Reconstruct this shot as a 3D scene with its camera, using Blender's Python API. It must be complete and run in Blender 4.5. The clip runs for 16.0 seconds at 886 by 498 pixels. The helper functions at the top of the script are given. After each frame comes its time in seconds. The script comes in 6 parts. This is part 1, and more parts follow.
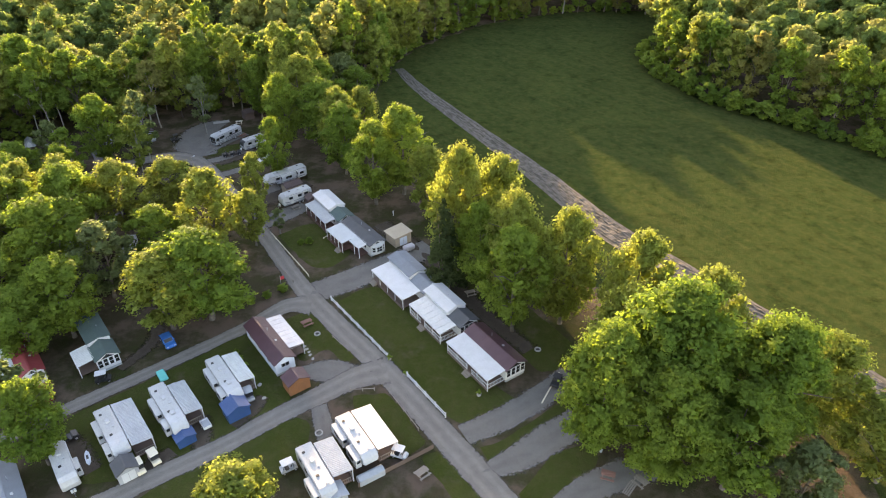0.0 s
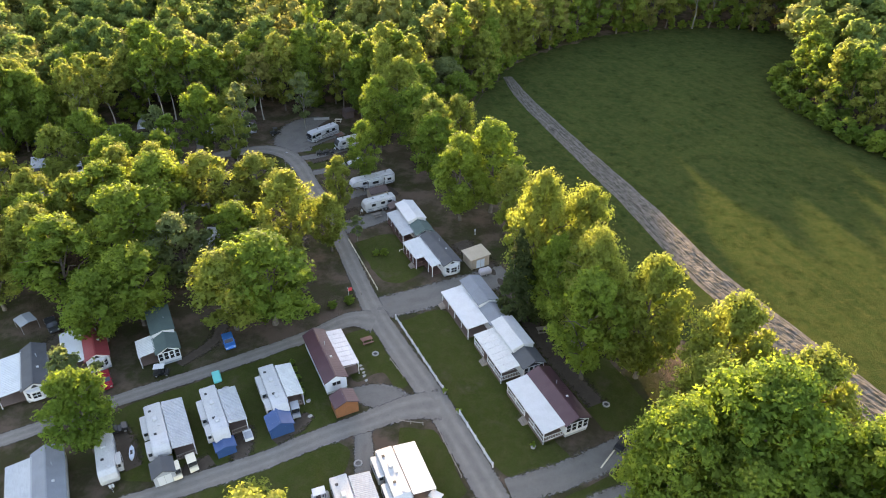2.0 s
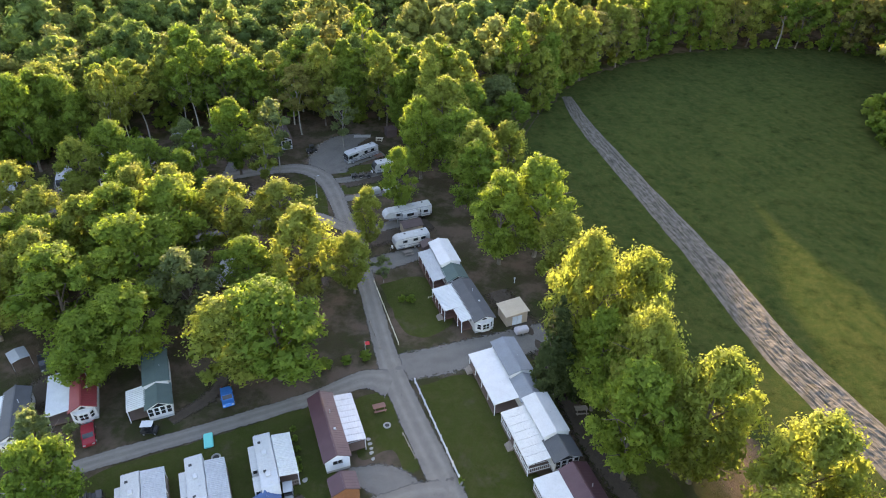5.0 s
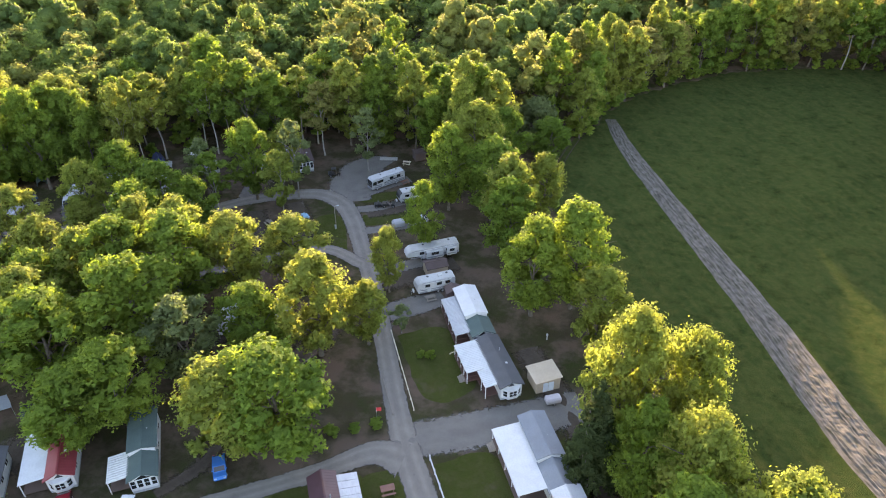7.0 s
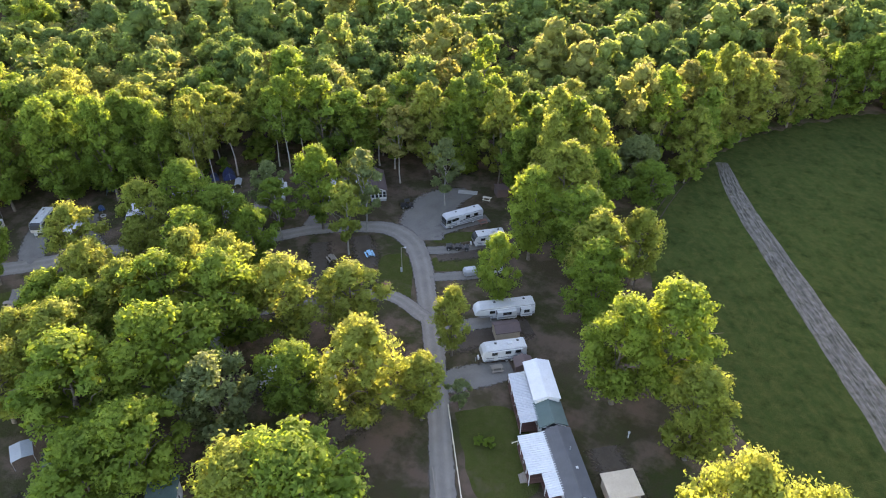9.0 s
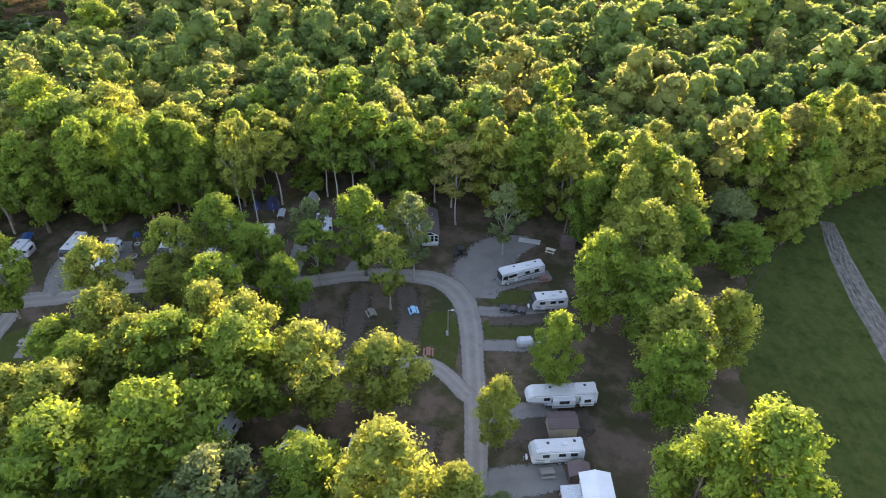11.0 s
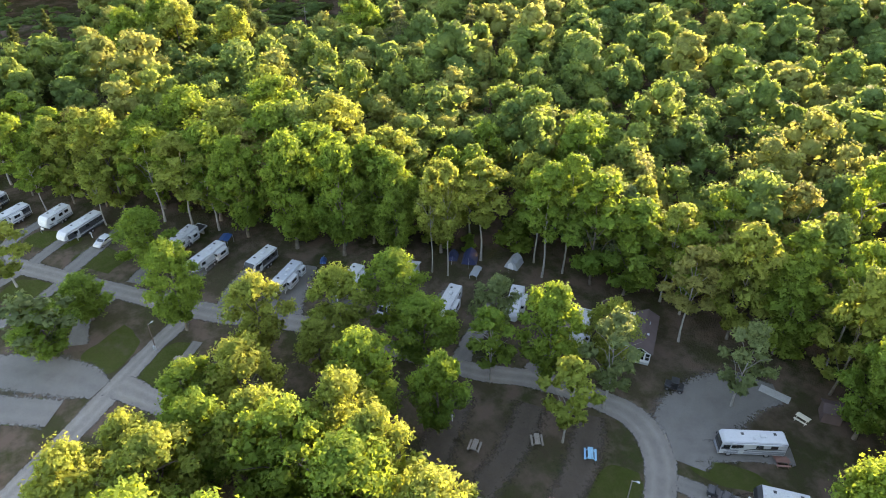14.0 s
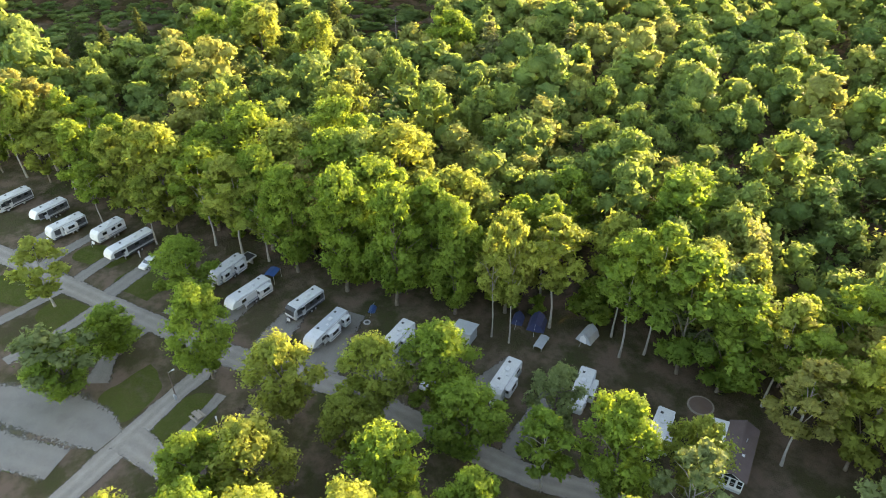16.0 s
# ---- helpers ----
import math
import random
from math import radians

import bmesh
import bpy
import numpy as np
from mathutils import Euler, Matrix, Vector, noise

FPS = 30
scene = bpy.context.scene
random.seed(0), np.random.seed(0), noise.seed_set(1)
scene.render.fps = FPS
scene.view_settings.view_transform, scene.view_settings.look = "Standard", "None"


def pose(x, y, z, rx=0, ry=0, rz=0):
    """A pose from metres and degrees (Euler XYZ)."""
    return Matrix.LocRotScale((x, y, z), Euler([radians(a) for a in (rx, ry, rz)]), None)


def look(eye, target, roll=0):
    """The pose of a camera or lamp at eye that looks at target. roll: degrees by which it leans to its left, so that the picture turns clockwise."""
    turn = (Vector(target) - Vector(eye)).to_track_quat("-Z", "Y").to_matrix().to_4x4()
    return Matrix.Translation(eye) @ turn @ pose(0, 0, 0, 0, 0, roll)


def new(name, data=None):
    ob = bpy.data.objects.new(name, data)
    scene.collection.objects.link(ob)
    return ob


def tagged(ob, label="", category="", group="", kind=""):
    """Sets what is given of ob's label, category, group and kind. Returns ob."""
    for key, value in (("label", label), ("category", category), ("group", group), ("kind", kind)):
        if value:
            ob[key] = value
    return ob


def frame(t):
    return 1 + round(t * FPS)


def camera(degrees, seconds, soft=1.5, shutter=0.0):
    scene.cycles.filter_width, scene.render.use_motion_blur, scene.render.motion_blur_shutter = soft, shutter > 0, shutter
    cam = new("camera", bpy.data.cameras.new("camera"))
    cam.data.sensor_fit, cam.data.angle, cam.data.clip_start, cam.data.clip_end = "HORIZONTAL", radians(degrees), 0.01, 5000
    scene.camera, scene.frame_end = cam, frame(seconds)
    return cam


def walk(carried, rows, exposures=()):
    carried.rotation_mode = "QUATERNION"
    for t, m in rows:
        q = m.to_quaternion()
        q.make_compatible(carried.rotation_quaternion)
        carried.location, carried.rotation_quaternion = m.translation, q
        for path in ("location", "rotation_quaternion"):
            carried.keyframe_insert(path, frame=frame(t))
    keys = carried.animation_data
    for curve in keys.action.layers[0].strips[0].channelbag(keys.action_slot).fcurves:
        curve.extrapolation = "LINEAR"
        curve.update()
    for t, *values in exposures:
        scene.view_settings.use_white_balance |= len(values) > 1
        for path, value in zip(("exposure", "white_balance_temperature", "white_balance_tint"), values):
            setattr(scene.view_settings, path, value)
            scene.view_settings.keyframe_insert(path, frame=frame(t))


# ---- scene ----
cam = camera(66.4, 16.0, soft=1.05)
METRES, EYE, TILT, LEAN, TURN = 128.0, 78.0, -34.3, 0.35, 0.0
ROWS = [
    (0.0, 0.0, 0.0, 0.0, -0.0, 0.0, 0.0),
    (0.5, 0.0109, 0.0121, 0.0099, 2.64, -0.09, -1.93),
    (1.0, 0.022, 0.0263, 0.0196, 5.92, -0.3, -4.22),
    (1.5, 0.0304, 0.0418, 0.0298, 7.72, -0.5, -5.49),
    (2.0, 0.0364, 0.0581, 0.0403, 8.9, -0.65, -6.32),
    (2.5, 0.0399, 0.0751, 0.0516, 10.34, -0.88, -7.33),
    (3.0, 0.0423, 0.0933, 0.0629, 12.46, -1.23, -8.75),
    (3.5, 0.0439, 0.1126, 0.0747, 13.58, -1.43, -9.49),
    (4.0, 0.0434, 0.1326, 0.087, 13.65, -1.47, -9.52),
    (6.5, 0.0195, 0.2454, 0.1625, 15.4, -1.92, -10.72),
    (7.0, 0.0113, 0.2706, 0.18, 16.68, -2.2, -11.51),
    (7.5, 0.0031, 0.2971, 0.198, 17.68, -2.42, -12.14),
    (8.0, -0.0074, 0.3238, 0.2161, 19.25, -2.77, -13.12),
    (8.5, -0.0188, 0.3513, 0.2346, 22.1, -3.48, -14.84),
    (9.0, -0.0306, 0.3785, 0.2538, 24.13, -4.05, -16.02),
    (9.5, -0.0452, 0.4053, 0.2718, 27.29, -4.99, -17.82),
    (12.0, -0.1307, 0.5412, 0.3657, 33.57, -7.28, -21.04),
    (12.5, -0.1515, 0.5678, 0.3832, 38.48, -9.18, -23.33),
    (13.0, -0.173, 0.5941, 0.3999, 42.46, -10.84, -24.99),
    (13.5, -0.1962, 0.6201, 0.4152, 46.86, -12.79, -26.64),
    (14.0, -0.2207, 0.6453, 0.4296, 53.86, -16.11, -28.92),
    (14.5, -0.2462, 0.6701, 0.444, 59.56, -18.97, -30.4),
    (15.0, -0.2731, 0.6928, 0.4571, 59.88, -19.15, -30.45),
    (15.5, -0.3013, 0.7135, 0.4689, 60.02, -19.22, -30.47),
    (16.0, -0.3317, 0.733, 0.4797, 64.25, -21.41, -31.41),
]
walk(cam, [(t, pose(0, 0, EYE, TILT, LEAN, TURN) @ pose(METRES * x, METRES * y, METRES * z, 90 + pitch, roll, yaw)) for t, x, y, z, yaw, pitch, roll in ROWS],
     exposures=[(0.0, 3.0, 7900, 26), (4.0, 3.03, 7300, 24), (9.0, 3.26, 7300, 28), (12.5, 3.27, 7100, 26), (16.0, 3.5, 8400, 17)])

# ---- sky and sun ----
SUN_AZIMUTH, SUN_HEIGHT = -20.0, 9.6
world = bpy.data.worlds.new("evening_sky")
scene.world = world
world.use_nodes = True
wn, wl = world.node_tree.nodes, world.node_tree.links
sky = wn.new("ShaderNodeTexSky")
sky.sky_type, sky.sun_disc = "NISHITA", False
sky.sun_elevation, sky.sun_rotation = radians(SUN_HEIGHT), radians(SUN_AZIMUTH)
sky.air_density, sky.dust_density, sky.ozone_density = 1.0, 0.7, 1.0
wn["Background"].inputs["Strength"].default_value = 0.15
wl.new(sky.outputs["Color"], wn["Background"].inputs["Color"])
sun = new("sun", bpy.data.lights.new("sun", "SUN"))
sun.data.energy, sun.data.angle, sun.data.color = 3.7, radians(1.0), (1.0, 0.80, 0.50)
sa, se = radians(SUN_AZIMUTH), radians(SUN_HEIGHT)
sun.matrix_world = look((300 * math.sin(sa) * math.cos(se), 300 * math.cos(sa) * math.cos(se), 300 * math.sin(se)), (0, 0, 0))


# ---- materials ----
def material(name):
    m = bpy.data.materials.new(name)
    m.use_nodes = True
    return m, m.node_tree.nodes, m.node_tree.links, m.node_tree.nodes["Principled BSDF"]


def blend(n, l, fac, a, b):
    """A colour between a and b (colours or sockets) by the socket or number fac."""
    mix = n.new("ShaderNodeMix")
    mix.data_type = "RGBA"
    for key, v in ((0, fac), (6, a), (7, b)):
        if isinstance(v, bpy.types.NodeSocket):
            l.new(v, mix.inputs[key])
        else:
            mix.inputs[key].default_value = (*v, 1) if isinstance(v, tuple) else v
    return mix.outputs[2]


def grain(n, l, coords, scale, detail=4.0, rough=0.6, lo=0.35, hi=0.65, stretch=(1, 1, 1)):
    """Noise at a real-world scale (features per metre), sharpened between lo and hi."""
    mp = n.new("ShaderNodeMapping")
    mp.inputs["Scale"].default_value = stretch
    l.new(coords, mp.inputs["Vector"])
    tex = n.new("ShaderNodeTexNoise")
    tex.inputs["Scale"].default_value, tex.inputs["Detail"].default_value, tex.inputs["Roughness"].default_value = scale, detail, rough
    l.new(mp.outputs["Vector"], tex.inputs["Vector"])
    ramp = n.new("ShaderNodeMapRange")
    ramp.inputs["From Min"].default_value, ramp.inputs["From Max"].default_value = lo, hi
    l.new(tex.outputs["Fac"], ramp.inputs["Value"])
    return ramp.outputs["Result"]


def place(n, mode):
    if mode == "world":
        return n.new("ShaderNodeNewGeometry").outputs["Position"]
    return n.new("ShaderNodeTexCoord").outputs["UV" if mode == "uv" else "Object"]


def relief(n, l, bsdf, height, strength, distance=0.05):
    b = n.new("ShaderNodeBump")
    b.inputs["Strength"].default_value, b.inputs["Distance"].default_value = strength, distance
    l.new(height, b.inputs["Height"])
    l.new(b.outputs["Normal"], bsdf.inputs["Normal"])


def surface(name, c1, c2, stain, coarse=0.5, fine=8.0, rough=0.7, metal=0.0, bump=0.15, mode="object", stretch=(1, 1, 1), streak=0.5, gloss=0.5):
    """A worn surface: two tones at a coarse scale, stains at a second one and a fine grain."""
    m, n, l, b = material(name)
    c = place(n, mode)
    big = grain(n, l, c, coarse, 3.0)
    col = blend(n, l, big, c1, c2)
    small = grain(n, l, c, fine, 5.0, 0.65, 0.45, 0.75, stretch)
    soft = n.new("ShaderNodeMath")
    soft.operation = "MULTIPLY"
    soft.inputs[1].default_value = streak
    l.new(small, soft.inputs[0])
    col = blend(n, l, soft.outputs[0], col, stain)
    l.new(col, b.inputs["Base Color"])
    b.inputs["Roughness"].default_value, b.inputs["Metallic"].default_value, b.inputs["Specular IOR Level"].default_value = rough, metal, gloss
    if bump:
        relief(n, l, b, small, bump, 0.02)
    return m


def leafage(name, dark, light, glow, patch=0.12, wide=0.5, sheen=0.08, tufts=1.7):
    """Leaves: tone by the tree, by the leaf and by a broad patch; light passes through them."""
    m, n, l, b = material(name)
    geo = n.new("ShaderNodeNewGeometry")
    info = n.new("ShaderNodeObjectInfo")
    broad = grain(n, l, geo.outputs["Position"], patch, 2.0, 0.5, 0.3, 0.7)
    tree = n.new("ShaderNodeMath")
    tree.operation = "MULTIPLY_ADD"
    l.new(info.outputs["Random"], tree.inputs[0])
    tree.inputs[1].default_value, tree.inputs[2].default_value = wide, 0.0
    add = n.new("ShaderNodeMath")
    add.operation, add.use_clamp = "MULTIPLY_ADD", True
    l.new(broad, add.inputs[0])
    add.inputs[1].default_value = 1.0 - wide
    l.new(tree.outputs[0], add.inputs[2])
    tone = blend(n, l, add.outputs[0], dark, light)
    leaf = n.new("ShaderNodeMapRange")
    leaf.inputs["To Min"].default_value, leaf.inputs["To Max"].default_value = 0.84, 1.16
    l.new(geo.outputs["Random Per Island"], leaf.inputs["Value"])
    scaled = n.new("ShaderNodeVectorMath")
    scaled.operation = "SCALE"
    l.new(tone, scaled.inputs[0])
    l.new(leaf.outputs["Result"], scaled.inputs["Scale"])
    tuft = grain(n, l, geo.outputs["Position"], tufts, 4.0, 0.7, 0.3, 0.7)
    tone2 = n.new("ShaderNodeMapRange")
    tone2.inputs["To Min"].default_value, tone2.inputs["To Max"].default_value = 0.8, 1.2
    l.new(tuft, tone2.inputs["Value"])
    again = n.new("ShaderNodeVectorMath")
    again.operation = "SCALE"
    l.new(scaled.outputs["Vector"], again.inputs[0])
    l.new(tone2.outputs["Result"], again.inputs["Scale"])
    scaled = again
    relief(n, l, b, tuft, 0.5, 0.3)
    l.new(scaled.outputs["Vector"], b.inputs["Base Color"])
    b.inputs["Roughness"].default_value, b.inputs["Specular IOR Level"].default_value = 0.7, sheen
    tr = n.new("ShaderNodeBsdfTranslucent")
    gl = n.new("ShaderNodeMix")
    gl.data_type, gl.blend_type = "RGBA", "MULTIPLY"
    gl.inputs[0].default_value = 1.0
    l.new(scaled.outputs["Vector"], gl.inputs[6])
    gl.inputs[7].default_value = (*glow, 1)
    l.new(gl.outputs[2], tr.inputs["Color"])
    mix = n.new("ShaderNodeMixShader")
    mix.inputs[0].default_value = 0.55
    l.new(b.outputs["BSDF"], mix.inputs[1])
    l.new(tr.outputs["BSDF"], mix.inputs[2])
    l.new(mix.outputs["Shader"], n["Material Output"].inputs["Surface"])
    return m


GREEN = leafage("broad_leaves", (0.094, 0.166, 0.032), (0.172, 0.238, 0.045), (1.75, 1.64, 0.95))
# yellow-green foliage; on the loop trees its colour also stands for sunlit tops
GOLD = leafage("spring_and_sunlit_leaves", (0.158, 0.208, 0.044), (0.230, 0.258, 0.062), (1.55, 1.5, 1.05))
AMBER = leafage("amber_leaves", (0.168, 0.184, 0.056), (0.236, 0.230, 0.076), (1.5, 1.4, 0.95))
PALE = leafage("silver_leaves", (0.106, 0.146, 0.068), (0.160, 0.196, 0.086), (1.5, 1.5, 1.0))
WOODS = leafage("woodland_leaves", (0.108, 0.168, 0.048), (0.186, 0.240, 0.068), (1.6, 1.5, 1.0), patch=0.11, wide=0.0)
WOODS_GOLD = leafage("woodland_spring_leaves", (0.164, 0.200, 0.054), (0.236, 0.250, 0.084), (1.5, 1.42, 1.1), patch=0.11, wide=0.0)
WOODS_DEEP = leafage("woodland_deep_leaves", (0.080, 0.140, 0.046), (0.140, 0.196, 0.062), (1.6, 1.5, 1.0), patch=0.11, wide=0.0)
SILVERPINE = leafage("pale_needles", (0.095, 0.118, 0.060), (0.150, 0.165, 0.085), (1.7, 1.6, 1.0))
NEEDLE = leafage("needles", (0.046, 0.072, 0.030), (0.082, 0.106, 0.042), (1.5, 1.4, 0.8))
BARK = surface("bark", (0.10, 0.080, 0.060), (0.17, 0.145, 0.115), (0.05, 0.04, 0.03), 1.2, 9.0, 0.9, bump=0.6, stretch=(1, 1, 0.25))
BIRCH = surface("pale_bark", (0.20, 0.185, 0.16), (0.30, 0.28, 0.25), (0.09, 0.08, 0.065), 1.0, 7.0, 0.8, bump=0.3, stretch=(1, 1, 1.5))


def turf(name, a, b_, worn, blade=14.0, lines=0.0, bare=0.0, earth=(0.10, 0.078, 0.055)):
    """Grass: broad tones, mown or wind-combed lines, blade grain and thin places where the earth shows."""
    m, n, l, b = material(name)
    c = place(n, "world")
    col = blend(n, l, grain(n, l, c, 0.07, 4.0), a, b_)
    col = blend(n, l, grain(n, l, c, 0.6, 5.0, 0.7, 0.45, 0.8), col, worn)
    if lines:
        rot = n.new("ShaderNodeMapping")
        rot.inputs["Rotation"].default_value = (0, 0, radians(55))
        l.new(c, rot.inputs["Vector"])
        comb = grain(n, l, rot.outputs["Vector"], lines, 3.0, 0.6, 0.42, 0.7, (0.08, 1, 1))
        half = n.new("ShaderNodeMath")
        half.operation = "MULTIPLY"
        half.inputs[1].default_value = 0.4
        l.new(comb, half.inputs[0])
        col = blend(n, l, half.outputs[0], col, worn)
        col = blend(n, l, grain(n, l, c, 0.25, 8.0, 0.75, 0.5, 0.75), col, tuple(v * 0.5 for v in a))
    blades = grain(n, l, c, blade, 6.0, 0.75, 0.3, 0.7)
    col2 = n.new("ShaderNodeMix")
    col2.data_type, col2.blend_type = "RGBA", "MULTIPLY"
    col2.inputs[0].default_value = 0.6
    l.new(col, col2.inputs[6])
    v = n.new("ShaderNodeCombineColor")
    for k in range(3):
        l.new(blades, v.inputs[k])
    l.new(v.outputs[0], col2.inputs[7])
    out = col2.outputs[2]
    if bare:
        out = blend(n, l, grain(n, l, c, 0.16, 6.0, 0.65, 0.62 - bare, 0.78 - bare), out, earth)
    l.new(out, b.inputs["Base Color"])
    b.inputs["Roughness"].default_value, b.inputs["Specular IOR Level"].default_value = 0.95, 0.0
    relief(n, l, b, blades, 0.8, 0.12)
    return m


FLOOR = turf("woodland_floor", (0.058, 0.070, 0.026), (0.095, 0.078, 0.048), (0.085, 0.062, 0.044), 9.0, bare=0.17, earth=(0.118, 0.086, 0.066))
LAWN = turf("lawn_grass", (0.066, 0.086, 0.022), (0.086, 0.102, 0.030), (0.112, 0.104, 0.044), 16.0, bare=0.03)
FIELD = turf("meadow_grass", (0.040, 0.061, 0.019), (0.056, 0.079, 0.023), (0.096, 0.098, 0.031), 7.0, lines=0.6)


def gravel(name, a, b_, track, edge=0.36):
    """Packed gravel: stones, dusty wheel tracks along the way and a ragged rim that thins into the grass."""
    m, n, l, b = material(name)
    c = place(n, "world")
    col = blend(n, l, grain(n, l, c, 0.35, 5.0, 0.7), a, b_)
    stones = grain(n, l, c, 11.0, 6.0, 0.8, 0.3, 0.7)
    col = blend(n, l, grain(n, l, c, 2.5, 6.0, 0.75, 0.52, 0.95), col, (0.14, 0.125, 0.105))
    uv = n.new("ShaderNodeUVMap")
    sep = n.new("ShaderNodeSeparateXYZ")
    l.new(uv.outputs["UV"], sep.inputs["Vector"])
    ramp = n.new("ShaderNodeValToRGB")
    ramp.color_ramp.interpolation = "EASE"
    stops = [(0.0, 0.0), (0.18, 0.35), (0.31, 1.0), (0.47, 0.35), (0.53, 0.35), (0.69, 1.0), (0.82, 0.35), (1.0, 0.0)]
    while len(ramp.color_ramp.elements) < len(stops):
        ramp.color_ramp.elements.new(0.5)
    for e, (p, v) in zip(ramp.color_ramp.elements, stops):
        e.position, e.color = p, (v, v, v, 1)
    l.new(sep.outputs["X"], ramp.inputs["Fac"])
    wob = n.new("ShaderNodeMath")
    wob.operation = "MULTIPLY"
    l.new(ramp.outputs["Color"], wob.inputs[0])
    l.new(grain(n, l, c, 0.5, 5.0, 0.7, 0.1, 0.75), wob.inputs[1])
    col = blend(n, l, wob.outputs[0], col, track)
    dark = n.new("ShaderNodeMix")
    dark.data_type, dark.blend_type = "RGBA", "MULTIPLY"
    dark.inputs[0].default_value = 0.45
    l.new(col, dark.inputs[6])
    v = n.new("ShaderNodeCombineColor")
    for k in range(3):
        l.new(stones, v.inputs[k])
    l.new(v.outputs[0], dark.inputs[7])
    l.new(dark.outputs[2], b.inputs["Base Color"])
    b.inputs["Roughness"].default_value, b.inputs["Specular IOR Level"].default_value = 0.95, 0.05
    relief(n, l, b, stones, 0.5, 0.03)
    if edge:
        # the rim breaks up: |u - 0.5| against noise
        dist = n.new("ShaderNodeMath")
        dist.operation = "SUBTRACT"
        l.new(sep.outputs["X"], dist.inputs[0])
        dist.inputs[1].default_value = 0.5
        ab = n.new("ShaderNodeMath")
        ab.operation = "ABSOLUTE"
        l.new(dist.outputs[0], ab.inputs[0])
        rim = n.new("ShaderNodeMapRange")
        rim.inputs["From Min"].default_value, rim.inputs["From Max"].default_value = edge, 0.5
        l.new(ab.outputs[0], rim.inputs["Value"])
        gap = n.new("ShaderNodeMath")
        gap.operation = "SUBTRACT"
        l.new(rim.outputs["Result"], gap.inputs[0])
        l.new(grain(n, l, c, 1.6, 8.0, 0.8, 0.3, 0.68), gap.inputs[1])
        gt = n.new("ShaderNodeMath")
        gt.operation, gt.use_clamp = "MULTIPLY_ADD", True
        l.new(gap.outputs[0], gt.inputs[0])
        gt.inputs[1].default_value, gt.inputs[2].default_value = 2.6, 0.5
        hole = n.new("ShaderNodeBsdfTransparent")
        mix = n.new("ShaderNodeMixShader")
        l.new(gt.outputs[0], mix.inputs[0])
        l.new(b.outputs["BSDF"], mix.inputs[1])
        l.new(hole.outputs["BSDF"], mix.inputs[2])
        l.new(mix.outputs["Shader"], n["Material Output"].inputs["Surface"])
    return m


GRAVEL = gravel("gravel_road", (0.165, 0.150, 0.132), (0.215, 0.196, 0.174), (0.285, 0.262, 0.234))
PAD = gravel("gravel_pad", (0.150, 0.138, 0.124), (0.195, 0.182, 0.166), (0.205, 0.192, 0.174), 0.30)
EARTH = gravel("bare_earth", (0.064, 0.050, 0.038), (0.090, 0.072, 0.055), (0.100, 0.081, 0.064), 0.10)
MUD = surface("rutted_mud", (0.088, 0.078, 0.066), (0.140, 0.126, 0.110), (0.034, 0.036, 0.016), 0.8, 3.2, 0.95, bump=1.0, mode="uv", stretch=(1, 0.13, 1), streak=0.95, gloss=0.1)


# ---- helpers for meshes ----
def mesh_object(name, verts, faces, mat, smooth=False):
    me = bpy.data.meshes.new(name)
    me.from_pydata([tuple(v) for v in verts], [], [tuple(f) for f in faces])
    me.materials.append(mat)
    if smooth:
        me.polygons.foreach_set("use_smooth", [True] * len(me.polygons))
    me.update()
    return me


def smooth_line(points, step=1.0):
    """A Catmull-Rom line through points, sampled about every step metres."""
    p = [np.array(q, float) for q in points]
    p = [2 * p[0] - p[1], *p, 2 * p[-1] - p[-2]]
    out = []
    for a, b, c, d in zip(p, p[1:], p[2:], p[3:]):
        n = max(2, int(np.linalg.norm((c - b)[:2]) / step))
        for k in range(n):
            t = k / n
            out.append(0.5 * (2 * b + (c - a) * t + (2 * a - 5 * b + 4 * c - d) * t * t + (3 * b - a - 3 * c + d) * t ** 3))
    out.append(p[-2])
    return np.array(out)


def track(name, points, z, mat, label, category, wobble=0.35):
    """A way along points (x, y, width), slightly domed, with uneven sides. u runs across it."""
    line = smooth_line(points, 0.8)
    xy, w = line[:, :2], line[:, 2]
    d = np.gradient(xy, axis=0)
    d /= np.linalg.norm(d, axis=1)[:, None]
    side = np.stack([-d[:, 1], d[:, 0]], 1)
    cols, verts, uvs = 8, [], []
    for i in range(len(xy)):
        for k in range(cols + 1):
            u = k / cols
            off = (u - 0.5) * w[i]
            if k in (0, cols):
                off += wobble * noise.noise((xy[i][0] * 0.35, xy[i][1] * 0.35, k))
            q = xy[i] + side[i] * off
            verts.append((q[0], q[1], z + 0.05 * (1 - (2 * u - 1) ** 2) - 0.02 * (abs(abs(u - 0.5) - 0.19) < 0.08)))
            uvs.append((u, i * 0.2))
    n = cols + 1
    faces = [(i * n + k, i * n + k + 1, (i + 1) * n + k + 1, (i + 1) * n + k) for i in range(len(xy) - 1) for k in range(cols)]
    me = mesh_object(name, verts, faces, mat, True)
    layer = me.uv_layers.new(name="UVMap")
    for loop in me.loops:
        layer.data[loop.index].uv = uvs[loop.vertex_index]
    return tagged(new(name, me), label, category, kind="structure")


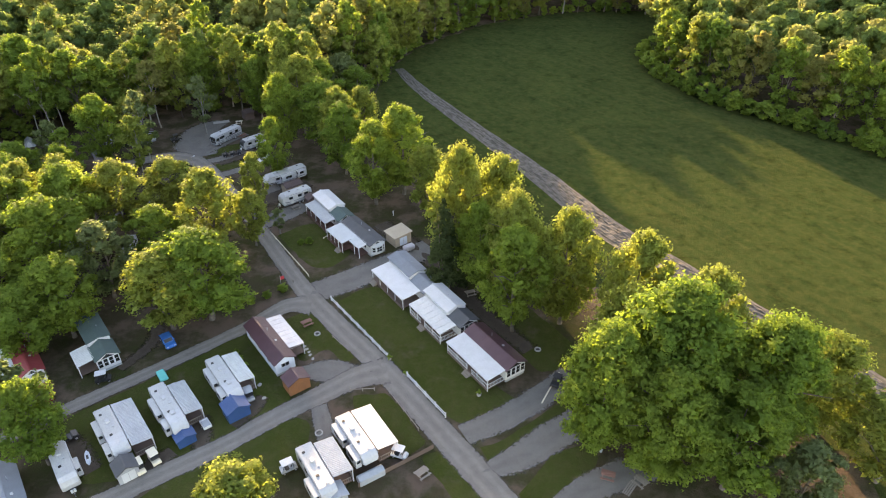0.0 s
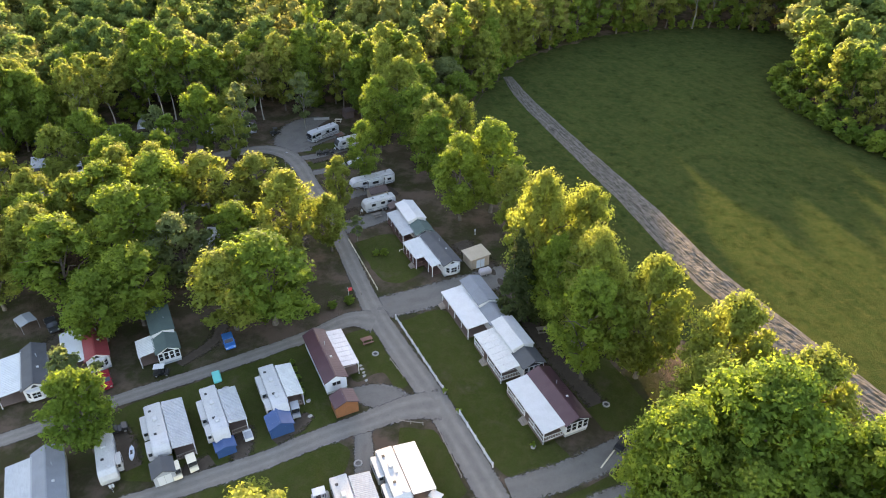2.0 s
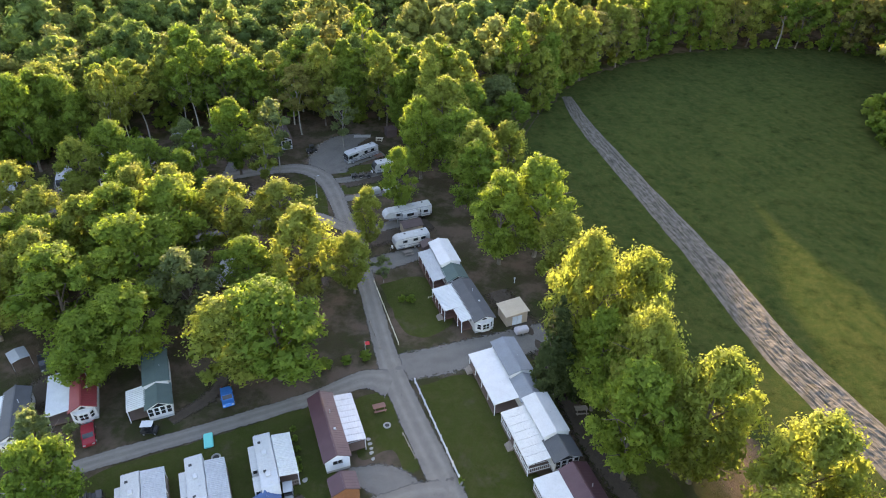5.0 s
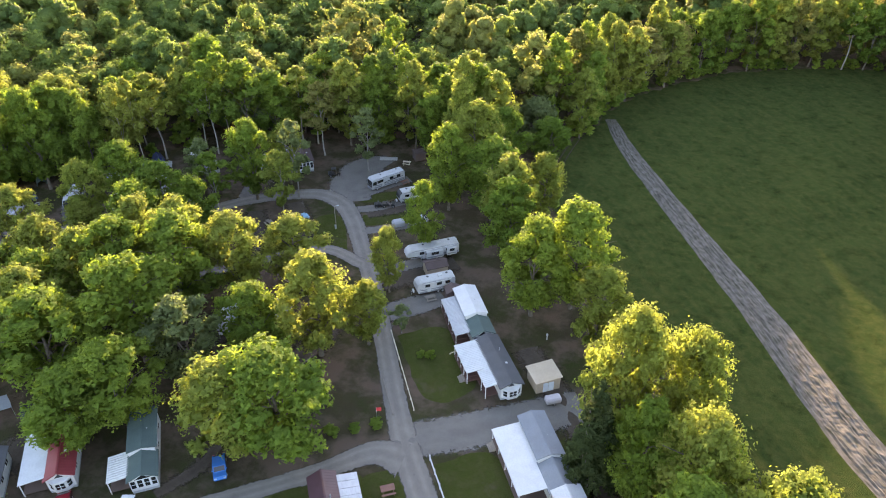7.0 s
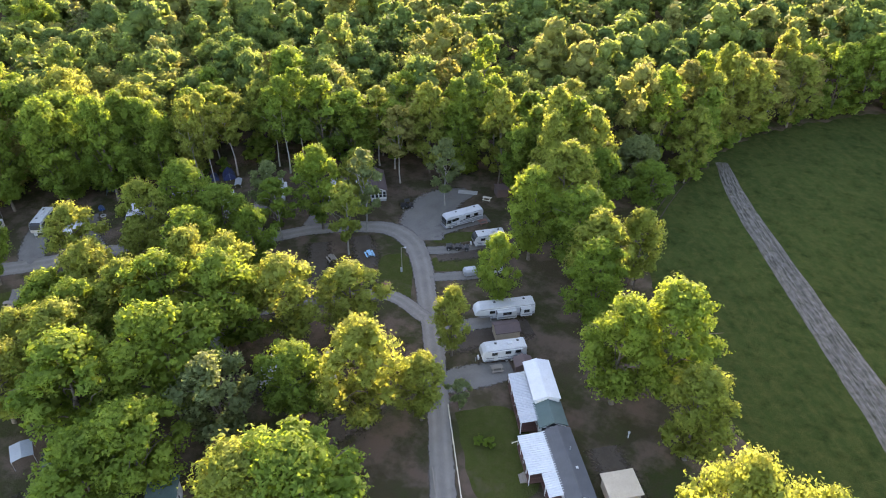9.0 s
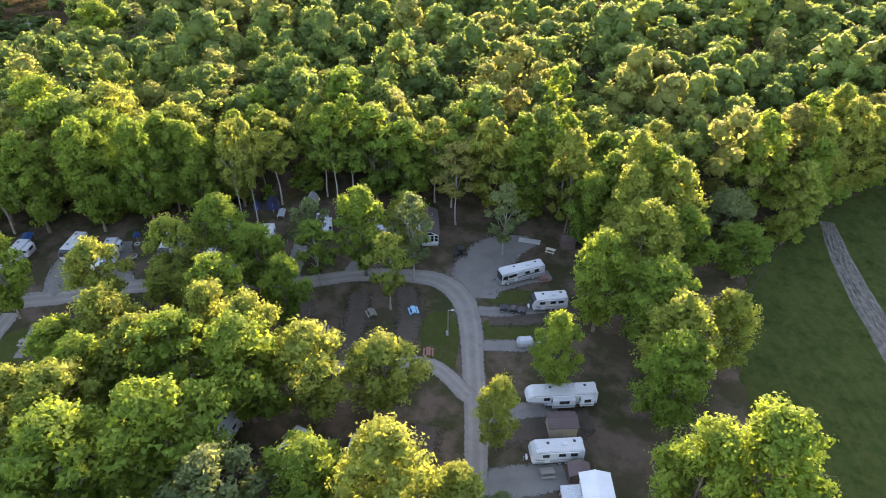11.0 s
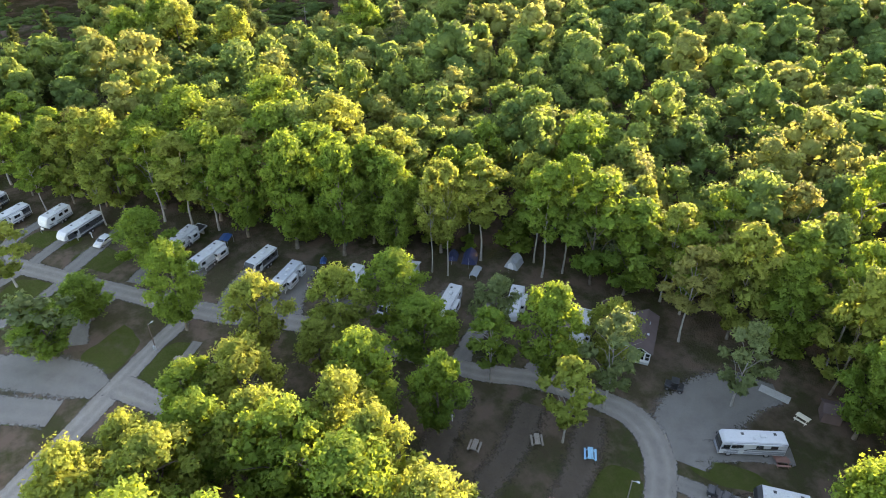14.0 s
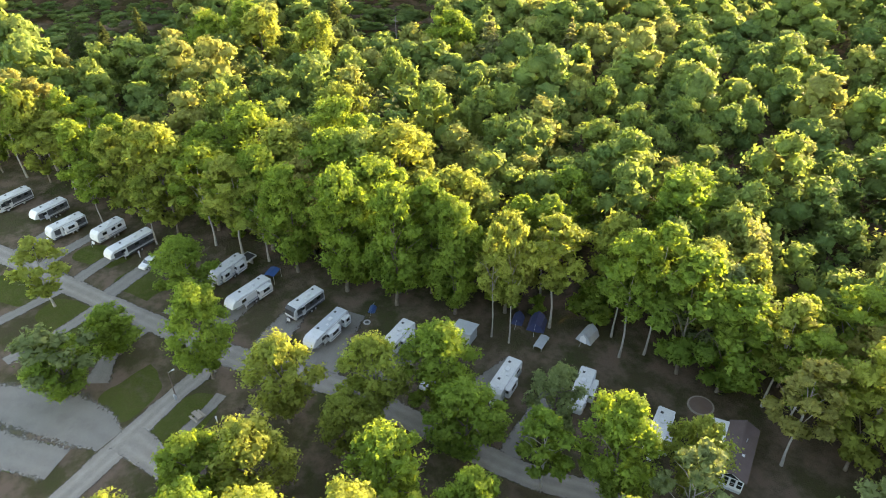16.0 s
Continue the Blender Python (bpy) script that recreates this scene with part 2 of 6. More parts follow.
def patch(name, outline, z, mat, label, category, wobble=0.5):
    """A flat piece of ground with a rounded, uneven outline."""
    pts = smooth_line([*outline, outline[0]], 0.7)[:-1]
    mid = pts.mean(axis=0)
    verts = []
    for x, y in pts:
        k = wobble * noise.noise((x * 0.4, y * 0.4, z * 50))
        v = np.array((x, y)) - mid
        v = v / max(np.linalg.norm(v), 0.1)
        verts.append((x + v[0] * k, y + v[1] * k, z))
    me = mesh_object(name, verts, [range(len(verts))], mat)
    layer = me.uv_layers.new(name="UVMap")
    for loop in me.loops:
        layer.data[loop.index].uv = (0.5, 0.5)
    return tagged(new(name, me), label, category, kind="structure")


# ---- ground ----
N = 60
gx = np.linspace(-1, 1, N + 1)
gx = np.sign(gx) * np.abs(gx) ** 3 * 3000
gv = [(x - 40, y + 120, 0) for y in gx for x in gx]
gf = [(j * (N + 1) + i, j * (N + 1) + i + 1, (j + 1) * (N + 1) + i + 1, (j + 1) * (N + 1) + i) for j in range(N) for i in range(N)]
tagged(new("ground", mesh_object("ground", gv, gf, FLOOR)), "shaded earth with leaf litter, moss and thin grass", "ground", kind="structure")
patch("meadow", [(-23, 176), (-24, 196), (-20, 212), (-13, 236), (5, 261), (24, 277), (56, 290), (86, 288), (90, 262), (78, 240), (80, 200), (104, 172), (122, 152), (170, 120), (230, 60),
                 (240, -20), (90, -10), (62, 40), (56, 62), (40, 90), (22, 108), (8, 128), (-4, 144), (-16, 162)], 0.02, FIELD, "long green meadow grass combed by the wind", "meadow", 2.0)
LAWNS = {
    "front": [(-20.5, 97.2), (-13.5, 101.5), (-6, 95), (2, 84), (8, 76), (10.5, 73), (9, 71), (4.5, 69), (0.6, 69.4), (-6, 78)],
    "back": [(-6, 104), (0, 100), (6, 92), (13, 82), (16, 79), (22, 83), (16, 94), (6, 106), (-2, 111)],
    "second": [(-35.3, 119.5), (-30, 124), (-25, 122), (-19.6, 112.8), (-25.5, 108)],
    "cabin": [(-29, 91), (-27, 93.5), (-23.5, 94.5), (-18, 87), (-15.2, 82.4), (-17, 81.5), (-20, 84.5), (-24, 82)],
    "corner": [(-14.5, 74), (-11, 74.4), (-8.6, 73.5), (-4.2, 67), (-3.2, 64.5), (-8, 62), (-13, 66)],
    "east_strip": [(5, 64), (8.5, 65.5), (19, 73.5), (21, 72), (13, 67.2), (8, 62.5), (6, 61)],
    "east_bed": [(9.8, 56.2), (15.5, 63), (20.5, 63.8), (21, 61), (15.5, 55.3), (12, 52)],
    "roadside": [(-1.2, 63), (2, 59.5), (6, 53), (5, 50), (0, 57), (-3.5, 62)],
    "row": [(-47, 78), (-30, 92), (-28, 84), (-24, 72), (-30, 66.5), (-48, 58), (-58, 67)],
    "south": [(-23, 70), (-20, 67), (-22, 60), (-30, 50), (-44, 48), (-40, 57), (-30, 65)],
    "bend": [(-63.5, 151.2), (-60.5, 149), (-56.5, 142.5), (-54.5, 137.5), (-58, 137.5), (-64, 142), (-66.5, 148)],
    "site_a": [(-62, 158.8), (-59, 157.5), (-53, 162), (-52.5, 164.5), (-56, 164)],
    "site_b": [(-57.6, 152.5), (-55, 149.2), (-48, 153.5), (-49, 157), (-52, 157)],
    "meeting": [(-120.5, 97), (-115.5, 95), (-111.8, 99), (-117, 106), (-121.5, 104.5)],
    "west_a": [(-131, 97.5), (-124.5, 98.5), (-120, 93), (-126, 90)],
    "west_b": [(-147.5, 97.5), (-151, 101), (-158.5, 97.3), (-155, 92)],
    "west_c": [(-160.5, 91.5), (-163, 95), (-170, 88.5), (-166.5, 84.5)],
    "west_d": [(-146, 91), (-154, 83.5), (-150, 79.5), (-143, 85)],
    "west_e": [(-158, 81), (-166, 74.5), (-162, 70), (-154, 77)],
    "west_f": [(-140.5, 96), (-147.5, 90), (-143, 85.5), (-134, 91)],
    "west_g": [(-122.5, 78.5), (-119, 84.5), (-115.5, 82), (-119, 76)],
}
for i, (key, outline) in enumerate(LAWNS.items()):
    patch("lawn", outline, 0.035 + 0.0005 * i, LAWN, "short mown grass with thin places", "lawn")

MAIN = [(48, -2, 4.6), (20, 37, 4.6), (7.1, 55.6, 4.8), (-1.4, 67.6, 4.8), (-9.8, 79.3, 4.9), (-23, 95.8, 4.6), (-29.7, 105.8, 4.1), (-39.2, 121.3, 3.9), (-46, 132, 4.1), (-53.6, 142.8, 4.3),
        (-59.3, 150.6, 4.8), (-64.6, 155.5, 5.2), (-72, 157, 5.2), (-83.5, 150.2, 4.6), (-91, 142.2, 4.4), (-103, 133, 4.4), (-115, 123.6, 5), (-126.3, 111, 5.4), (-140, 99, 4.6), (-155.6, 86, 4.6), (-171, 73.6, 4.6), (-215, 38, 4.6)]
track("road", MAIN, 0.060, GRAVEL, "pale dusty gravel lane with two wheel tracks", "road")
track("road", [(-24.5, 96.5, 6.5), (-29, 96, 4.6), (-35, 90.2, 3.4), (-46.5, 80.5, 3.2), (-58.3, 71, 3.2), (-70, 61.2, 3.2), (-90, 45, 3.2), (-120, 20, 3.2)], 0.070, GRAVEL, "narrow grey gravel lane between the sites", "road")
track("road", [(-9.5, 79.5, 7), (-14, 78, 5.6), (-19, 74.5, 4.6), (-25, 70.2, 4.0), (-31.6, 64.8, 3.8), (-38.3, 60.2, 3.8), (-45, 55.6, 3.8), (-60, 45, 3.8), (-95, 22, 3.8)], 0.080, GRAVEL, "grey gravel lane with patched surface", "road")
track("road", [(-126.5, 106, 4), (-122, 100, 3.7), (-115, 92.2, 4.4), (-109.5, 86, 4.2), (-103, 78, 4), (-80, 52, 4)], 0.090, GRAVEL, "pale gravel lane past the open sites", "road")
track("road", [(-117, 93.5, 6), (-111, 97.5, 4.6), (-103.5, 102, 3.8), (-94, 108.5, 3.6), (-84, 117, 3.4), (-72, 128, 3.4), (-60, 138, 3.4), (-50, 136.2, 3.4)], 0.100, GRAVEL, "gravel lane through the wooded sites", "road")
PADS = [
    [(-27, 98.5, 7.5), (-19, 103.5, 8.2), (-11, 109, 8.4), (-3, 115, 7.5)],
    [(-15.5, 78, 7), (-19, 79.4, 6.6), (-24.5, 79, 2.5)],
    [(2.5, 66.2, 5), (9, 69.6, 5.4), (15, 74, 5.4), (20, 78.5, 5)],
    [(4.5, 59.5, 2.6), (10, 62, 5.4), (16, 66.2, 6.4), (22.5, 70.5, 6)],
    [(14.5, 54, 4), (20, 57.5, 5.4), (29, 61, 6)],
    [(-19.5, 72, 3.2), (-18.3, 68.5, 3.4), (-17.5, 65, 2.6)],
    [(-62, 157, 9), (-66, 164, 13), (-66.5, 173, 12), (-63, 179, 5)],
    [(-63, 159, 5), (-58.5, 166, 4.6), (-54.5, 171, 4)],
    [(-60, 154, 3.4), (-54.5, 157.5, 3.4), (-50, 161, 3)],
    [(-55, 146.6, 3.4), (-50, 150, 3.4), (-45, 153.4, 3)],
    [(-40.5, 123.5, 6), (-35.8, 127.8, 6.5), (-31.5, 132, 5)],
    [(-46, 134, 4), (-42, 138.5, 4), (-38, 142, 4)],
    [(-86, 150, 4), (-88, 156, 4), (-93, 163, 3.4)],
    [(-94, 142, 4), (-99, 149, 4), (-103, 155, 3.4)],
    [(-103, 136, 4), (-107, 144, 4.4), (-110, 151, 3.4)],
    [(-112, 128, 7), (-118, 133.5, 8), (-123, 139, 6)],
    [(-118, 121, 8), (-124.5, 124, 9), (-131, 130, 7)],
    [(-125, 113, 6), (-131, 118, 6), (-138, 125, 4)],
    [(-133, 106, 5), (-138.5, 111, 4.6), (-144, 118, 4)],
    [(-142, 101, 4), (-148, 107, 4), (-154, 114, 3.4)],
    [(-152, 91, 4), (-157.5, 97, 4), (-164, 104, 3.4)],
    [(-158.5, 85.5, 3.4), (-163.5, 91, 3.2), (-169, 98.5, 3)],
    [(-166, 79.5, 3.4), (-171, 85, 3.2), (-176, 92, 3)],
    [(-172, 74, 3.4), (-178, 80, 3.2), (-183, 86, 3)],
    [(-157, 83.5, 3), (-153.5, 78, 2.8), (-149, 70, 2.8)],
    [(-149, 89.5, 3), (-145, 84.5, 2.8), (-140, 76, 2.8)],
    [(-140, 97, 3), (-136, 92, 3), (-129.5, 89.5, 5)],
    [(-132.5, 74, 7), (-127.5, 81.5, 10), (-121, 88.5, 9), (-117, 91.5, 5)],
    [(-127, 72.5, 5.5), (-121.5, 77, 6.5), (-115.5, 85, 6.5)],
    [(-114.5, 100.8, 2), (-117.5, 104.5, 2), (-120, 107, 2.4)],
]
BARE = [
    [(-74.5, 152, 7), (-69, 146, 7.5), (-65, 139, 6)],
    [(-80.5, 146, 7), (-75.5, 139, 7), (-72, 131, 6)],
    [(-88, 138, 8), (-82, 131, 8), (-76, 124, 7)],
    [(-44, 57.5, 4), (-41, 61, 5), (-39, 63.5, 4)],
    [(-31.5, 68, 3), (-29.4, 71.5, 4), (-28.4, 74, 3)],
    [(-35, 64, 4), (-36, 67, 5), (-37, 70, 4)],
    [(-53, 80, 3), (-50, 87, 4), (-52, 94, 4)],
    [(-55, 66, 4), (-52, 63, 5), (-49, 60, 4)],
    [(-80, 70, 9), (-76, 78, 10), (-74, 88, 9)],
    [(-44, 132, 9), (-38, 138, 10), (-33, 143, 8)],
    [(-57, 153, 5), (-50, 160, 9), (-45, 166, 8)],
    [(-60, 112, 8), (-68, 108, 9), (-76, 104, 9), (-84, 100, 8)],
    [(-54, 100, 7), (-50, 106, 8), (-47, 116, 7), (-52, 128, 7)],
    [(-104, 102, 6), (-112, 108, 7), (-118, 116, 6)],
    [(14, 84, 5), (8, 92, 6), (3, 100, 6), (-4, 112, 7), (-14, 124, 7)]]
for i, points in enumerate(BARE):
    track("bare_ground", points, 0.020 + 0.0006 * i, EARTH, "bare trodden earth with scattered grass", "bare ground", 1.2)
for i, points in enumerate(PADS):
    track("gravel_pad", points, 0.040 + 0.0006 * i, PAD, "worn grey gravel parking pad thinning into the grass", "gravel pad", 0.6)


def mud_strip():
    """The rutted strip along the meadow: ridges run lengthways, clods break them."""
    line = smooth_line([(-15.2, 221.5, 3.0), (-7.6, 203.2, 4.4), (7.6, 174.2, 5.4), (22, 147.6, 6.4), (35, 121.2, 7.2), (47.5, 102.6, 7.6), (63, 80.6, 7.6), (84, 50, 6), (110, 12, 6)], 0.45)
    xy, w = line[:, :2], line[:, 2]
    d = np.gradient(xy, axis=0)
    d /= np.linalg.norm(d, axis=1)[:, None]
    side = np.stack([-d[:, 1], d[:, 0]], 1)
    cols, verts, uvs = 26, [], []
    gone = np.concatenate([[0], np.cumsum(np.linalg.norm(np.diff(xy, axis=0), axis=1))])
    for i in range(len(xy)):
        for k in range(cols + 1):
            u = k / cols
            off = (u - 0.5) * w[i] + 0.25 * noise.noise((i * 0.07, k * 0.1, 3))
            q = xy[i] + side[i] * off
            rim = min(1.0, 6 * u, 6 * (1 - u))
            ridge = noise.noise((off * 2.2, i * 0.05, 1)) * 0.24 + noise.noise((off * 2.9, i * 0.22, 7)) * 0.26 + noise.noise((q[0] * 1.6, q[1] * 1.6, 5)) * 0.10
            verts.append((q[0], q[1], 0.03 + rim * max(-0.005, 0.12 + ridge)))
            uvs.append((off, gone[i]))
    n = cols + 1
    faces = [(i * n + k, i * n + k + 1, (i + 1) * n + k + 1, (i + 1) * n + k) for i in range(len(xy) - 1) for k in range(cols)]
    me = mesh_object("mud_track", verts, faces, MUD)
    layer = me.uv_layers.new(name="UVMap")
    for loop in me.loops:
        layer.data[loop.index].uv = uvs[loop.vertex_index]
    tagged(new("mud_track", me), "rutted strip of bare churned earth through the meadow", "dirt track", kind="structure")


mud_strip()


# ---- trees ----
def tube(verts, faces, path, radii, sides=7):
    """Adds a tapered tube along path to the lists."""
    base = len(verts)
    for i, (p, r) in enumerate(zip(path, radii)):
        a = path[min(i + 1, len(path) - 1)] - path[max(i - 1, 0)]
        a = a / max(np.linalg.norm(a), 1e-6)
        e = np.cross(a, (0.31, 0.9, 0.2))
        e /= np.linalg.norm(e)
        f = np.cross(a, e)
        for k in range(sides):
            t = 2 * math.pi * k / sides
            verts.append(p + r * (math.cos(t) * e + math.sin(t) * f))
    for i in range(len(path) - 1):
        for k in range(sides):
            a, b = base + i * sides + k, base + i * sides + (k + 1) % sides
            faces.append((a, b, b + sides, a + sides))


def trunk_mesh(name, rng, height, bottom, radius, spread, mat, limbs=7):
    """A trunk that bends a little and splits into limbs inside the crown."""
    verts, faces = [], []
    lean = rng.normal(0, 0.03, 2)
    top = height * 0.9
    path = [np.array((lean[0] * z + 0.15 * math.sin(z * 0.4), lean[1] * z + 0.12 * math.cos(z * 0.5) - 0.12, z)) for z in np.linspace(-0.1, top, 9)]
    tube(verts, faces, path, np.linspace(radius, radius * 0.12, 9) * np.array([1.35, *[1] * 8]), 8)
    for k in range(limbs):
        z0 = bottom * 0.85 + (top - bottom) * 0.75 * k / limbs
        a = k * 2.4 + rng.uniform(-0.4, 0.4)
        reach = spread * rng.uniform(0.55, 0.9)
        rise = (height - z0) * rng.uniform(0.3, 0.55)
        p0 = np.array((lean[0] * z0, lean[1] * z0, z0))
        mid = p0 + np.array((math.cos(a) * reach * 0.5, math.sin(a) * reach * 0.5, rise * 0.7))
        end = p0 + np.array((math.cos(a) * reach, math.sin(a) * reach, rise))
        tube(verts, faces, [p0, mid, end], [radius * 0.42, radius * 0.25, radius * 0.06], 5)
    return mesh_object(name, verts, faces, mat, True)


ICO = [(0, 0, 1), *[(0.894 * math.cos(a), 0.894 * math.sin(a), 0.447) for a in np.arange(5) * 1.2566], *[(0.894 * math.cos(a + 0.628), 0.894 * math.sin(a + 0.628), -0.447) for a in np.arange(5) * 1.2566], (0, 0, -1)]
ICO_F = [*[(0, 1 + k, 1 + (k + 1) % 5) for k in range(5)], *[(1 + k, 6 + k, 1 + (k + 1) % 5) for k in range(5)], *[(1 + (k + 1) % 5, 6 + k, 6 + (k + 1) % 5) for k in range(5)], *[(11, 6 + (k + 1) % 5, 6 + k) for k in range(5)]]


def unit(rng, n):
    v = rng.normal(size=(n, 3))
    return v / np.linalg.norm(v, axis=1)[:, None]


def leaf_quads(rng, centre, normal, size):
    """Pointed leaf sprays as folded quads: four corners for each centre."""
    n = len(centre)
    a = np.cross(normal, unit(rng, n))
    a /= np.maximum(np.linalg.norm(a, axis=1), 1e-6)[:, None]
    b = np.cross(normal, a)
    s = size[:, None]
    tip, tail = centre + a * s * 0.62 - normal * s * 0.12, centre - a * s * 0.62 - normal * s * 0.12
    left, right = centre + b * s * 0.40 + normal * s * 0.08, centre - b * s * 0.40 + normal * s * 0.08
    return np.stack([tip, left, tail, right], 1).reshape(-1, 3)


def leaf_tris(rng, centre, normal, size):
    """Small pointed leaf sprays: three corners for each centre."""
    n = len(centre)
    a = np.cross(normal, unit(rng, n))
    a /= np.maximum(np.linalg.norm(a, axis=1), 1e-6)[:, None]
    b = np.cross(normal, a)
    s = size[:, None]
    w = s * rng.uniform(0.42, 0.68, (n, 1))
    return np.stack([centre + a * s * 0.8, centre - a * s * 0.4 + b * w, centre - a * s * 0.4 - b * w], 1).reshape(-1, 3)


def crown_arrays(rng, height, bottom, radius, lobes, leaves, size, core=0.6, gaps=0.0, frizz=0.6, low=0.0, lobe=1.0, tufts=8, wide=0.42, loose=0.12, inner=0.24, tip=0.55, squash=0.8, spray=0.85):
    """A crown of leafy boughs, each of several tufts, round coarser inner leaves. Returns quad corners, triangle corners, triangle faces and normals.
    wide: where the crown is widest; tip: how blunt its top is; low: the lowest share of it that bears leaves; loose: stray leaves; spray: how far the tufts reach out."""
    span = height - bottom
    big, small = max(3, int(leaves * inner / lobes)), max(8, int(leaves * (1 - inner) / (lobes * tufts)))
    pts, nor, siz, cv, cf, soft, cn = [], [], [], [], [], [], []
    swell = rng.uniform(0, 6.283, 3)
    for i in range(lobes):
        t = low + (1 - low) * ((i + rng.uniform(0.1, 0.9)) / lobes) ** 0.85
        az = i * 2.39996 + rng.uniform(-0.5, 0.5)
        full = (1 - ((t - wide) / (1 - wide)) ** 2) ** tip if t > wide else (1 - 0.75 * ((wide - t) / wide) ** 2)
        full *= 1 + 0.10 * math.sin(2 * az + swell[0]) + 0.08 * math.sin(3 * az + 5 * t + swell[1])
        lr = radius * rng.uniform(0.20, 0.40) * lobe * (0.72 + 0.28 * full)
        reach = max(0.0, radius * full - lr * 1.05) * (1.0 if rng.random() < 0.72 else rng.uniform(0.35, 0.8))
        d = np.array((math.cos(az), math.sin(az), 0.0))
        z = min(bottom + span * t, height - lr * squash * 0.9)
        c = d * reach + np.array((0, 0, z))
        out = d * (reach / radius) + np.array((0, 0, 0.25 + 0.75 * t))
        out /= np.linalg.norm(out)
        shape = np.array((1, 1, squash))
        o = unit(rng, big)
        pts.append(c + o * (lr * rng.uniform(0.5, 0.85, big))[:, None] * shape)
        nor.append(o * 0.7 + 0.7 * unit(rng, big))
        siz.append(size * rng.uniform(1.5, 2.3, big))
        soft.append(o * 0.6 + out * 0.7)
        for k in range(tufts):
            u = out * 0.75 + unit(rng, 1)[0] * 0.95
            u /= np.linalg.norm(u)
            way = rng.uniform(0.45, 0.72 + 0.36 * spray)
            tc, tr = c + u * lr * way * shape, lr * rng.uniform(0.46, 0.6) * (1.25 - 0.55 * way)
            axis = u + np.array((0, 0, 0.55)) + 0.4 * unit(rng, 1)[0]
            axis /= np.linalg.norm(axis)
            o = unit(rng, small)
            far = tr * (rng.random(small) ** 0.45 + (rng.random(small) < loose) * rng.uniform(0.1, 0.5, small))
            along_axis = (o @ axis)[:, None]
            q = o * far[:, None] + axis * along_axis * far[:, None] * 0.85 * spray
            q *= (1.12 - 0.32 * along_axis)
            keep = rng.random(small) >= gaps * (0.3 + 1.4 * rng.random())
            pts.append((tc + q)[keep])
            nor.append((o * 0.8 + frizz * unit(rng, small) + np.array((0, 0, 0.3)))[keep])
            siz.append((size * rng.uniform(0.65, 1.25, small))[keep])
            soft.append((o * 0.7 + u * 0.5 + out * 0.4)[keep])
        if core:
            b = len(cv)
            for v in ICO:
                cv.append(c + np.array(v) * lr * core * (1 + 0.2 * rng.uniform(-1, 1)) * shape)
                cn.append(v)
            cf += [(b + p, b + q, b + r) for p, q, r in ICO_F]
    nn = np.concatenate(nor)
    nn /= np.linalg.norm(nn, axis=1)[:, None]
    t = leaf_tris(rng, np.concatenate(pts), nn, np.concatenate(siz))
    soft = np.concatenate(soft)
    soft = soft / np.linalg.norm(soft, axis=1)[:, None] + 0.55 * nn
    cn = np.concatenate([np.array(cn, float).reshape(-1, 3), np.repeat(soft / np.linalg.norm(soft, axis=1)[:, None], 3, axis=0)])
    b = len(cv)
    cv = np.concatenate([np.array(cv).reshape(-1, 3), t])
    cf = np.concatenate([np.array(cf, int).reshape(-1, 3), b + np.arange(len(t)).reshape(-1, 3)])
    return np.zeros((0, 3)), cv, cf, cn


def pine_arrays(rng, height, bottom, radius, tiers, leaves, size):
    """A conifer: drooping sprays in tiers that narrow upwards."""
    pts, nor, siz = [], [], []
    for k in range(tiers):
        f = k / (tiers - 1)
        z, r = bottom + (height - bottom) * f, radius * (1 - f) ** 0.8 * rng.uniform(0.8, 1.12) + 0.25
        m = max(8, int(leaves / tiers * 1.7 * (1 - 0.8 * f)))
        boughs = rng.uniform(0, 6.283, 9)
        a = boughs[rng.integers(0, 9, m)] + rng.normal(0, 0.16, m)
        t = np.sqrt(rng.random(m))
        pts.append(np.stack([np.cos(a) * r * t, np.sin(a) * r * t, z - 0.28 * r * t ** 1.6 + rng.normal(0, 0.16, m)], 1))
        nn = np.stack([np.cos(a) * 0.5, np.sin(a) * 0.5, np.ones(m)], 1) + 0.6 * unit(rng, m)
        nor.append(nn / np.linalg.norm(nn, axis=1)[:, None])
        siz.append(size * rng.uniform(0.7, 1.3, m))
    return leaf_quads(rng, np.concatenate(pts), np.concatenate(nor), np.concatenate(siz))


def arrays_mesh(name, quads, tri_v, tri_f, mat, normals=None):
    """A mesh from stacked quad corners and a triangle set, through foreach_set for speed."""
    nq, nt = len(quads) // 4, len(tri_f)
    me = bpy.data.meshes.new(name)
    me.vertices.add(len(quads) + len(tri_v))
    me.vertices.foreach_set("co", np.concatenate([quads, tri_v]).astype(np.float32).ravel() if len(tri_v) else quads.astype(np.float32).ravel())
    loops = np.concatenate([np.arange(nq * 4), (tri_f + len(quads)).ravel()]) if nt else np.arange(nq * 4)
    me.loops.add(len(loops))
    me.loops.foreach_set("vertex_index", loops.astype(np.int32))
    me.polygons.add(nq + nt)
    me.polygons.foreach_set("loop_start", np.concatenate([np.arange(nq) * 4, nq * 4 + np.arange(nt) * 3]).astype(np.int32))
    me.polygons.foreach_set("use_smooth", np.concatenate([np.zeros(nq, bool), np.ones(nt, bool)]))
    me.materials.append(mat)
    me.update(calc_edges=True)
    me.validate()
    if normals is not None:
        me.normals_split_custom_set_from_vertices(normals.astype(np.float32))
    return me


KINDS = {}


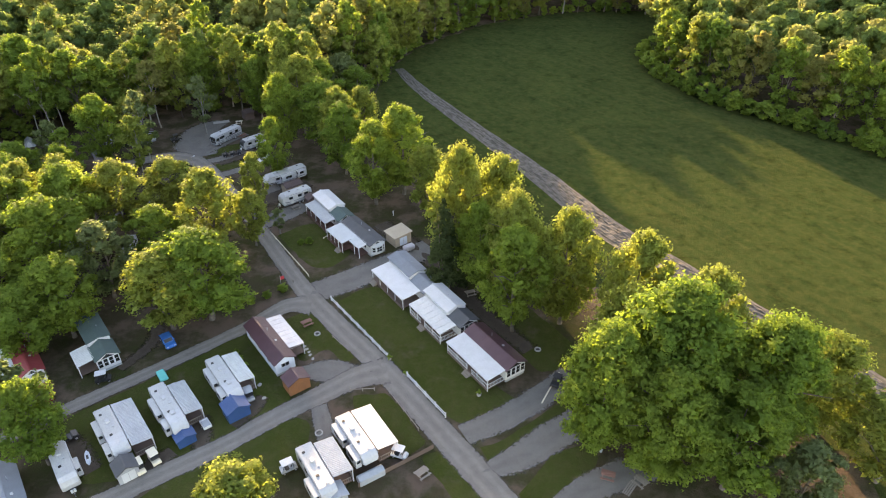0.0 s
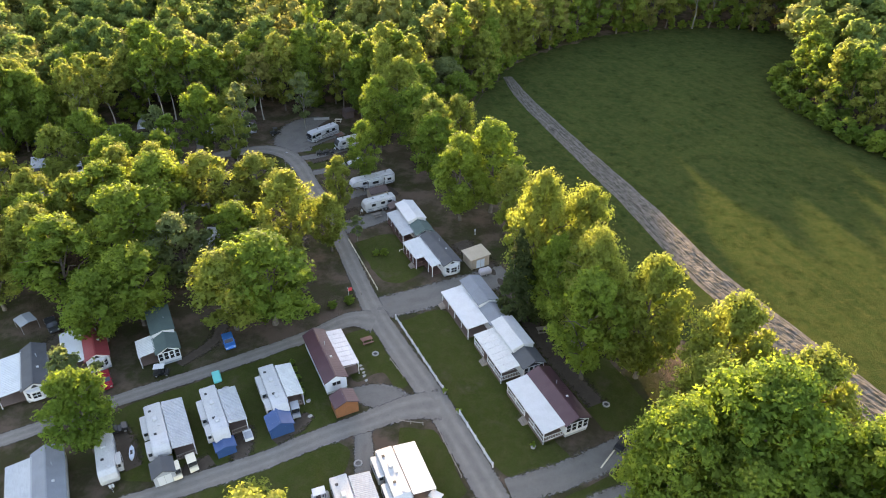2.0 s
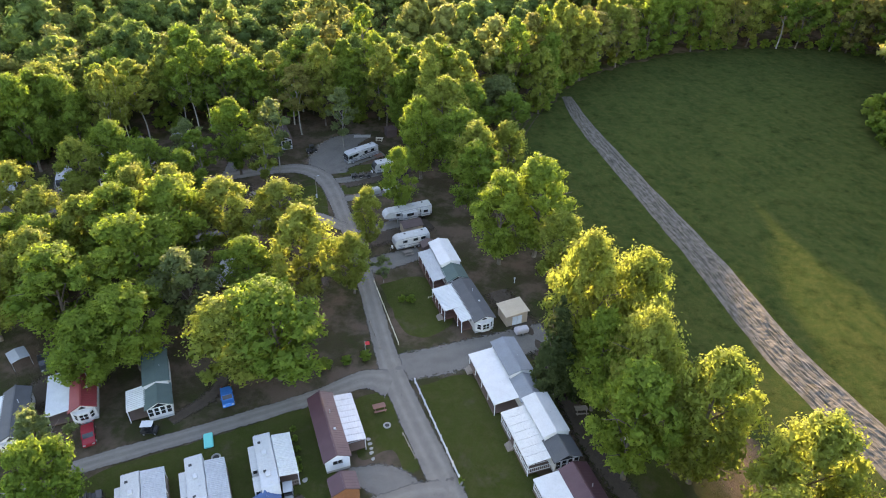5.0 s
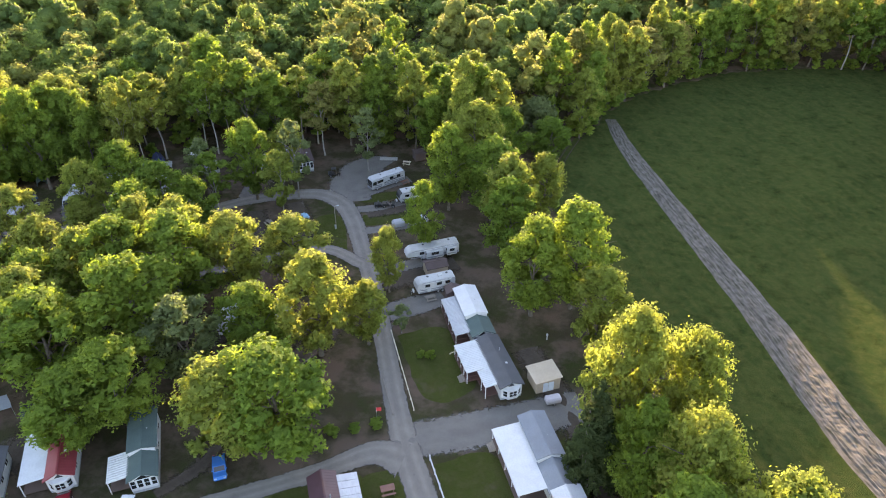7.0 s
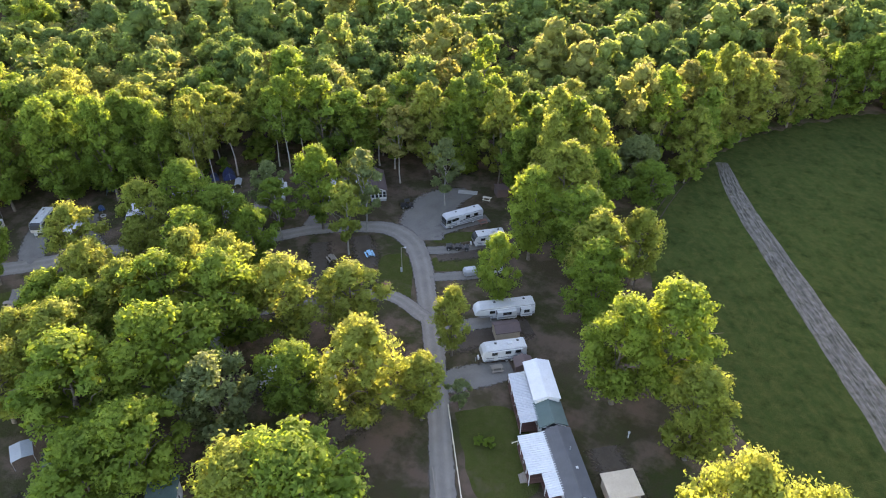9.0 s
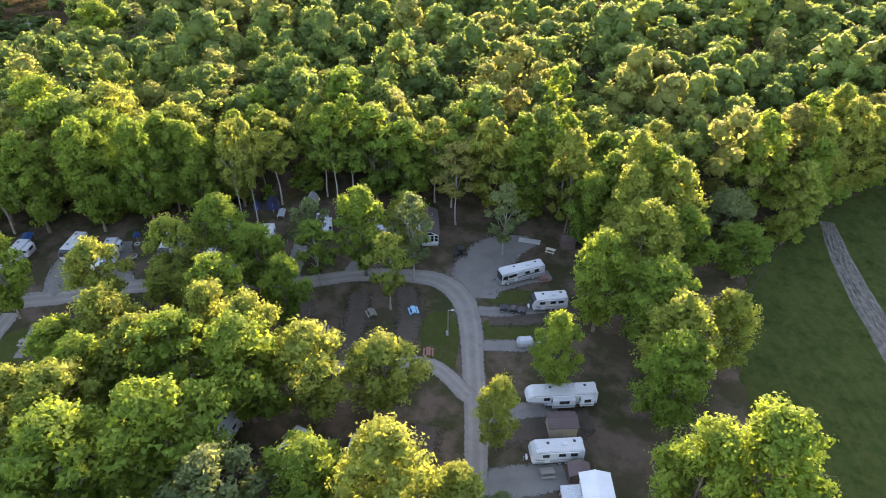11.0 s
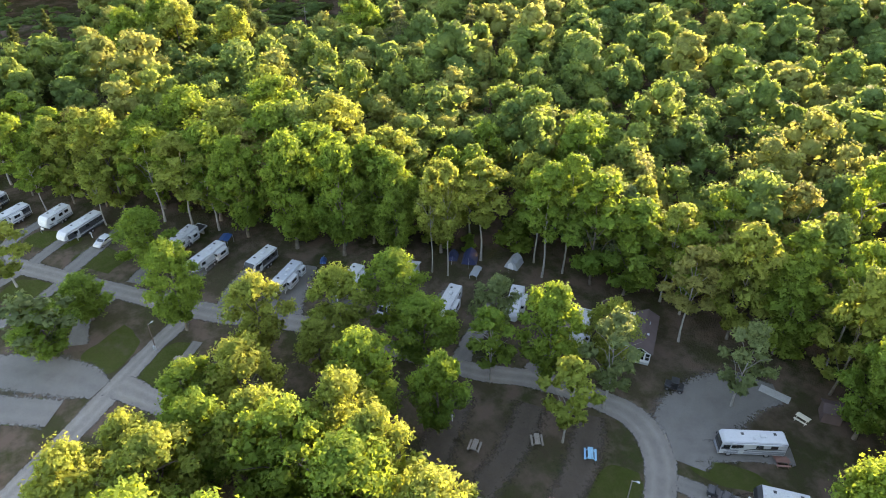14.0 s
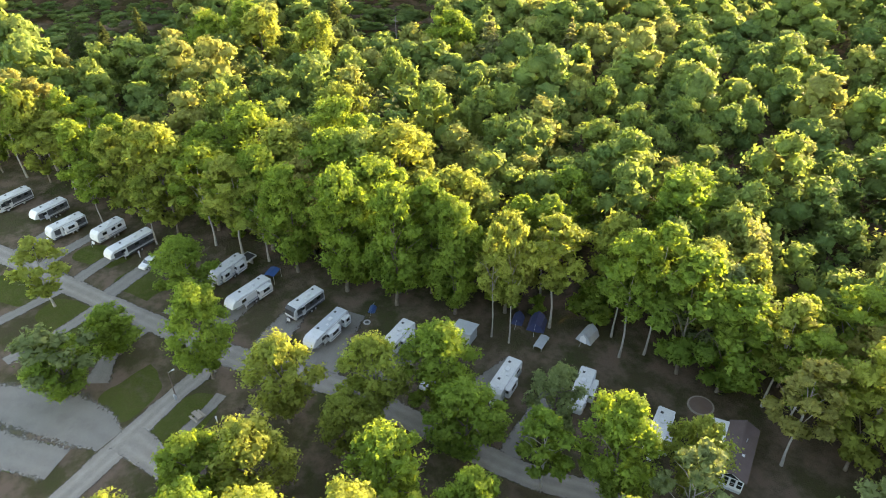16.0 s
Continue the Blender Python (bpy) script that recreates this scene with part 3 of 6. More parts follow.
def tree_kind(key, count, height, bottom, radius, lobes, leaves, size, mats, bark, trunk_r, limbs=7, **more):
    """Variants of one form of tree: trunk and crown meshes that its trees share."""
    KINDS[key] = (height, radius, [])
    for i in range(count):
        rng = np.random.default_rng(len(key) * 100 + ord(key[0]) * 7 + i)
        trunk = trunk_mesh("trunk", rng, height, bottom, trunk_r, radius, bark, limbs)
        if more.get("pine"):
            crown = arrays_mesh("crown", pine_arrays(rng, height, bottom, radius, lobes, leaves, size), np.zeros((0, 3)), np.zeros((0, 3), int), mats[0])
        else:
            *parts, normals = crown_arrays(rng, height, bottom, radius, lobes, leaves, size, **more)
            crown = arrays_mesh("crown", *parts, mats[i % len(mats)], normals)
        KINDS[key][2].append((trunk, crown))


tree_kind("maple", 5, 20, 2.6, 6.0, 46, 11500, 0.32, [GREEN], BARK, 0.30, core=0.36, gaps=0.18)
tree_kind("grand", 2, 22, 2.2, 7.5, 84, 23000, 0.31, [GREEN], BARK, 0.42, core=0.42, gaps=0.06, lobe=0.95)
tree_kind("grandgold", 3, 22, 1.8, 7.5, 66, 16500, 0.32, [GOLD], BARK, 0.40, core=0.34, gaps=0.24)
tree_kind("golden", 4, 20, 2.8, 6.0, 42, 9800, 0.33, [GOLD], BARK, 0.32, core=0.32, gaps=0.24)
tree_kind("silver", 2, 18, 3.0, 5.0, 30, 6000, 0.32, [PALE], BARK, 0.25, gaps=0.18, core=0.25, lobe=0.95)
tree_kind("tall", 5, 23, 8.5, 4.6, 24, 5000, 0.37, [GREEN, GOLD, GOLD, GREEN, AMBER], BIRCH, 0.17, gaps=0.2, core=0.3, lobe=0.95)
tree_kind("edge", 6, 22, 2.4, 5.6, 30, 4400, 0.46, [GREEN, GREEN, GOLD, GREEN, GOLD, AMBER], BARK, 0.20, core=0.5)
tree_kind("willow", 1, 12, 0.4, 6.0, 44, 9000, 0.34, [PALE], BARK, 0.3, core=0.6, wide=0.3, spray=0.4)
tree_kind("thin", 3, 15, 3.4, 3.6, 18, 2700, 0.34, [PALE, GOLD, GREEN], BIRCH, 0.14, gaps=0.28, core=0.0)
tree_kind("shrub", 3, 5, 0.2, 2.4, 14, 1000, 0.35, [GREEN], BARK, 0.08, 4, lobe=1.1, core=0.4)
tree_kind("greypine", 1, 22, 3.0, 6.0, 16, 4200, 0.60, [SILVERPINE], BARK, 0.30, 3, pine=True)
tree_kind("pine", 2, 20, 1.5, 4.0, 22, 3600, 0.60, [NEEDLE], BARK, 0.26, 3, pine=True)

LABELS = {
    "maple": ("full-crowned green broadleaf tree lit at the top", "broadleaf_tree"),
    "golden": ("broadleaf tree with fresh yellow-green leaves, partly toned for sunlight", "broadleaf_tree"),
    "silver": ("airy grey-green tree with fine leaves", "broadleaf_tree"),
    "grand": ("large spreading green broadleaf tree beside the meadow", "broadleaf_tree"),
    "grandgold": ("tall yellow-green broadleaf tree beside the meadow", "broadleaf_tree"),
    "willow": ("low dome-shaped willow with dense grey-green leaves", "willow_tree"),
    "tall": ("tall forest tree with a bare pale trunk", "forest_tree"),
    "edge": ("dense green tree at the rim of the woods", "forest_tree"),
    "thin": ("slender young tree with sparse pale leaves", "young_tree"),
    "shrub": ("low rounded green shrub", "shrub"),
    "greypine": ("broad grey-green pine rising over the forest", "pine_tree"),
    "pine": ("dark green conifer with drooping boughs", "conifer"),
}
turn_rng = np.random.default_rng(5)
planted = []


def tree(key, x, y, h, r, group="trees of the campground", spread=1.14):
    """One tree of a kind, h metres tall, with a crown r metres in radius."""
    height, radius, variants = KINDS[key]
    trunk, crown = variants[int(turn_rng.integers(len(variants)))]
    label, name = LABELS[key]
    r *= spread
    root = tagged(new(name), label, name.replace("_", " "), group)
    root.matrix_basis = pose(x, y, 0, 0, 0, float(turn_rng.uniform(0, 360))) @ Matrix.Diagonal((r / radius, r / radius, h / height, 1))
    for part_name, me in (("trunk", trunk), ("crown", crown)):
        new(part_name, me).parent = root
    planted.append((x, y))


ROW = [  # the line of trees between the homes and the meadow: kind, x, y, height, crown radius
    ("grand", 21.5, 64, 22, 6.2), ("grand", 31, 67, 26, 8.2), ("grandgold", 38, 76, 22, 6.0), ("grand", 43, 64, 23, 7.0), ("grandgold", 30, 84, 23, 5.6), ("grandgold", 20, 91, 23, 5.6),
    ("maple", 11.5, 89, 21, 5.4), ("grandgold", 12, 96, 23.5, 5.0), ("grandgold", 2.5, 107, 26.5, 5.4), ("grandgold", 10, 109, 23.5, 5.0), ("pine", -0.2, 101.3, 19, 3.6), ("maple", 6, 100, 19, 4.4),
    # the last maple is added to keep a sunbeam off the ground near (18, 89)
    ("maple", -9.5, 137, 21.5, 6.4), ("maple", -15.5, 132.5, 20, 5.6), ("golden", -3.5, 127.5, 16.5, 5.0), ("grand", 28.5, 59.5, 19, 6.4), ("maple", 37, 57, 18, 5.6), ("silver", 44, 53, 13, 4.4), ("grandgold", 53, 68, 17, 5.6), ("golden", 58, 58, 15, 5.4), ("grandgold", 26, 75, 20, 5.4), ("maple", 14.6, 101.8, 15, 3.4)]
ROW_NORTH = [
    ("golden", -26, 154, 19, 5.6), ("maple", -31, 160, 19, 6.0), ("maple", -24, 147, 18, 5.0), ("golden", -38, 171, 21.5, 6.0), ("maple", -41, 161, 20, 5.0), ("maple", -40, 144, 16, 3.3),
    ("golden", -41.5, 130, 14, 3.0), ("golden", -44, 178, 23, 5.0), ("thin", -49, 203, 21, 5.2), ("willow", -31, 199, 12.5, 6.4), ("maple", -26, 190, 12, 4.5), ("thin", -35, 120.5, 6, 1.9),
    # the two edge trees are added, tall enough to shade the southern campers
    ("maple", -52, 181, 18, 4.6), ("edge", -47, 188, 25, 4.6), ("edge", -38, 185, 23, 4.8), ("thin", -65, 171, 16, 3.8), ("maple", -34, 180, 17, 5.0), ("golden", -21, 163, 16, 4.4)]
MIDDLE = [
    ("golden", -47.5, 90, 16, 5.4), ("maple", -41.5, 92.5, 18.5, 6.4), ("golden", -45.2, 111, 20, 5.0), ("golden", -66, 120, 17.5, 4.8), ("maple", -73, 114, 19.5, 5.4), ("maple", -71, 100, 20, 6.2),
    ("maple", -82, 110, 18.5, 5.4), ("golden", -88, 96, 16.5, 5.0), ("silver", -61.5, 99, 16, 4.6), ("golden", -58.5, 126.5, 14.5, 4.6), ("maple", -64, 88, 16, 4.8), ("maple", -79, 91, 18, 6.2),
    ("maple", -55.6, 61.4, 15.5, 3.4), ("thin", -59.5, 66.0, 15, 2.8), ("golden", -24.5, 48.5, 14.5, 4.6), ("golden", -91, 87, 16, 4.4), ("golden", -39, 116, 13, 3.0), ("maple", -55, 108, 14, 4.4), ("maple", -68, 83, 14, 4.5)]
# golden crowns here carry the sun on their tops in the leaf colour
LOOP = [
    ("golden", -83.5, 117.5, 18.5, 4.8), ("golden", -76, 118.5, 19, 4.8), ("maple", -90, 124, 17, 4.8), ("maple", -83, 131.3, 15.5, 3.6), ("golden", -98.5, 109.5, 15.8, 5.0), 
    ("golden", -105.5, 126.5, 17, 4.4), ("maple", -104.3, 136, 17, 4.8), ("golden", -79.5, 159.5, 15, 3.6), ("silver", -94.5, 149, 13.5, 3.6), ("maple", -82.8, 150.5, 19, 4.6), ("thin", -74.5, 154.5, 18.5, 3.8), ("thin", -72.8, 145.5, 16, 3.6),
    ("maple", -96, 136, 14, 4.6), ("golden", -102.5, 122, 11, 3.6), ("thin", -88, 143.5, 14, 3.6), ("golden", -94.5, 94, 14.5, 4.2)]
WEST = [
    ("maple", -124, 106.3, 18, 4.0), ("maple", -144, 105, 13.5, 4.4), ("thin", -128, 85.5, 13, 4.8), ("maple", -128, 86.5, 11, 4.2), ("maple", -135, 93, 9.5, 3.6), ("thin", -152, 82.5, 14, 4.2),
    ("tall", -165.5, 100, 15, 3.2), ("maple", -101, 103, 13, 4.4), ("maple", -92, 102, 15, 5.0), ("golden", -88, 108, 16.5, 4.6), ("golden", -111, 115.5, 16, 4.3), ("tall", -178, 90, 14, 3.2)]
for rows, group in ((ROW, "trees between homes and meadow"), (ROW_NORTH, "trees between homes and meadow"), (MIDDLE, "trees of the campground"), (LOOP, "trees of the camping loop"), (WEST, "trees of the western sites")):
    for key, x, y, h, r in rows:
        tree(key, x, y, h, r, group, {id(LOOP): 1.16, id(ROW_NORTH): 1.14, id(ROW): 1.16, id(MIDDLE): 1.36}.get(id(rows), 1.26))


def inside(x, y, poly):
    hit = False
    for (x1, y1), (x2, y2) in zip(poly, [*poly[1:], poly[0]]):
        if (y1 > y) != (y2 > y) and x < (x2 - x1) * (y - y1) / (y2 - y1) + x1:
            hit = not hit
    return hit


WOOD_EDGE = [(-22, 207), (-14, 238), (4, 262), (20, 276), (56, 290), (82, 286)]
CAMP_EDGE = [(-45, 191), (-68, 187), (-85, 183.5), (-101, 174), (-116.5, 163), (-131, 147), (-143, 132), (-158, 118), (-175, 103), (-196, 86), (-218, 62), (-246, 28)]
WOODS_MAIN = [*WOOD_EDGE, (260, 310), (260, 620), (-520, 620), (-520, 20), *CAMP_EDGE[::-1]]
WOODS_EAST = [(68, 240), (68, 214), (77, 193), (99, 169), (113, 153), (160, 130), (280, 110), (280, 305), (100, 290), (84, 268)]
GAP = [(-226, 160), (-262, 163), (-330, 172), (-330, 196), (-272, 198), (-246, 192), (-228, 176)]
CLEARING = [(-232, 98), (-246, 80), (-270, 64), (-350, 52), (-350, 100), (-318, 118), (-262, 117), (-240, 112)]
EDGE_TREES = [  # tall trees that stand out along the rim of the woods
    ("tall", -104.5, 166.5, 23.5, 4.6), ("tall", -103.5, 170.5, 24.5, 4.4), ("tall", -114, 151.8, 23.5, 3.2), ("tall", -116.4, 149.8, 22, 3.0), ("maple", -127, 147, 21, 5.0), ("maple", -130, 138, 24, 5.2),
    ("maple", -137, 131, 24.5, 5.6), ("maple", -146, 124, 22, 5.4), ("edge", -115.5, 182, 23.5, 6.4), ("tall", -85.5, 189, 21, 4.6), ("tall", -79, 199, 22, 4.8), ("tall", -74, 209, 25.5, 4.0),
    ("tall", -59, 203, 19, 4.4), ("maple", -69, 186, 18, 5.2), ("maple", -130.5, 171, 19.5, 5.6), ("maple", -155, 121, 22, 6.0), ("maple", -166, 112, 20, 5.6), ("maple", -176, 105, 19, 5.2),
    ("maple", -124, 146.5, 18, 4.6), ("silver", -98, 178, 19, 5.2), ("tall", -79, 175, 19, 4.4), ("tall", -109, 168, 20, 4.2), ("golden", -121, 154.5, 20, 4.4), ("tall", -88, 180, 20, 4.6),
    ("maple", -140.5, 138, 23, 7.6), ("maple", -151, 134, 24, 8.0), ("golden", -160, 126, 23, 7.4), ("maple", -163, 138, 25, 8.2), ("golden", -150, 146, 24, 7.6), ("maple", -172, 122, 23, 7.4), ("golden", -134, 150, 22, 6.8),
    ("maple", -236, 121, 24, 7.0), ("golden", -230, 134, 25, 7.6), ("golden", -222, 147, 24, 7.2), ("maple", -240, 132, 25, 7.0), ("maple", -214, 183, 23, 7.4), ("pine", -254.6, 93.5, 19, 4.6), ("pine", -244, 98, 15, 4.2), ("pine", -262, 103, 20, 4.4), ("pine", -247, 158, 23, 4.6), ("pine", -276, 84, 14, 4.0),
    ("greypine", -200, 187.6, 25, 7.2), ("greypine", -196, 209.5, 23, 5.0), ("golden", -178, 142, 22, 7.6), ("maple", -119, 187, 22, 6.6), ("golden", -103, 178, 20, 5.6)]
for key, x, y, h, r in EDGE_TREES:
    tree(key, x, y, h, r, "trees at the rim of the woods")
rng = np.random.default_rng(11)


def along(points, step, depth, hs, bare=0.25, lead=0.0):
    """Rim trees along a line, with jitter and a second rank behind."""
    line = smooth_line(points, step)
    d = np.gradient(line, axis=0)
    d /= np.linalg.norm(d, axis=1)[:, None]
    for i, (p, q) in enumerate(zip(line, d)):
        s = np.array((-q[1], q[0])) * depth
        for rank in range(2):
            k = p + s * (rank - lead + rng.uniform(-0.2, 0.3)) + q * rng.uniform(-0.3, 0.3) * step + (q * step * 0.5 if rank else 0)
            if all((k[0] - a) ** 2 + (k[1] - b) ** 2 > 13 for a, b in planted):
                tree("tall" if rng.random() < bare else "edge", float(k[0]), float(k[1]), float(rng.uniform(*hs)), float(rng.uniform(4.2, 6.2)), "trees at the rim of the woods")


along(WOOD_EDGE, 7.4, 6.5, (18.5, 25), 0.06)
along(CAMP_EDGE[:11], 6.6, -6.5, (17, 24), 0.5, 0.5)
for i, (x, y) in enumerate(smooth_line(CAMP_EDGE[1:10], 4.2)):
    if rng.random() < 0.45:
        k, hh = rng.uniform(-1.5, 3.0), rng.uniform(2.5, 6.5)
        tree("shrub", float(x - 0.7 * k), float(y + 0.7 * k), float(hh), float(hh * rng.uniform(0.45, 0.7)), "undergrowth at the rim of the woods")
for x, y in smooth_line(WOOD_EDGE, 3.6):
    if rng.random() < 0.75:
        k, hh = rng.uniform(-1.0, 2.0), rng.uniform(2.6, 5.5)
        tree("shrub", float(x + 0.3 * k), float(y + 0.9 * k), float(hh), float(hh * rng.uniform(0.5, 0.75)), "undergrowth at the rim of the meadow")
EAST_EDGE = [(70, 236), (69, 216), (78, 194), (100, 170), (114, 154), (140, 140)]
for x, y in smooth_line(EAST_EDGE, 3.4):
    hh = rng.uniform(3.0, 6.5)
    tree("shrub", float(x - 0.5 + rng.uniform(-1, 1)), float(y - 1.0 + rng.uniform(-1, 1)), float(hh), float(hh * rng.uniform(0.5, 0.7)), "undergrowth at the rim of the meadow")
along(EAST_EDGE, 6.8, 6.0, (17, 24), 0.0)


def woodland():
    """The woods behind the rim: hundreds of crowns and trunks in one sheet of leaves."""
    near = [crown_arrays(np.random.default_rng(30 + i), 1.0, 0.10, 0.31, 18, 1900, 0.0235, low=0.05, tufts=7, lobe=1.25, core=0.66, wide=0.5, loose=0.05, spray=0.4) for i in range(6)]
    forms = [crown_arrays(np.random.default_rng(90 + i), 1.0, 0.22, 0.31, 14, 820, 0.034, low=0.3, tufts=5, lobe=1.36, core=0.74, wide=0.5, loose=0.03, spray=0.2, inner=0.25) for i in range(6)]
    far = [crown_arrays(np.random.default_rng(70 + i), 1.0, 0.22, 0.31, 10, 260, 0.056, low=0.4, tufts=4, lobe=1.5, core=0.8, wide=0.5, loose=0.02, spray=0.1, inner=0.2) for i in range(4)]
    spikes = [pine_arrays(np.random.default_rng(50 + i), 1.0, 0.1, 0.2, 14, 360, 0.05) for i in range(2)]
    sorts = [[[], [], [], 0, []] for _ in range(3)]
    dark = []
    step = 9.3
    for i in range(-49, 30):
        for j in range(2, 55):
            x, y = i * step + rng.uniform(-3.4, 3.4), j * step + rng.uniform(-3.4, 3.4)
            reach = math.hypot(x + 20, y - 70)
            if reach > 390 or not (inside(x, y, WOODS_MAIN) or inside(x, y, WOODS_EAST)):
                continue
            # low brush fills the openings; its deep green partly stands for hillside shade
            brush = inside(x, y, CLEARING) or inside(x, y, GAP)
            if any((x - a) ** 2 + (y - b) ** 2 < 22 for a, b in planted):
                continue
            h = (rng.uniform(17, 21.5) if rng.random() < 0.85 else rng.uniform(22, 25.5)) * (1 + 0.2 * noise.noise((x * 0.02, y * 0.02, 0)))
            if brush:
                h = rng.uniform(3.5, 7.0)
            wide = (1.9 if brush else 1) * h ** 0.7 * 2.55 * rng.uniform(0.8, 1.2)
            a = rng.uniform(0, 6.28)
            ca, sa_ = math.cos(a) * wide, math.sin(a) * wide
            m = np.array(((ca, -sa_, 0), (sa_, ca, 0), (0, 0, h)))
            if rng.random() < 0.035:
                dark.append(spikes[i % 2] @ m.T * np.array((1, 1, 1.05)) + np.array((x, y, 0)))
                continue
            close = math.hypot(x + 92, y - 150) < 84 or math.hypot(x + 158, y - 132) < 52
            q, cv, cf, cn = (near if close else forms if reach < 250 else far)[int(rng.integers(4 if reach >= 250 and not close else 6))]
            sort = sorts[2 if brush else (0, 0, 0, 1, 1, 2, 2)[int(rng.integers(7))]]
            sort[0].append(q @ m.T + np.array((x, y, 0)))
            sort[1].append(cv @ m.T + np.array((x, y, 0)))
            sort[2].append(cf + sort[3])
            sort[3] += len(cv)
            sort[4].append(cn @ np.array(((math.cos(a), -math.sin(a), 0), (math.sin(a), math.cos(a), 0), (0, 0, 1))).T)
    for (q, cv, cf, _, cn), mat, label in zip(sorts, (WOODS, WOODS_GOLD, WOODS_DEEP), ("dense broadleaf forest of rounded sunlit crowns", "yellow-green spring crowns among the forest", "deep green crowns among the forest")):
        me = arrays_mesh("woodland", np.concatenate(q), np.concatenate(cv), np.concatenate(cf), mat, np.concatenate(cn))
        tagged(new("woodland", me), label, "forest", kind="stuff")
    me = arrays_mesh("conifers", np.concatenate(dark), np.zeros((0, 3)), np.zeros((0, 3), int), NEEDLE)
    tagged(new("conifers", me), "dark conifers scattered among the broadleaf forest", "forest", kind="stuff")


woodland()


# ---- materials of made things ----
def paint(name, c, dirt=0.35, rough=0.5, bump=0.05, metal=0.0, fine=5.0, coarse=0.6, gloss=0.4, stretch=(1, 1, 1)):
    """Painted or moulded material of one colour with dirt and weathering."""
    pale = tuple(min(0.9, v * 1.1 + 0.005) for v in c)
    worn = tuple(v * 0.55 + 0.02 for v in c)
    return surface(name, c, pale, worn, coarse, fine, rough, metal, bump, streak=dirt, gloss=gloss, stretch=stretch)


WHITE = paint("white_paint", (0.50, 0.51, 0.52), 0.3)
AWNING = paint("white_sheet", (0.46, 0.475, 0.485), 0.3, 0.45, 0.02)
RIBBED = paint("galvanised_sheet", (0.37, 0.39, 0.41), 0.5, 0.42, 0.05, 0.35, stretch=(0.3, 1, 1))
DULL = paint("weathered_sheet", (0.50, 0.51, 0.50), 0.6, 0.55, 0.08, 0.1)
MEMBRANE = paint("rubber_roof", (0.39, 0.395, 0.39), 0.6, 0.75, 0.08)
FIBRE = paint("white_gelcoat", (0.40, 0.41, 0.42), 0.35, 0.35)
SIDING = paint("grey_siding", (0.46, 0.48, 0.50), 0.25, 0.6)
BLUEWHITE = paint("pale_blue_siding", (0.55, 0.61, 0.68), 0.2, 0.6)
TAN = paint("tan_siding", (0.36, 0.29, 0.22), 0.35, 0.7)
BURGUNDY = paint("burgundy_metal", (0.064, 0.029, 0.036), 0.3, 0.45, 0.04)
BROWNROOF = paint("brown_shingles", (0.090, 0.062, 0.058), 0.6, 0.85, 0.3, fine=9.0)
REDROOF = paint("red_metal", (0.22, 0.035, 0.040), 0.3, 0.45, 0.04)
GREYROOF = paint("grey_shingles", (0.170, 0.190, 0.215), 0.6, 0.85, 0.35, fine=9.0)
DARKROOF = paint("charcoal_shingles", (0.070, 0.074, 0.080), 0.6, 0.85, 0.35, fine=9.0)
GREENROOF = paint("green_shingles", (0.060, 0.095, 0.090), 0.6, 0.85, 0.35, fine=9.0)
TANROOF = paint("tan_roofing", (0.42, 0.34, 0.25), 0.35, 0.7, 0.1)
CEDAR = paint("stained_cedar", (0.22, 0.090, 0.036), 0.5, 0.7, 0.2, fine=7.0, stretch=(1, 1, 0.15))
TIMBER = paint("grey_timber", (0.21, 0.18, 0.15), 0.6, 0.85, 0.3, fine=8.0)
DECKING = paint("dark_decking", (0.110, 0.075, 0.060), 0.5, 0.8, 0.2, fine=8.0)
REDDECK = paint("red_decking", (0.085, 0.042, 0.034), 0.5, 0.8, 0.2, fine=8.0)
BLUE = paint("blue_tarpaulin", (0.018, 0.062, 0.170), 0.35, 0.45, 0.1)
DARKBLUE = paint("dark_blue_fabric", (0.020, 0.030, 0.085), 0.3, 0.7, 0.1)
TEAL = paint("turquoise_plastic", (0.08, 0.50, 0.46), 0.15, 0.4)
GREYBOX = paint("grey_panels", (0.28, 0.30, 0.32), 0.35, 0.6)
TARP = paint("faded_tarpaulin", (0.40, 0.37, 0.38), 0.4, 0.6, 0.2)
RUBBER = paint("black_rubber", (0.018, 0.018, 0.018), 0.3, 0.85)
BLACK = paint("black_plastic", (0.020, 0.021, 0.023), 0.3, 0.45)
STEEL = paint("dull_steel", (0.42, 0.42, 0.42), 0.4, 0.4, 0.03, 0.8)
DARKDECAL = paint("charcoal_decal", (0.030, 0.032, 0.036), 0.2, 0.35)
GREYDECAL = paint("grey_decal", (0.17, 0.18, 0.20), 0.2, 0.4)
BEIGE = paint("cream_vinyl", (0.60, 0.54, 0.42), 0.3, 0.6)
CARBLUE = paint("blue_car_paint", (0.020, 0.14, 0.40), 0.1, 0.25, 0.0, 0.2)
CARRED = paint("red_car_paint", (0.22, 0.012, 0.020), 0.1, 0.25, 0.0, 0.2)
CARDARK = paint("dark_car_paint", (0.025, 0.027, 0.030), 0.1, 0.3, 0.0, 0.2)
STONE = paint("field_stone", (0.30, 0.29, 0.27), 0.6, 0.9, 0.5)
ASH = paint("ash_and_char", (0.05, 0.047, 0.045), 0.5, 0.95, 0.3)
PICNICBLUE = paint("pale_blue_paint", (0.20, 0.42, 0.58), 0.3, 0.6)
PICNICBROWN = paint("brown_picnic_stain", (0.20, 0.10, 0.075), 0.5, 0.8)
FLAGRED = paint("flag_red", (0.45, 0.04, 0.05), 0.1, 0.7)

GLASS, gn, gl_, gb = material("window_glass")
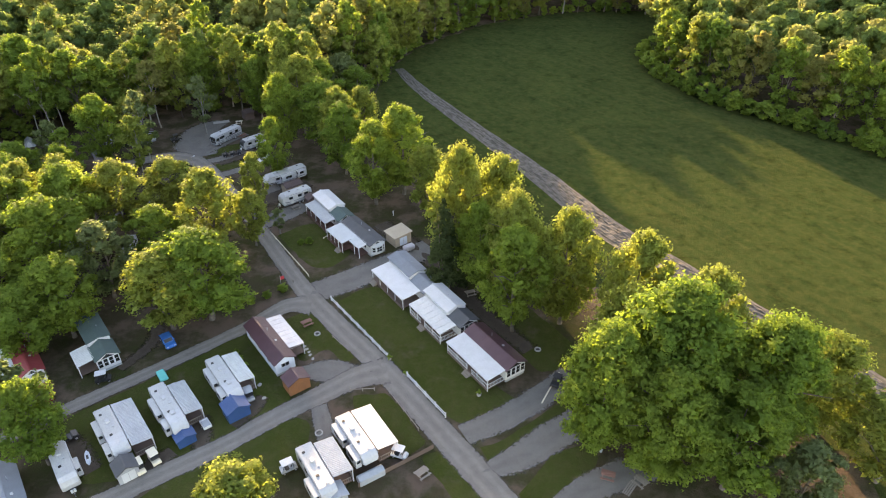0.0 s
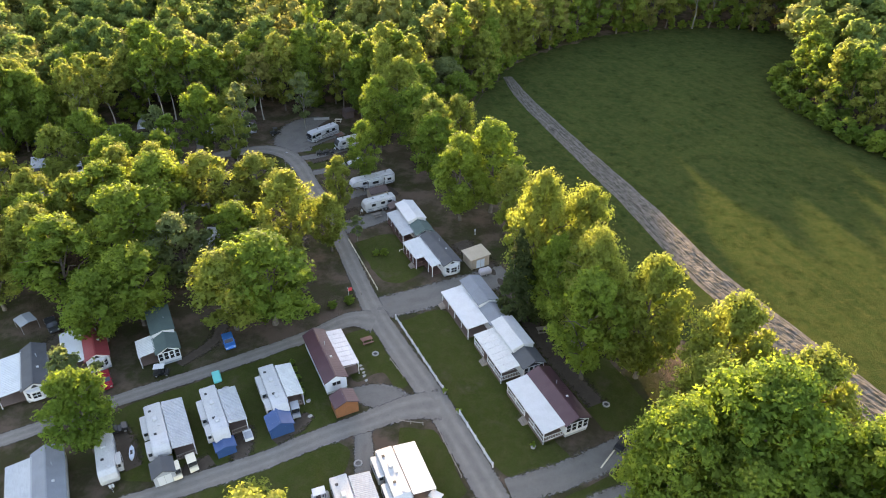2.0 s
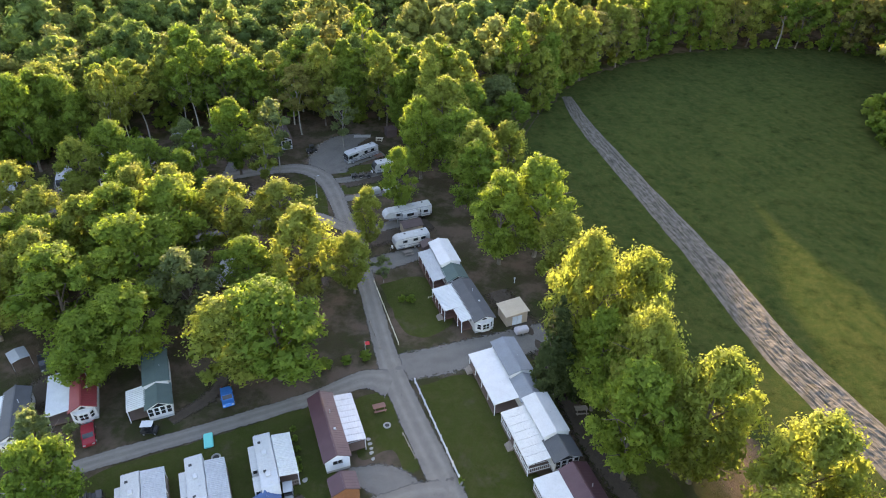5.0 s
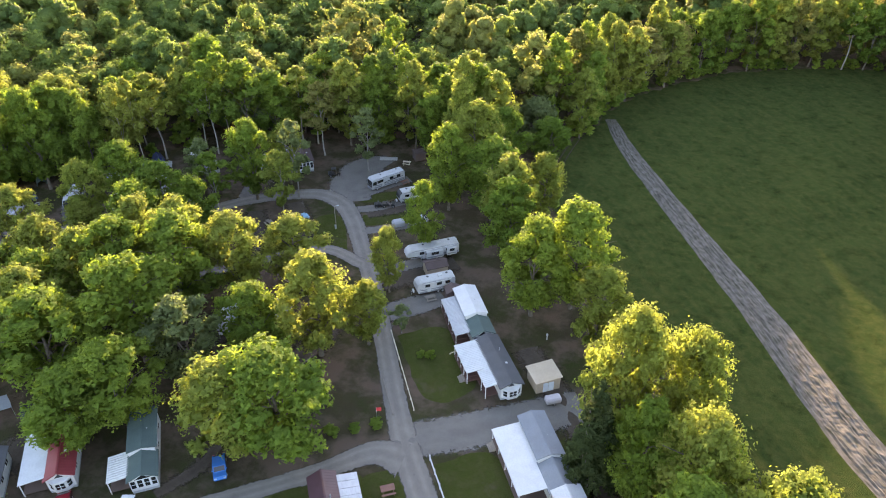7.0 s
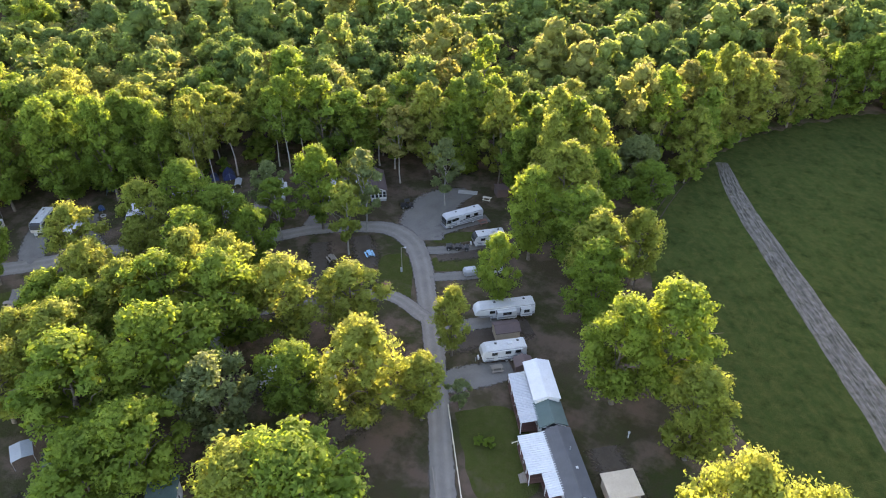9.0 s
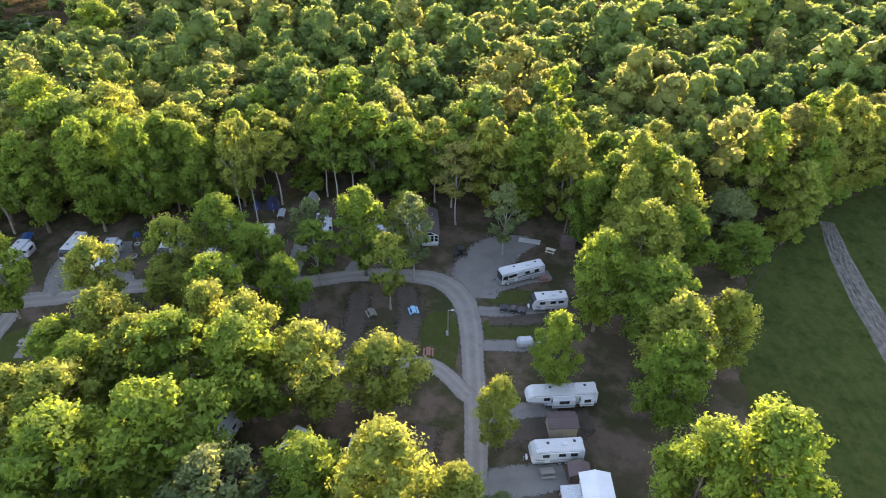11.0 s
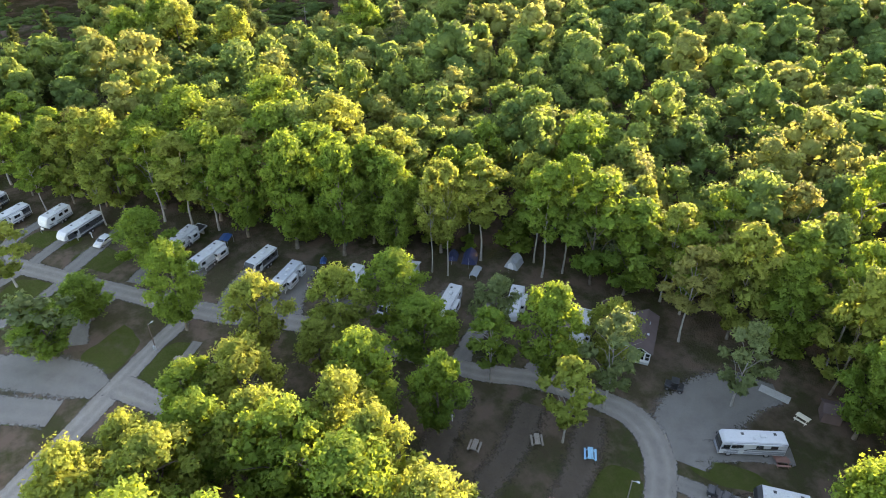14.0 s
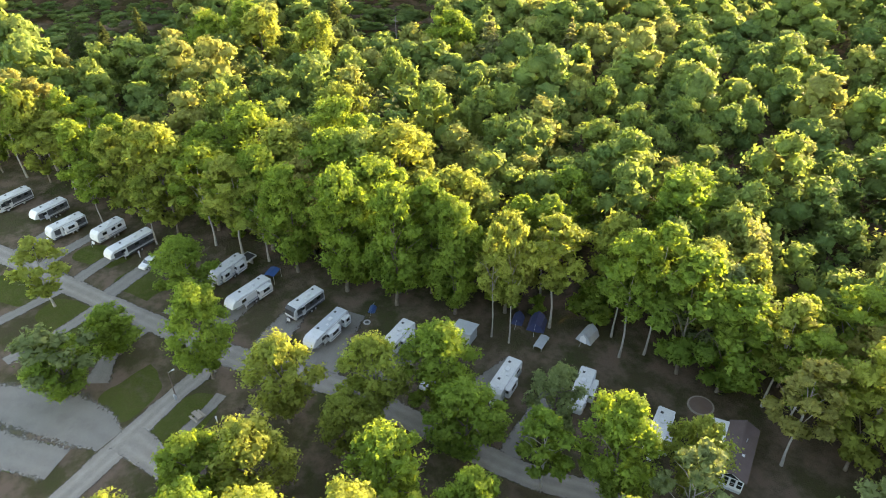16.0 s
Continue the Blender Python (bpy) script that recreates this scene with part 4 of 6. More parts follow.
gb.inputs["Base Color"].default_value = (0.020, 0.024, 0.028, 1)
gb.inputs["Roughness"].default_value, gb.inputs["Specular IOR Level"].default_value = 0.06, 0.8
relief(gn, gl_, gb, grain(gn, gl_, place(gn, "object"), 1.5, 2.0), 0.03, 0.02)


# ---- helpers for made things ----
def part(name, bm, mat, parent, label=""):
    """Links a bmesh as one mesh object under a thing or a part."""
    bmesh.ops.recalc_face_normals(bm, faces=bm.faces)
    me = bpy.data.meshes.new(name)
    bm.to_mesh(me)
    bm.free()
    me.materials.append(mat)
    ob = new(name, me)
    ob.parent = parent
    return tagged(ob, label)


def thing(name, x, y, turn, label, category, group="", z=0.0):
    root = tagged(new(name), label, category, group)
    root.matrix_basis = pose(x, y, z, 0, 0, turn)
    return root


def bevel(bm, geom_edges, width, seg=1):
    if width:
        bmesh.ops.bevel(bm, geom=geom_edges, offset=width, segments=seg, affect="EDGES", clamp_overlap=True)


def box(bm, x0, x1, y0, y1, z0, z1, round_=0.0):
    v = [bm.verts.new(p) for p in ((x0, y0, z0), (x1, y0, z0), (x1, y1, z0), (x0, y1, z0), (x0, y0, z1), (x1, y0, z1), (x1, y1, z1), (x0, y1, z1))]
    f = [bm.faces.new([v[i] for i in q]) for q in ((3, 2, 1, 0), (4, 5, 6, 7), (0, 1, 5, 4), (1, 2, 6, 5), (2, 3, 7, 6), (3, 0, 4, 7))]
    bevel(bm, list({e for q in f for e in q.edges}), round_)
    return bm


def boxes(*rows, round_=0.0):
    bm = bmesh.new()
    for r in rows:
        box(bm, *r, round_=round_)
    return bm


def prism(bm, profile, a0, a1, axis="x", round_=0.0, seg=1):
    """Extrudes a profile: (y, z) pairs along x, or (x, z) pairs along y, or (x, y) pairs along z."""
    def at(p, a):
        return {"x": (a, p[0], p[1]), "y": (p[0], a, p[1]), "z": (p[0], p[1], a)}[axis]
    lo, hi = [bm.verts.new(at(p, a0)) for p in profile], [bm.verts.new(at(p, a1)) for p in profile]
    n = len(profile)
    f = [bm.faces.new(lo), bm.faces.new(hi[::-1])] + [bm.faces.new((lo[i], hi[i], hi[(i + 1) % n], lo[(i + 1) % n])) for i in range(n)]
    bevel(bm, list({e for q in f for e in q.edges}), round_, seg)
    return bm


def rod(bm, p, q, r, r2=None, sides=8):
    p, q = Vector(p), Vector(q)
    m = Matrix.Translation((p + q) / 2) @ (q - p).to_track_quat("Z", "Y").to_matrix().to_4x4()
    bmesh.ops.create_cone(bm, cap_ends=True, segments=sides, radius1=r, radius2=r if r2 is None else r2, depth=(q - p).length, matrix=m)
    return bm


def window(parent, x, y, z, facing, w, h, nx=1, nz=1, name="window", frame_mat=None, depth=0.05):
    """A window on a wall: a frame with bars and one pane a field. facing: the degrees of its outward normal; z: its middle."""
    root = bmesh.new()
    bar = 0.06
    box(root, -w / 2, w / 2, -depth, 0.0, -h / 2, -h / 2 + bar)
    box(root, -w / 2, w / 2, -depth, 0.0, h / 2 - bar, h / 2)
    for k in range(nx + 1):
        c = -w / 2 + bar / 2 + (w - bar) * k / nx
        box(root, c - bar / 2, c + bar / 2, -depth - 0.004, -0.004, -h / 2 + 0.004, h / 2 - 0.004)
    for k in range(1, nz):
        c = -h / 2 + h * k / nz
        box(root, -w / 2 + 0.01, w / 2 - 0.01, -depth + 0.004, -0.002, c - bar / 2, c + bar / 2)
    fr = part(name, root, frame_mat or WHITE, parent)
    fr.matrix_basis = pose(x, y, z, 0, 0, facing + 90)
    for i in range(nx):
        for j in range(nz):
            fw, fh = (w - bar) / nx, h / nz
            cx, cz = -w / 2 + bar / 2 + fw * (i + 0.5), -h / 2 + fh * (j + 0.5)
            part("pane", boxes((cx - fw / 2 + 0.02, cx + fw / 2 - 0.02, -0.030, -0.012, cz - fh / 2 + 0.02, cz + fh / 2 - 0.02)), GLASS, fr)
    return fr


def gable(parent, x0, x1, width, eave, ridge, mat, over=0.3, seams=0.0, shift=0.0, name="roof", y=0.0):
    """A pitched roof whose ridge runs along x: two thick slopes with raised seams or courses and a ridge cap."""
    half, t = width / 2 + over, 0.12
    low = eave - (ridge - eave) / (width / 2) * over
    a0, a1 = x0 - over, x1 + over
    bm = prism(bmesh.new(), [(y - half, low), (y + shift, ridge), (y + half, low), (y + half, low + t), (y + shift, ridge + t), (y - half, low + t)], a0, a1)
    top = part(name, bm, mat, parent)
    for s in (-1, 1):
        if seams:
            n = int((a1 - a0) / seams)
            for k in range(n + 1):
                a = a0 + 0.02 + (a1 - a0 - 0.085) * k / n
                part("seam", prism(bmesh.new(), [(y + s * half, low + t), (y + shift, ridge + t), (y + shift, ridge + t + 0.02), (y + s * half, low + t + 0.02)], a, a + 0.03), mat, top)
        else:
            rows = 7
            for k in range(rows):
                f0, f1 = k / rows, (k + 1) / rows
                ya, yb = y + s * half + (shift - s * half) * f0, y + s * half + (shift - s * half) * f1
                za, zb = low + t + (ridge - low) * f0, low + t + (ridge - low) * f1
                part("shingle_course", prism(bmesh.new(), [(ya, za), (ya, za + 0.035), (yb, zb + 0.008), (yb, zb)], a0 + 0.01, a1 - 0.01), mat, top)
    part("ridge_cap", boxes((a0 - 0.01, a1 + 0.01, y + shift - 0.12, y + shift + 0.12, ridge + t - 0.03, ridge + t + 0.06)), mat, top)
    return top


def gable_walls(parent, x0, x1, width, base, eave, ridge, mat, y=0.0, name="wall"):
    bm = prism(bmesh.new(), [(y - width / 2, base), (y + width / 2, base), (y + width / 2, eave), (y, ridge), (y - width / 2, eave)], x0, x1)
    return part(name, bm, mat, parent)


def sheet(parent, x0, x1, y0, y1, z0, z1, mat, rib=0.0, panels=0, name="awning_roof", label=""):
    """A sloping sheet from (y0, z0) to (y1, z1): smooth with a fascia, ribbed across, or in lapped panels."""
    t = 0.09
    if panels:
        root = part(name, boxes((x0, x1, min(y0, y1), min(y0, y1) + 0.1, min(z0, z1) - 0.12, min(z0, z1) - 0.02)), WHITE, parent, label)
        step = (x1 - x0) / panels
        for k in range(panels):
            a, b = x0 + k * step, x0 + (k + 1) * step - 0.05
            bm = prism(bmesh.new(), [(y0, z0), (y1, z1), (y1, z1 + 0.05), (y0, z0 + 0.05)], a, b)
            box(bm, b - 0.01, b + 0.07, min(y0, y1) + 0.02, max(y0, y1) - 0.02, min(z0, z1) - 0.02, min(z0, z1))
            part("panel", bm, mat, root)
        return root
    if rib:
        n = max(2, int((x1 - x0) / rib))
        prof = [(x0, 0.0), (x1, 0.0)]
        for k in range(n, 0, -1):
            b = x0 + (x1 - x0) * k / n
            a, w = b - (x1 - x0) / n, (x1 - x0) / n
            prof += [(b - 0.02 * w, 0.05), (b - 0.55 * w, 0.05), (b - 0.66 * w, 0.13), (b - 0.88 * w, 0.13), (a + 0.02 * w, 0.06)]
        bm = bmesh.new()
        lo, hi = [bm.verts.new((x, y0, z0 + d)) for x, d in prof], [bm.verts.new((x, y1, z1 + d)) for x, d in prof]
        bm.faces.new(lo), bm.faces.new(hi[::-1])
        for i in range(len(prof)):
            j = (i + 1) % len(prof)
            bm.faces.new((lo[i], hi[i], hi[j], lo[j]))
    else:
        bm = prism(bmesh.new(), [(y0, z0), (y1, z1), (y1, z1 + t), (y0, z0 + t)], x0, x1)
        box(bm, x0 - 0.02, x1 + 0.02, min(y0, y1) - 0.06, min(y0, y1), min(z0, z1) - 0.08, min(z0, z1) + t + 0.01)
    return part(name, bm, mat, parent, label)


def posts(parent, rows, z0, z1, mat, size=0.11):
    for x, y in rows:
        part("post", boxes((x - size / 2, x + size / 2, y - size / 2, y + size / 2, z0, z1)), mat, parent)


def railing(parent, a, b, z, mat, height=0.95):
    """A balustrade from a to b: top and bottom rails and balusters."""
    a, b = Vector(a), Vector(b)
    bm = bmesh.new()
    n = max(2, int((b - a).length / 0.28))
    length = (b - a).length
    box(bm, 0, length, -0.04, 0.04, height - 0.07, height)
    box(bm, 0, length, -0.03, 0.03, 0.08, 0.16)
    for k in range(n + 1):
        c = 0.03 + (length - 0.06) * k / n
        box(bm, c - 0.02, c + 0.02, -0.02, 0.02, 0.16, height - 0.07)
    ob = part("railing", bm, mat, parent)
    ob.matrix_basis = pose(a[0], a[1], z, 0, 0, math.degrees(math.atan2(b[1] - a[1], b[0] - a[0])))


def steps(parent, x, y, facing, count, width, mat, rise=0.18):
    """A flight whose top tread touches (x, y) and goes down towards facing."""
    bm = bmesh.new()
    for k in range(count):
        box(bm, k * 0.3, (k + 1) * 0.3, -width / 2, width / 2, 0, rise * (count - k) - 0.02)
    part("steps", bm, mat, parent).matrix_basis = pose(x, y, 0, 0, 0, facing)


def bay(parent, x, width, z0, z1, mat, deep=0.7):
    """A three-sided bay on the end wall at x, with windows in each face."""
    w = width / 2
    bm = prism(bmesh.new(), [(x, -w), (x + deep, -w * 0.5), (x + deep, w * 0.5), (x, w)], z0, z1, "z")
    part("bay", bm, mat, parent)
    bm = prism(bmesh.new(), [(x - 0.02, -w - 0.15), (x + deep + 0.15, -w * 0.55), (x + deep + 0.15, w * 0.55), (x - 0.02, w + 0.15)], z1, z1 + 0.12, "z")
    part("bay_roof", bm, mat, parent)
    zm, h = (z0 + z1) / 2 + 0.15, (z1 - z0) * 0.62
    window(parent, x + deep + 0.004, 0, zm, 0, w * 0.86, h, 2, 2)
    ang, side = math.atan2(deep, w * 0.5), math.hypot(w * 0.5, deep)
    for s in (-1, 1):
        window(parent, x + deep / 2 + 0.004 * math.cos(ang), s * (w * 0.75 + 0.004 * math.sin(ang)), zm, s * math.degrees(ang), side * 0.74, h, 1, 2)


def park_home(x, y, turn, length, width, label, roof, wall=None, split=None, back=None, awn=None, awn_mat=None, rib=0.0, panels=0, rail=True, deck=None,
              side=-1, step=None, step_face=None, front="bay", eave=2.75, posts_n=5, rise=0.85, seams=0.0, back_rise=0.5, deck_h=0.55):
    """A park home: body with skirting, pitched roof (or a raised rear roof and a lower front one), porch on one long side."""
    wall = wall or WHITE
    home = thing("park_home", x, y, turn, label, "mobile home", "park homes along the lanes")
    h = length / 2
    part("skirting", boxes((-h + 0.05, h - 0.05, -width / 2 + 0.05, width / 2 - 0.05, 0, 0.5)), GREYBOX, home)
    if split is None:
        gable_walls(home, -h, h, width, 0.5, eave, eave + rise - 0.05, wall)
        gable(home, -h, h, width, eave, eave + rise, roof, seams=seams)
    else:
        gable_walls(home, split, h, width, 0.5, eave, eave + rise - 0.05, wall)
        gable(home, split, h, width, eave, eave + rise, roof, seams=seams)
        top = eave + 0.75
        part("rear_wall", prism(bmesh.new(), [(-width / 2, 0.5), (width / 2, 0.5), (width / 2, top), (0, top + back_rise - 0.05), (-width / 2, top)], -h, split - 0.01), wall, home)
        gable(home, -h, split - 0.35, width, top, top + back_rise, back, over=0.25, seams=seams, name="rear_roof")
        for k in range(3):
            window(home, -h + (split + h) * (k + 0.7) / 3.4, -width / 2 * side * -1 + 0.004 * side, eave + 0.42, 90 * side, 1.2, 0.35, 2, 1)
    if front == "bay":
        bay(home, h, width * 0.86, 0.55, eave - 0.35, wall)
        part("gable_window", prism(bmesh.new(), [(-0.55, eave - 0.1), (0.55, eave - 0.1), (0, eave + rise * 0.55)], h + 0.01, h + 0.05), GLASS, home)
    elif front == "wide":
        for k in range(4):
            window(home, h + 0.004, -width * 0.375 + width * 0.25 * k, 1.75, 0, width * 0.21, 1.5, 1, 2)
        part("gable_window", prism(bmesh.new(), [(-width * 0.3, eave - 0.15), (width * 0.3, eave - 0.15), (0, eave + rise * 0.6)], h + 0.01, h + 0.05), GLASS, home)
    else:
        window(home, h + 0.004, 0, 1.9, 0, 1.4, 0.8, 2, 1)
    for k in range(3):
        window(home, -h + length * (k + 0.6) / 3.4, -side * (width / 2 + 0.004), 1.8, -90 * side, 1.1, 0.8, 2, 1)
        window(home, -h + length * (k + 0.75) / 3.4, side * (width / 2 + 0.004), 1.7, 90 * side, 1.1, 0.9, 2, 1)
    part("door", boxes((0.9, 1.75, side * width / 2 - 0.03, side * width / 2 + 0.03, 0.55, 2.55)), GREYBOX, home)
    if awn:
        a0, a1, reach = awn
        y0, y1 = side * (width / 2 + 0.02), side * (width / 2 + reach)
        sheet(home, a0, a1, y1, y0, eave - 0.35, eave - 0.02, awn_mat or AWNING, rib, panels)
        posts(home, [(a0 + 0.15 + (a1 - a0 - 0.3) * k / (posts_n - 1), y1 - side * 0.15) for k in range(posts_n)], 0, eave - 0.35, WHITE)
        d0, d1 = min(y0, y1 - side * 0.05), max(y0, y1 - side * 0.05)
        part("deck", boxes((a0 + 0.1, a1 - 0.1, d0, d1, deck_h - 0.12, deck_h)), deck or DECKING, home)
        part("deck_skirt", boxes((a0 + 0.14, a1 - 0.14, y1 - side * 0.12 - 0.03, y1 - side * 0.12 + 0.03, 0, deck_h - 0.12)), deck or DECKING, home)
        if rail:
            gap = step if step is not None else 1e9
            face = y1 - side * 0.12
            if step is None:
                railing(home, (a0 + 0.15, face), (a1 - 0.15, face), deck_h, WHITE if rail is True else rail)
            else:
                railing(home, (a0 + 0.15, face), (gap - 0.75, face), deck_h, WHITE if rail is True else rail)
                railing(home, (gap + 0.75, face), (a1 - 0.15, face), deck_h, WHITE if rail is True else rail)
            railing(home, (a1 - 0.15, face), (a1 - 0.15, side * (width / 2 + 0.05)), deck_h, WHITE if rail is True else rail)
        if step is not None:
            steps(home, step, y1 - side * 0.05, 90 * side, 3, 1.4, TIMBER)
    part("vent_pipe", rod(bmesh.new(), (-h * 0.3, width * 0.2, eave + 0.4), (-h * 0.3, width * 0.2, eave + rise + 0.45), 0.06), GREYBOX, home)
    part("roof_vent", boxes((h * 0.2, h * 0.2 + 0.35, width * 0.16, width * 0.16 + 0.35, eave + 0.3, eave + rise * 0.75 + 0.14), round_=0.03), FIBRE, home)
    return home


# ---- the park homes ----
park_home(-5.9, 102.4, -55.5, 12.2, 3.6, "white park home with grey roofs and white porch roof", GREYROOF, split=1.6, back=GREYROOF, awn=(-5.8, 5.4, 4.1), rail=False, step=-4.6, front="wide")
park_home(0.85, 92.5, -55.6, 10.9, 3.6, "park home with white and charcoal roofs, panelled porch roof", DARKROOF, split=2.0, back=AWNING, awn=(-5.0, 4.8, 3.7), awn_mat=DULL, panels=7, step=-0.6, front="wide")
park_home(7.9, 82.2, -55.1, 10.9, 3.8, "white park home with burgundy metal roof and railed porch", BURGUNDY, awn=(-5.6, 5.4, 3.7), seams=0.45, step=0.4, front="wide")
h5 = park_home(-16.9, 117.0, -53.0, 11.0, 3.4, "white park home with charcoal roof and stepped porch roof", DARKROOF, awn=(-5.6, 0.9, 3.9), rib=0.35, rail=REDDECK, deck=REDDECK, step=-0.4, rise=0.7)
sheet(h5, 0.92, 4.6, -3.9, -1.72, 2.4, 2.73, AWNING, 0.35)
posts(h5, [(2.6, -3.75), (4.45, -3.75)], 0, 2.4, WHITE)
part("deck", boxes((0.92, 4.5, -3.8, -1.72, 0.43, 0.55)), REDDECK, h5)
h6 = park_home(-24.3, 126.9, -55.4, 11.8, 3.6, "park home with white and green roofs, ribbed porch roof", GREENROOF, split=1.9, back=AWNING, awn=(-4.9, 4.8, 2.7), awn_mat=RIBBED, rib=0.3, rail=REDDECK, deck=REDDECK, front="wide")
park_home(-67.8, 80.2, -50.5, 9.6, 3.3, "white park home with red metal roof and white porch", REDROOF, awn=(-4.6, 4.4, 3.3), seams=0.45, rail=False, posts_n=4)
park_home(-58.0, 84.6, -51.4, 11.4, 3.4, "pale park home with dark green roof and weathered porch", GREENROOF, split=1.8, back=GREENROOF, awn=(0.6, 5.0, 2.8), awn_mat=DULL, rib=0.4, rail=False, posts_n=3, front="wide", back_rise=0.4)
park_home(-73.3, 72.8, -51.0, 9.8, 3.3, "park home with charcoal roof and white porch under trees", DARKROOF, awn=(-4.6, 4.6, 3.6), rib=0.4, rail=False, posts_n=4)
park_home(-57.2, 54.6, -52.0, 10.4, 3.6, "park home with grey roof and ribbed white porch", GREYROOF, awn=(-4.9, 4.6, 3.4), awn_mat=RIBBED, rib=0.3, rail=False, posts_n=4)
park_home(-81.6, 169.2, -52.0, 9.2, 3.4, "park home with brown shingles and white porch among trees", BROWNROOF, awn=(-4.4, 4.4, 3.0), rail=True, posts_n=4, front="wide")
park_home(-29.2, 83.8, -53.5, 11.7, 3.3, "pale blue cabin with burgundy metal roof and panelled lean-to", BURGUNDY, wall=BLUEWHITE, awn=(-5.4, 3.7, 2.9), awn_mat=RIBBED, panels=8, side=1, rail=False, seams=0.45, front="plain", posts_n=4)


# ---- recreational vehicles ----
def wheel(parent, x, y, r=0.36, w=0.24):
    """A wheel with a tyre and a rim, its axle along y."""
    tyre = bmesh.new()
    rod(tyre, (x, y - w / 2, r), (x, y + w / 2, r), r, sides=18)
    bevel(tyre, [e for e in tyre.edges if len(e.link_faces) == 2 and e.calc_face_angle(0) > 1.0], 0.04)
    t = part("wheel", tyre, RUBBER, parent)
    part("rim", rod(bmesh.new(), (x, y - w / 2 - 0.012, r), (x, y + w / 2 + 0.012, r), r * 0.58, sides=14), STEEL, t)


def camper(x, y, turn, length, kind, label, width=2.34, height=2.95, slides=(), cap=None, decal=None, units=2, roof=None, group="campers on the sites", wall=None, cover=None, band=False):
    """A camper with its front towards +x. kind: trailer, fifth or coach. slides: (x0, x1, side, depth)."""
    rv = thing({"trailer": "travel_trailer", "fifth": "fifth_wheel_trailer", "coach": "motorhome"}[kind], x, y, turn, label, "camper", group)
    h, w = length / 2, width / 2
    wall, decal = wall or FIBRE, decal or GREYDECAL
    if kind == "trailer":
        prof = [(-h, 0.62), (-h, height - 0.12), (-h + 0.12, height), (h - 0.75, height), (h - 0.25, height - 0.45), (h, 1.7), (h - 0.1, 1.15), (h - 0.35, 0.62)]
    elif kind == "fifth":
        prof = [(-h, 0.75), (-h, height - 0.1), (-h + 0.1, height), (h - 0.9, height + 0.12), (h - 0.3, height - 0.3), (h, 2.1), (h - 0.15, 1.65), (h - 2.5, 1.55), (h - 2.75, 0.75)]
    else:
        prof = [(-h, 0.5), (-h, height - 0.15), (-h + 0.15, height), (h - 0.45, height), (h - 0.1, height - 0.4), (h, 1.5), (h - 0.02, 0.5)]
    part("body", prism(bmesh.new(), prof, -w, w, "y", 0.09, 2), wall, rv)
    top = height + (0.06 if kind == "fifth" else 0.0)
    part("roof", boxes((-h + 0.22, h - 0.95, -w + 0.1, w - 0.1, height - 0.04, top + 0.03), round_=0.02), roof or MEMBRANE, rv)
    for k in range(units):
        cx = -h + length * (0.36 + 0.36 * k)
        bm = boxes((cx - 0.42, cx + 0.42, -0.33, 0.33, top + 0.03, top + 0.28), round_=0.08)
        part("air_conditioner", bm, FIBRE, rv)
    for k, f in enumerate((0.16, 0.5, 0.66, 0.85)):
        cx, cy = -h + length * f, (-0.45, 0.4, -0.35, 0.3)[k]
        part("roof_vent", boxes((cx - 0.2, cx + 0.2, cy - 0.2, cy + 0.2, top + 0.03, top + 0.13), round_=0.03), (BLACK, FIBRE, BLACK, FIBRE)[k], rv)
    if kind != "coach":
        part("front_cap", prism(bmesh.new(), [(h - 0.72, height + 0.015), (h - 0.2, height - 0.44), (h + 0.035, 1.72), (h + 0.02, 1.66), (h - 0.3, height - 0.5), (h - 0.75, height - 0.05)], -w + 0.12, w - 0.12, "y"), cap or FIBRE, rv)
    for s in (-1, 1):
        slots = (0.2, 0.42, 0.72)
        for f in slots:
            cx = -h + length * f
            if all(not (a - 0.5 < cx < b + 0.5 and s == t) for a, b, t, _ in slides):
                window(rv, cx, s * (w + 0.004), 2.15, 90 * s, 0.95, 0.6, 1, 1, frame_mat=BLACK, depth=0.04)
        part("stripe", prism(bmesh.new(), [(-h + 0.15, 1.05), (h - 0.9, 1.2), (h - 0.5, 1.65), (h - 1.6, 1.38), (-h + 0.15, 1.3)], s * (w + 0.001), s * (w + 0.012), "y"), decal, rv, "dark swoosh along the side")
        part("roof_trim", boxes((-h + 0.15, h - 0.95, min(s * w, s * (w + 0.015)), max(s * w, s * (w + 0.015)), height - 0.17, height - 0.1)), GREYDECAL, rv)
        part("skirt_panel", boxes((-h + 0.15, h - (2.85 if kind == "fifth" else 0.55), min(s * w, s * (w + 0.01)), max(s * w, s * (w + 0.01)), 0.68 if kind != "fifth" else 0.8, 1.0)), DARKDECAL if band else GREYDECAL, rv, "dark panel along the lower side")
        if band:
            part("side_band", boxes((-h + 0.2, h - 0.8, min(s * w, s * (w + 0.003)), max(s * w, s * (w + 0.003)), 1.36, 2.55)), DARKDECAL, rv, "black band between the windows")
        part("awning_roll", rod(bmesh.new(), (-h + 0.8, s * (w + 0.07), height - 0.25), (h - 1.4, s * (w + 0.07), height - 0.25), 0.06), WHITE, rv) if s > 0 else None
    part("door", boxes((h * 0.28, h * 0.28 + 0.7, w, w + 0.025, 0.75, 2.65)), wall, rv)
    for a, b, s, depth in slides:
        y0, y1 = (w - 0.02, w + depth) if s > 0 else (-w - depth, -w + 0.02)
        slide = part("slide_out", boxes((a, b, y0, y1, 1.0, height - 0.42), round_=0.04), wall, rv)
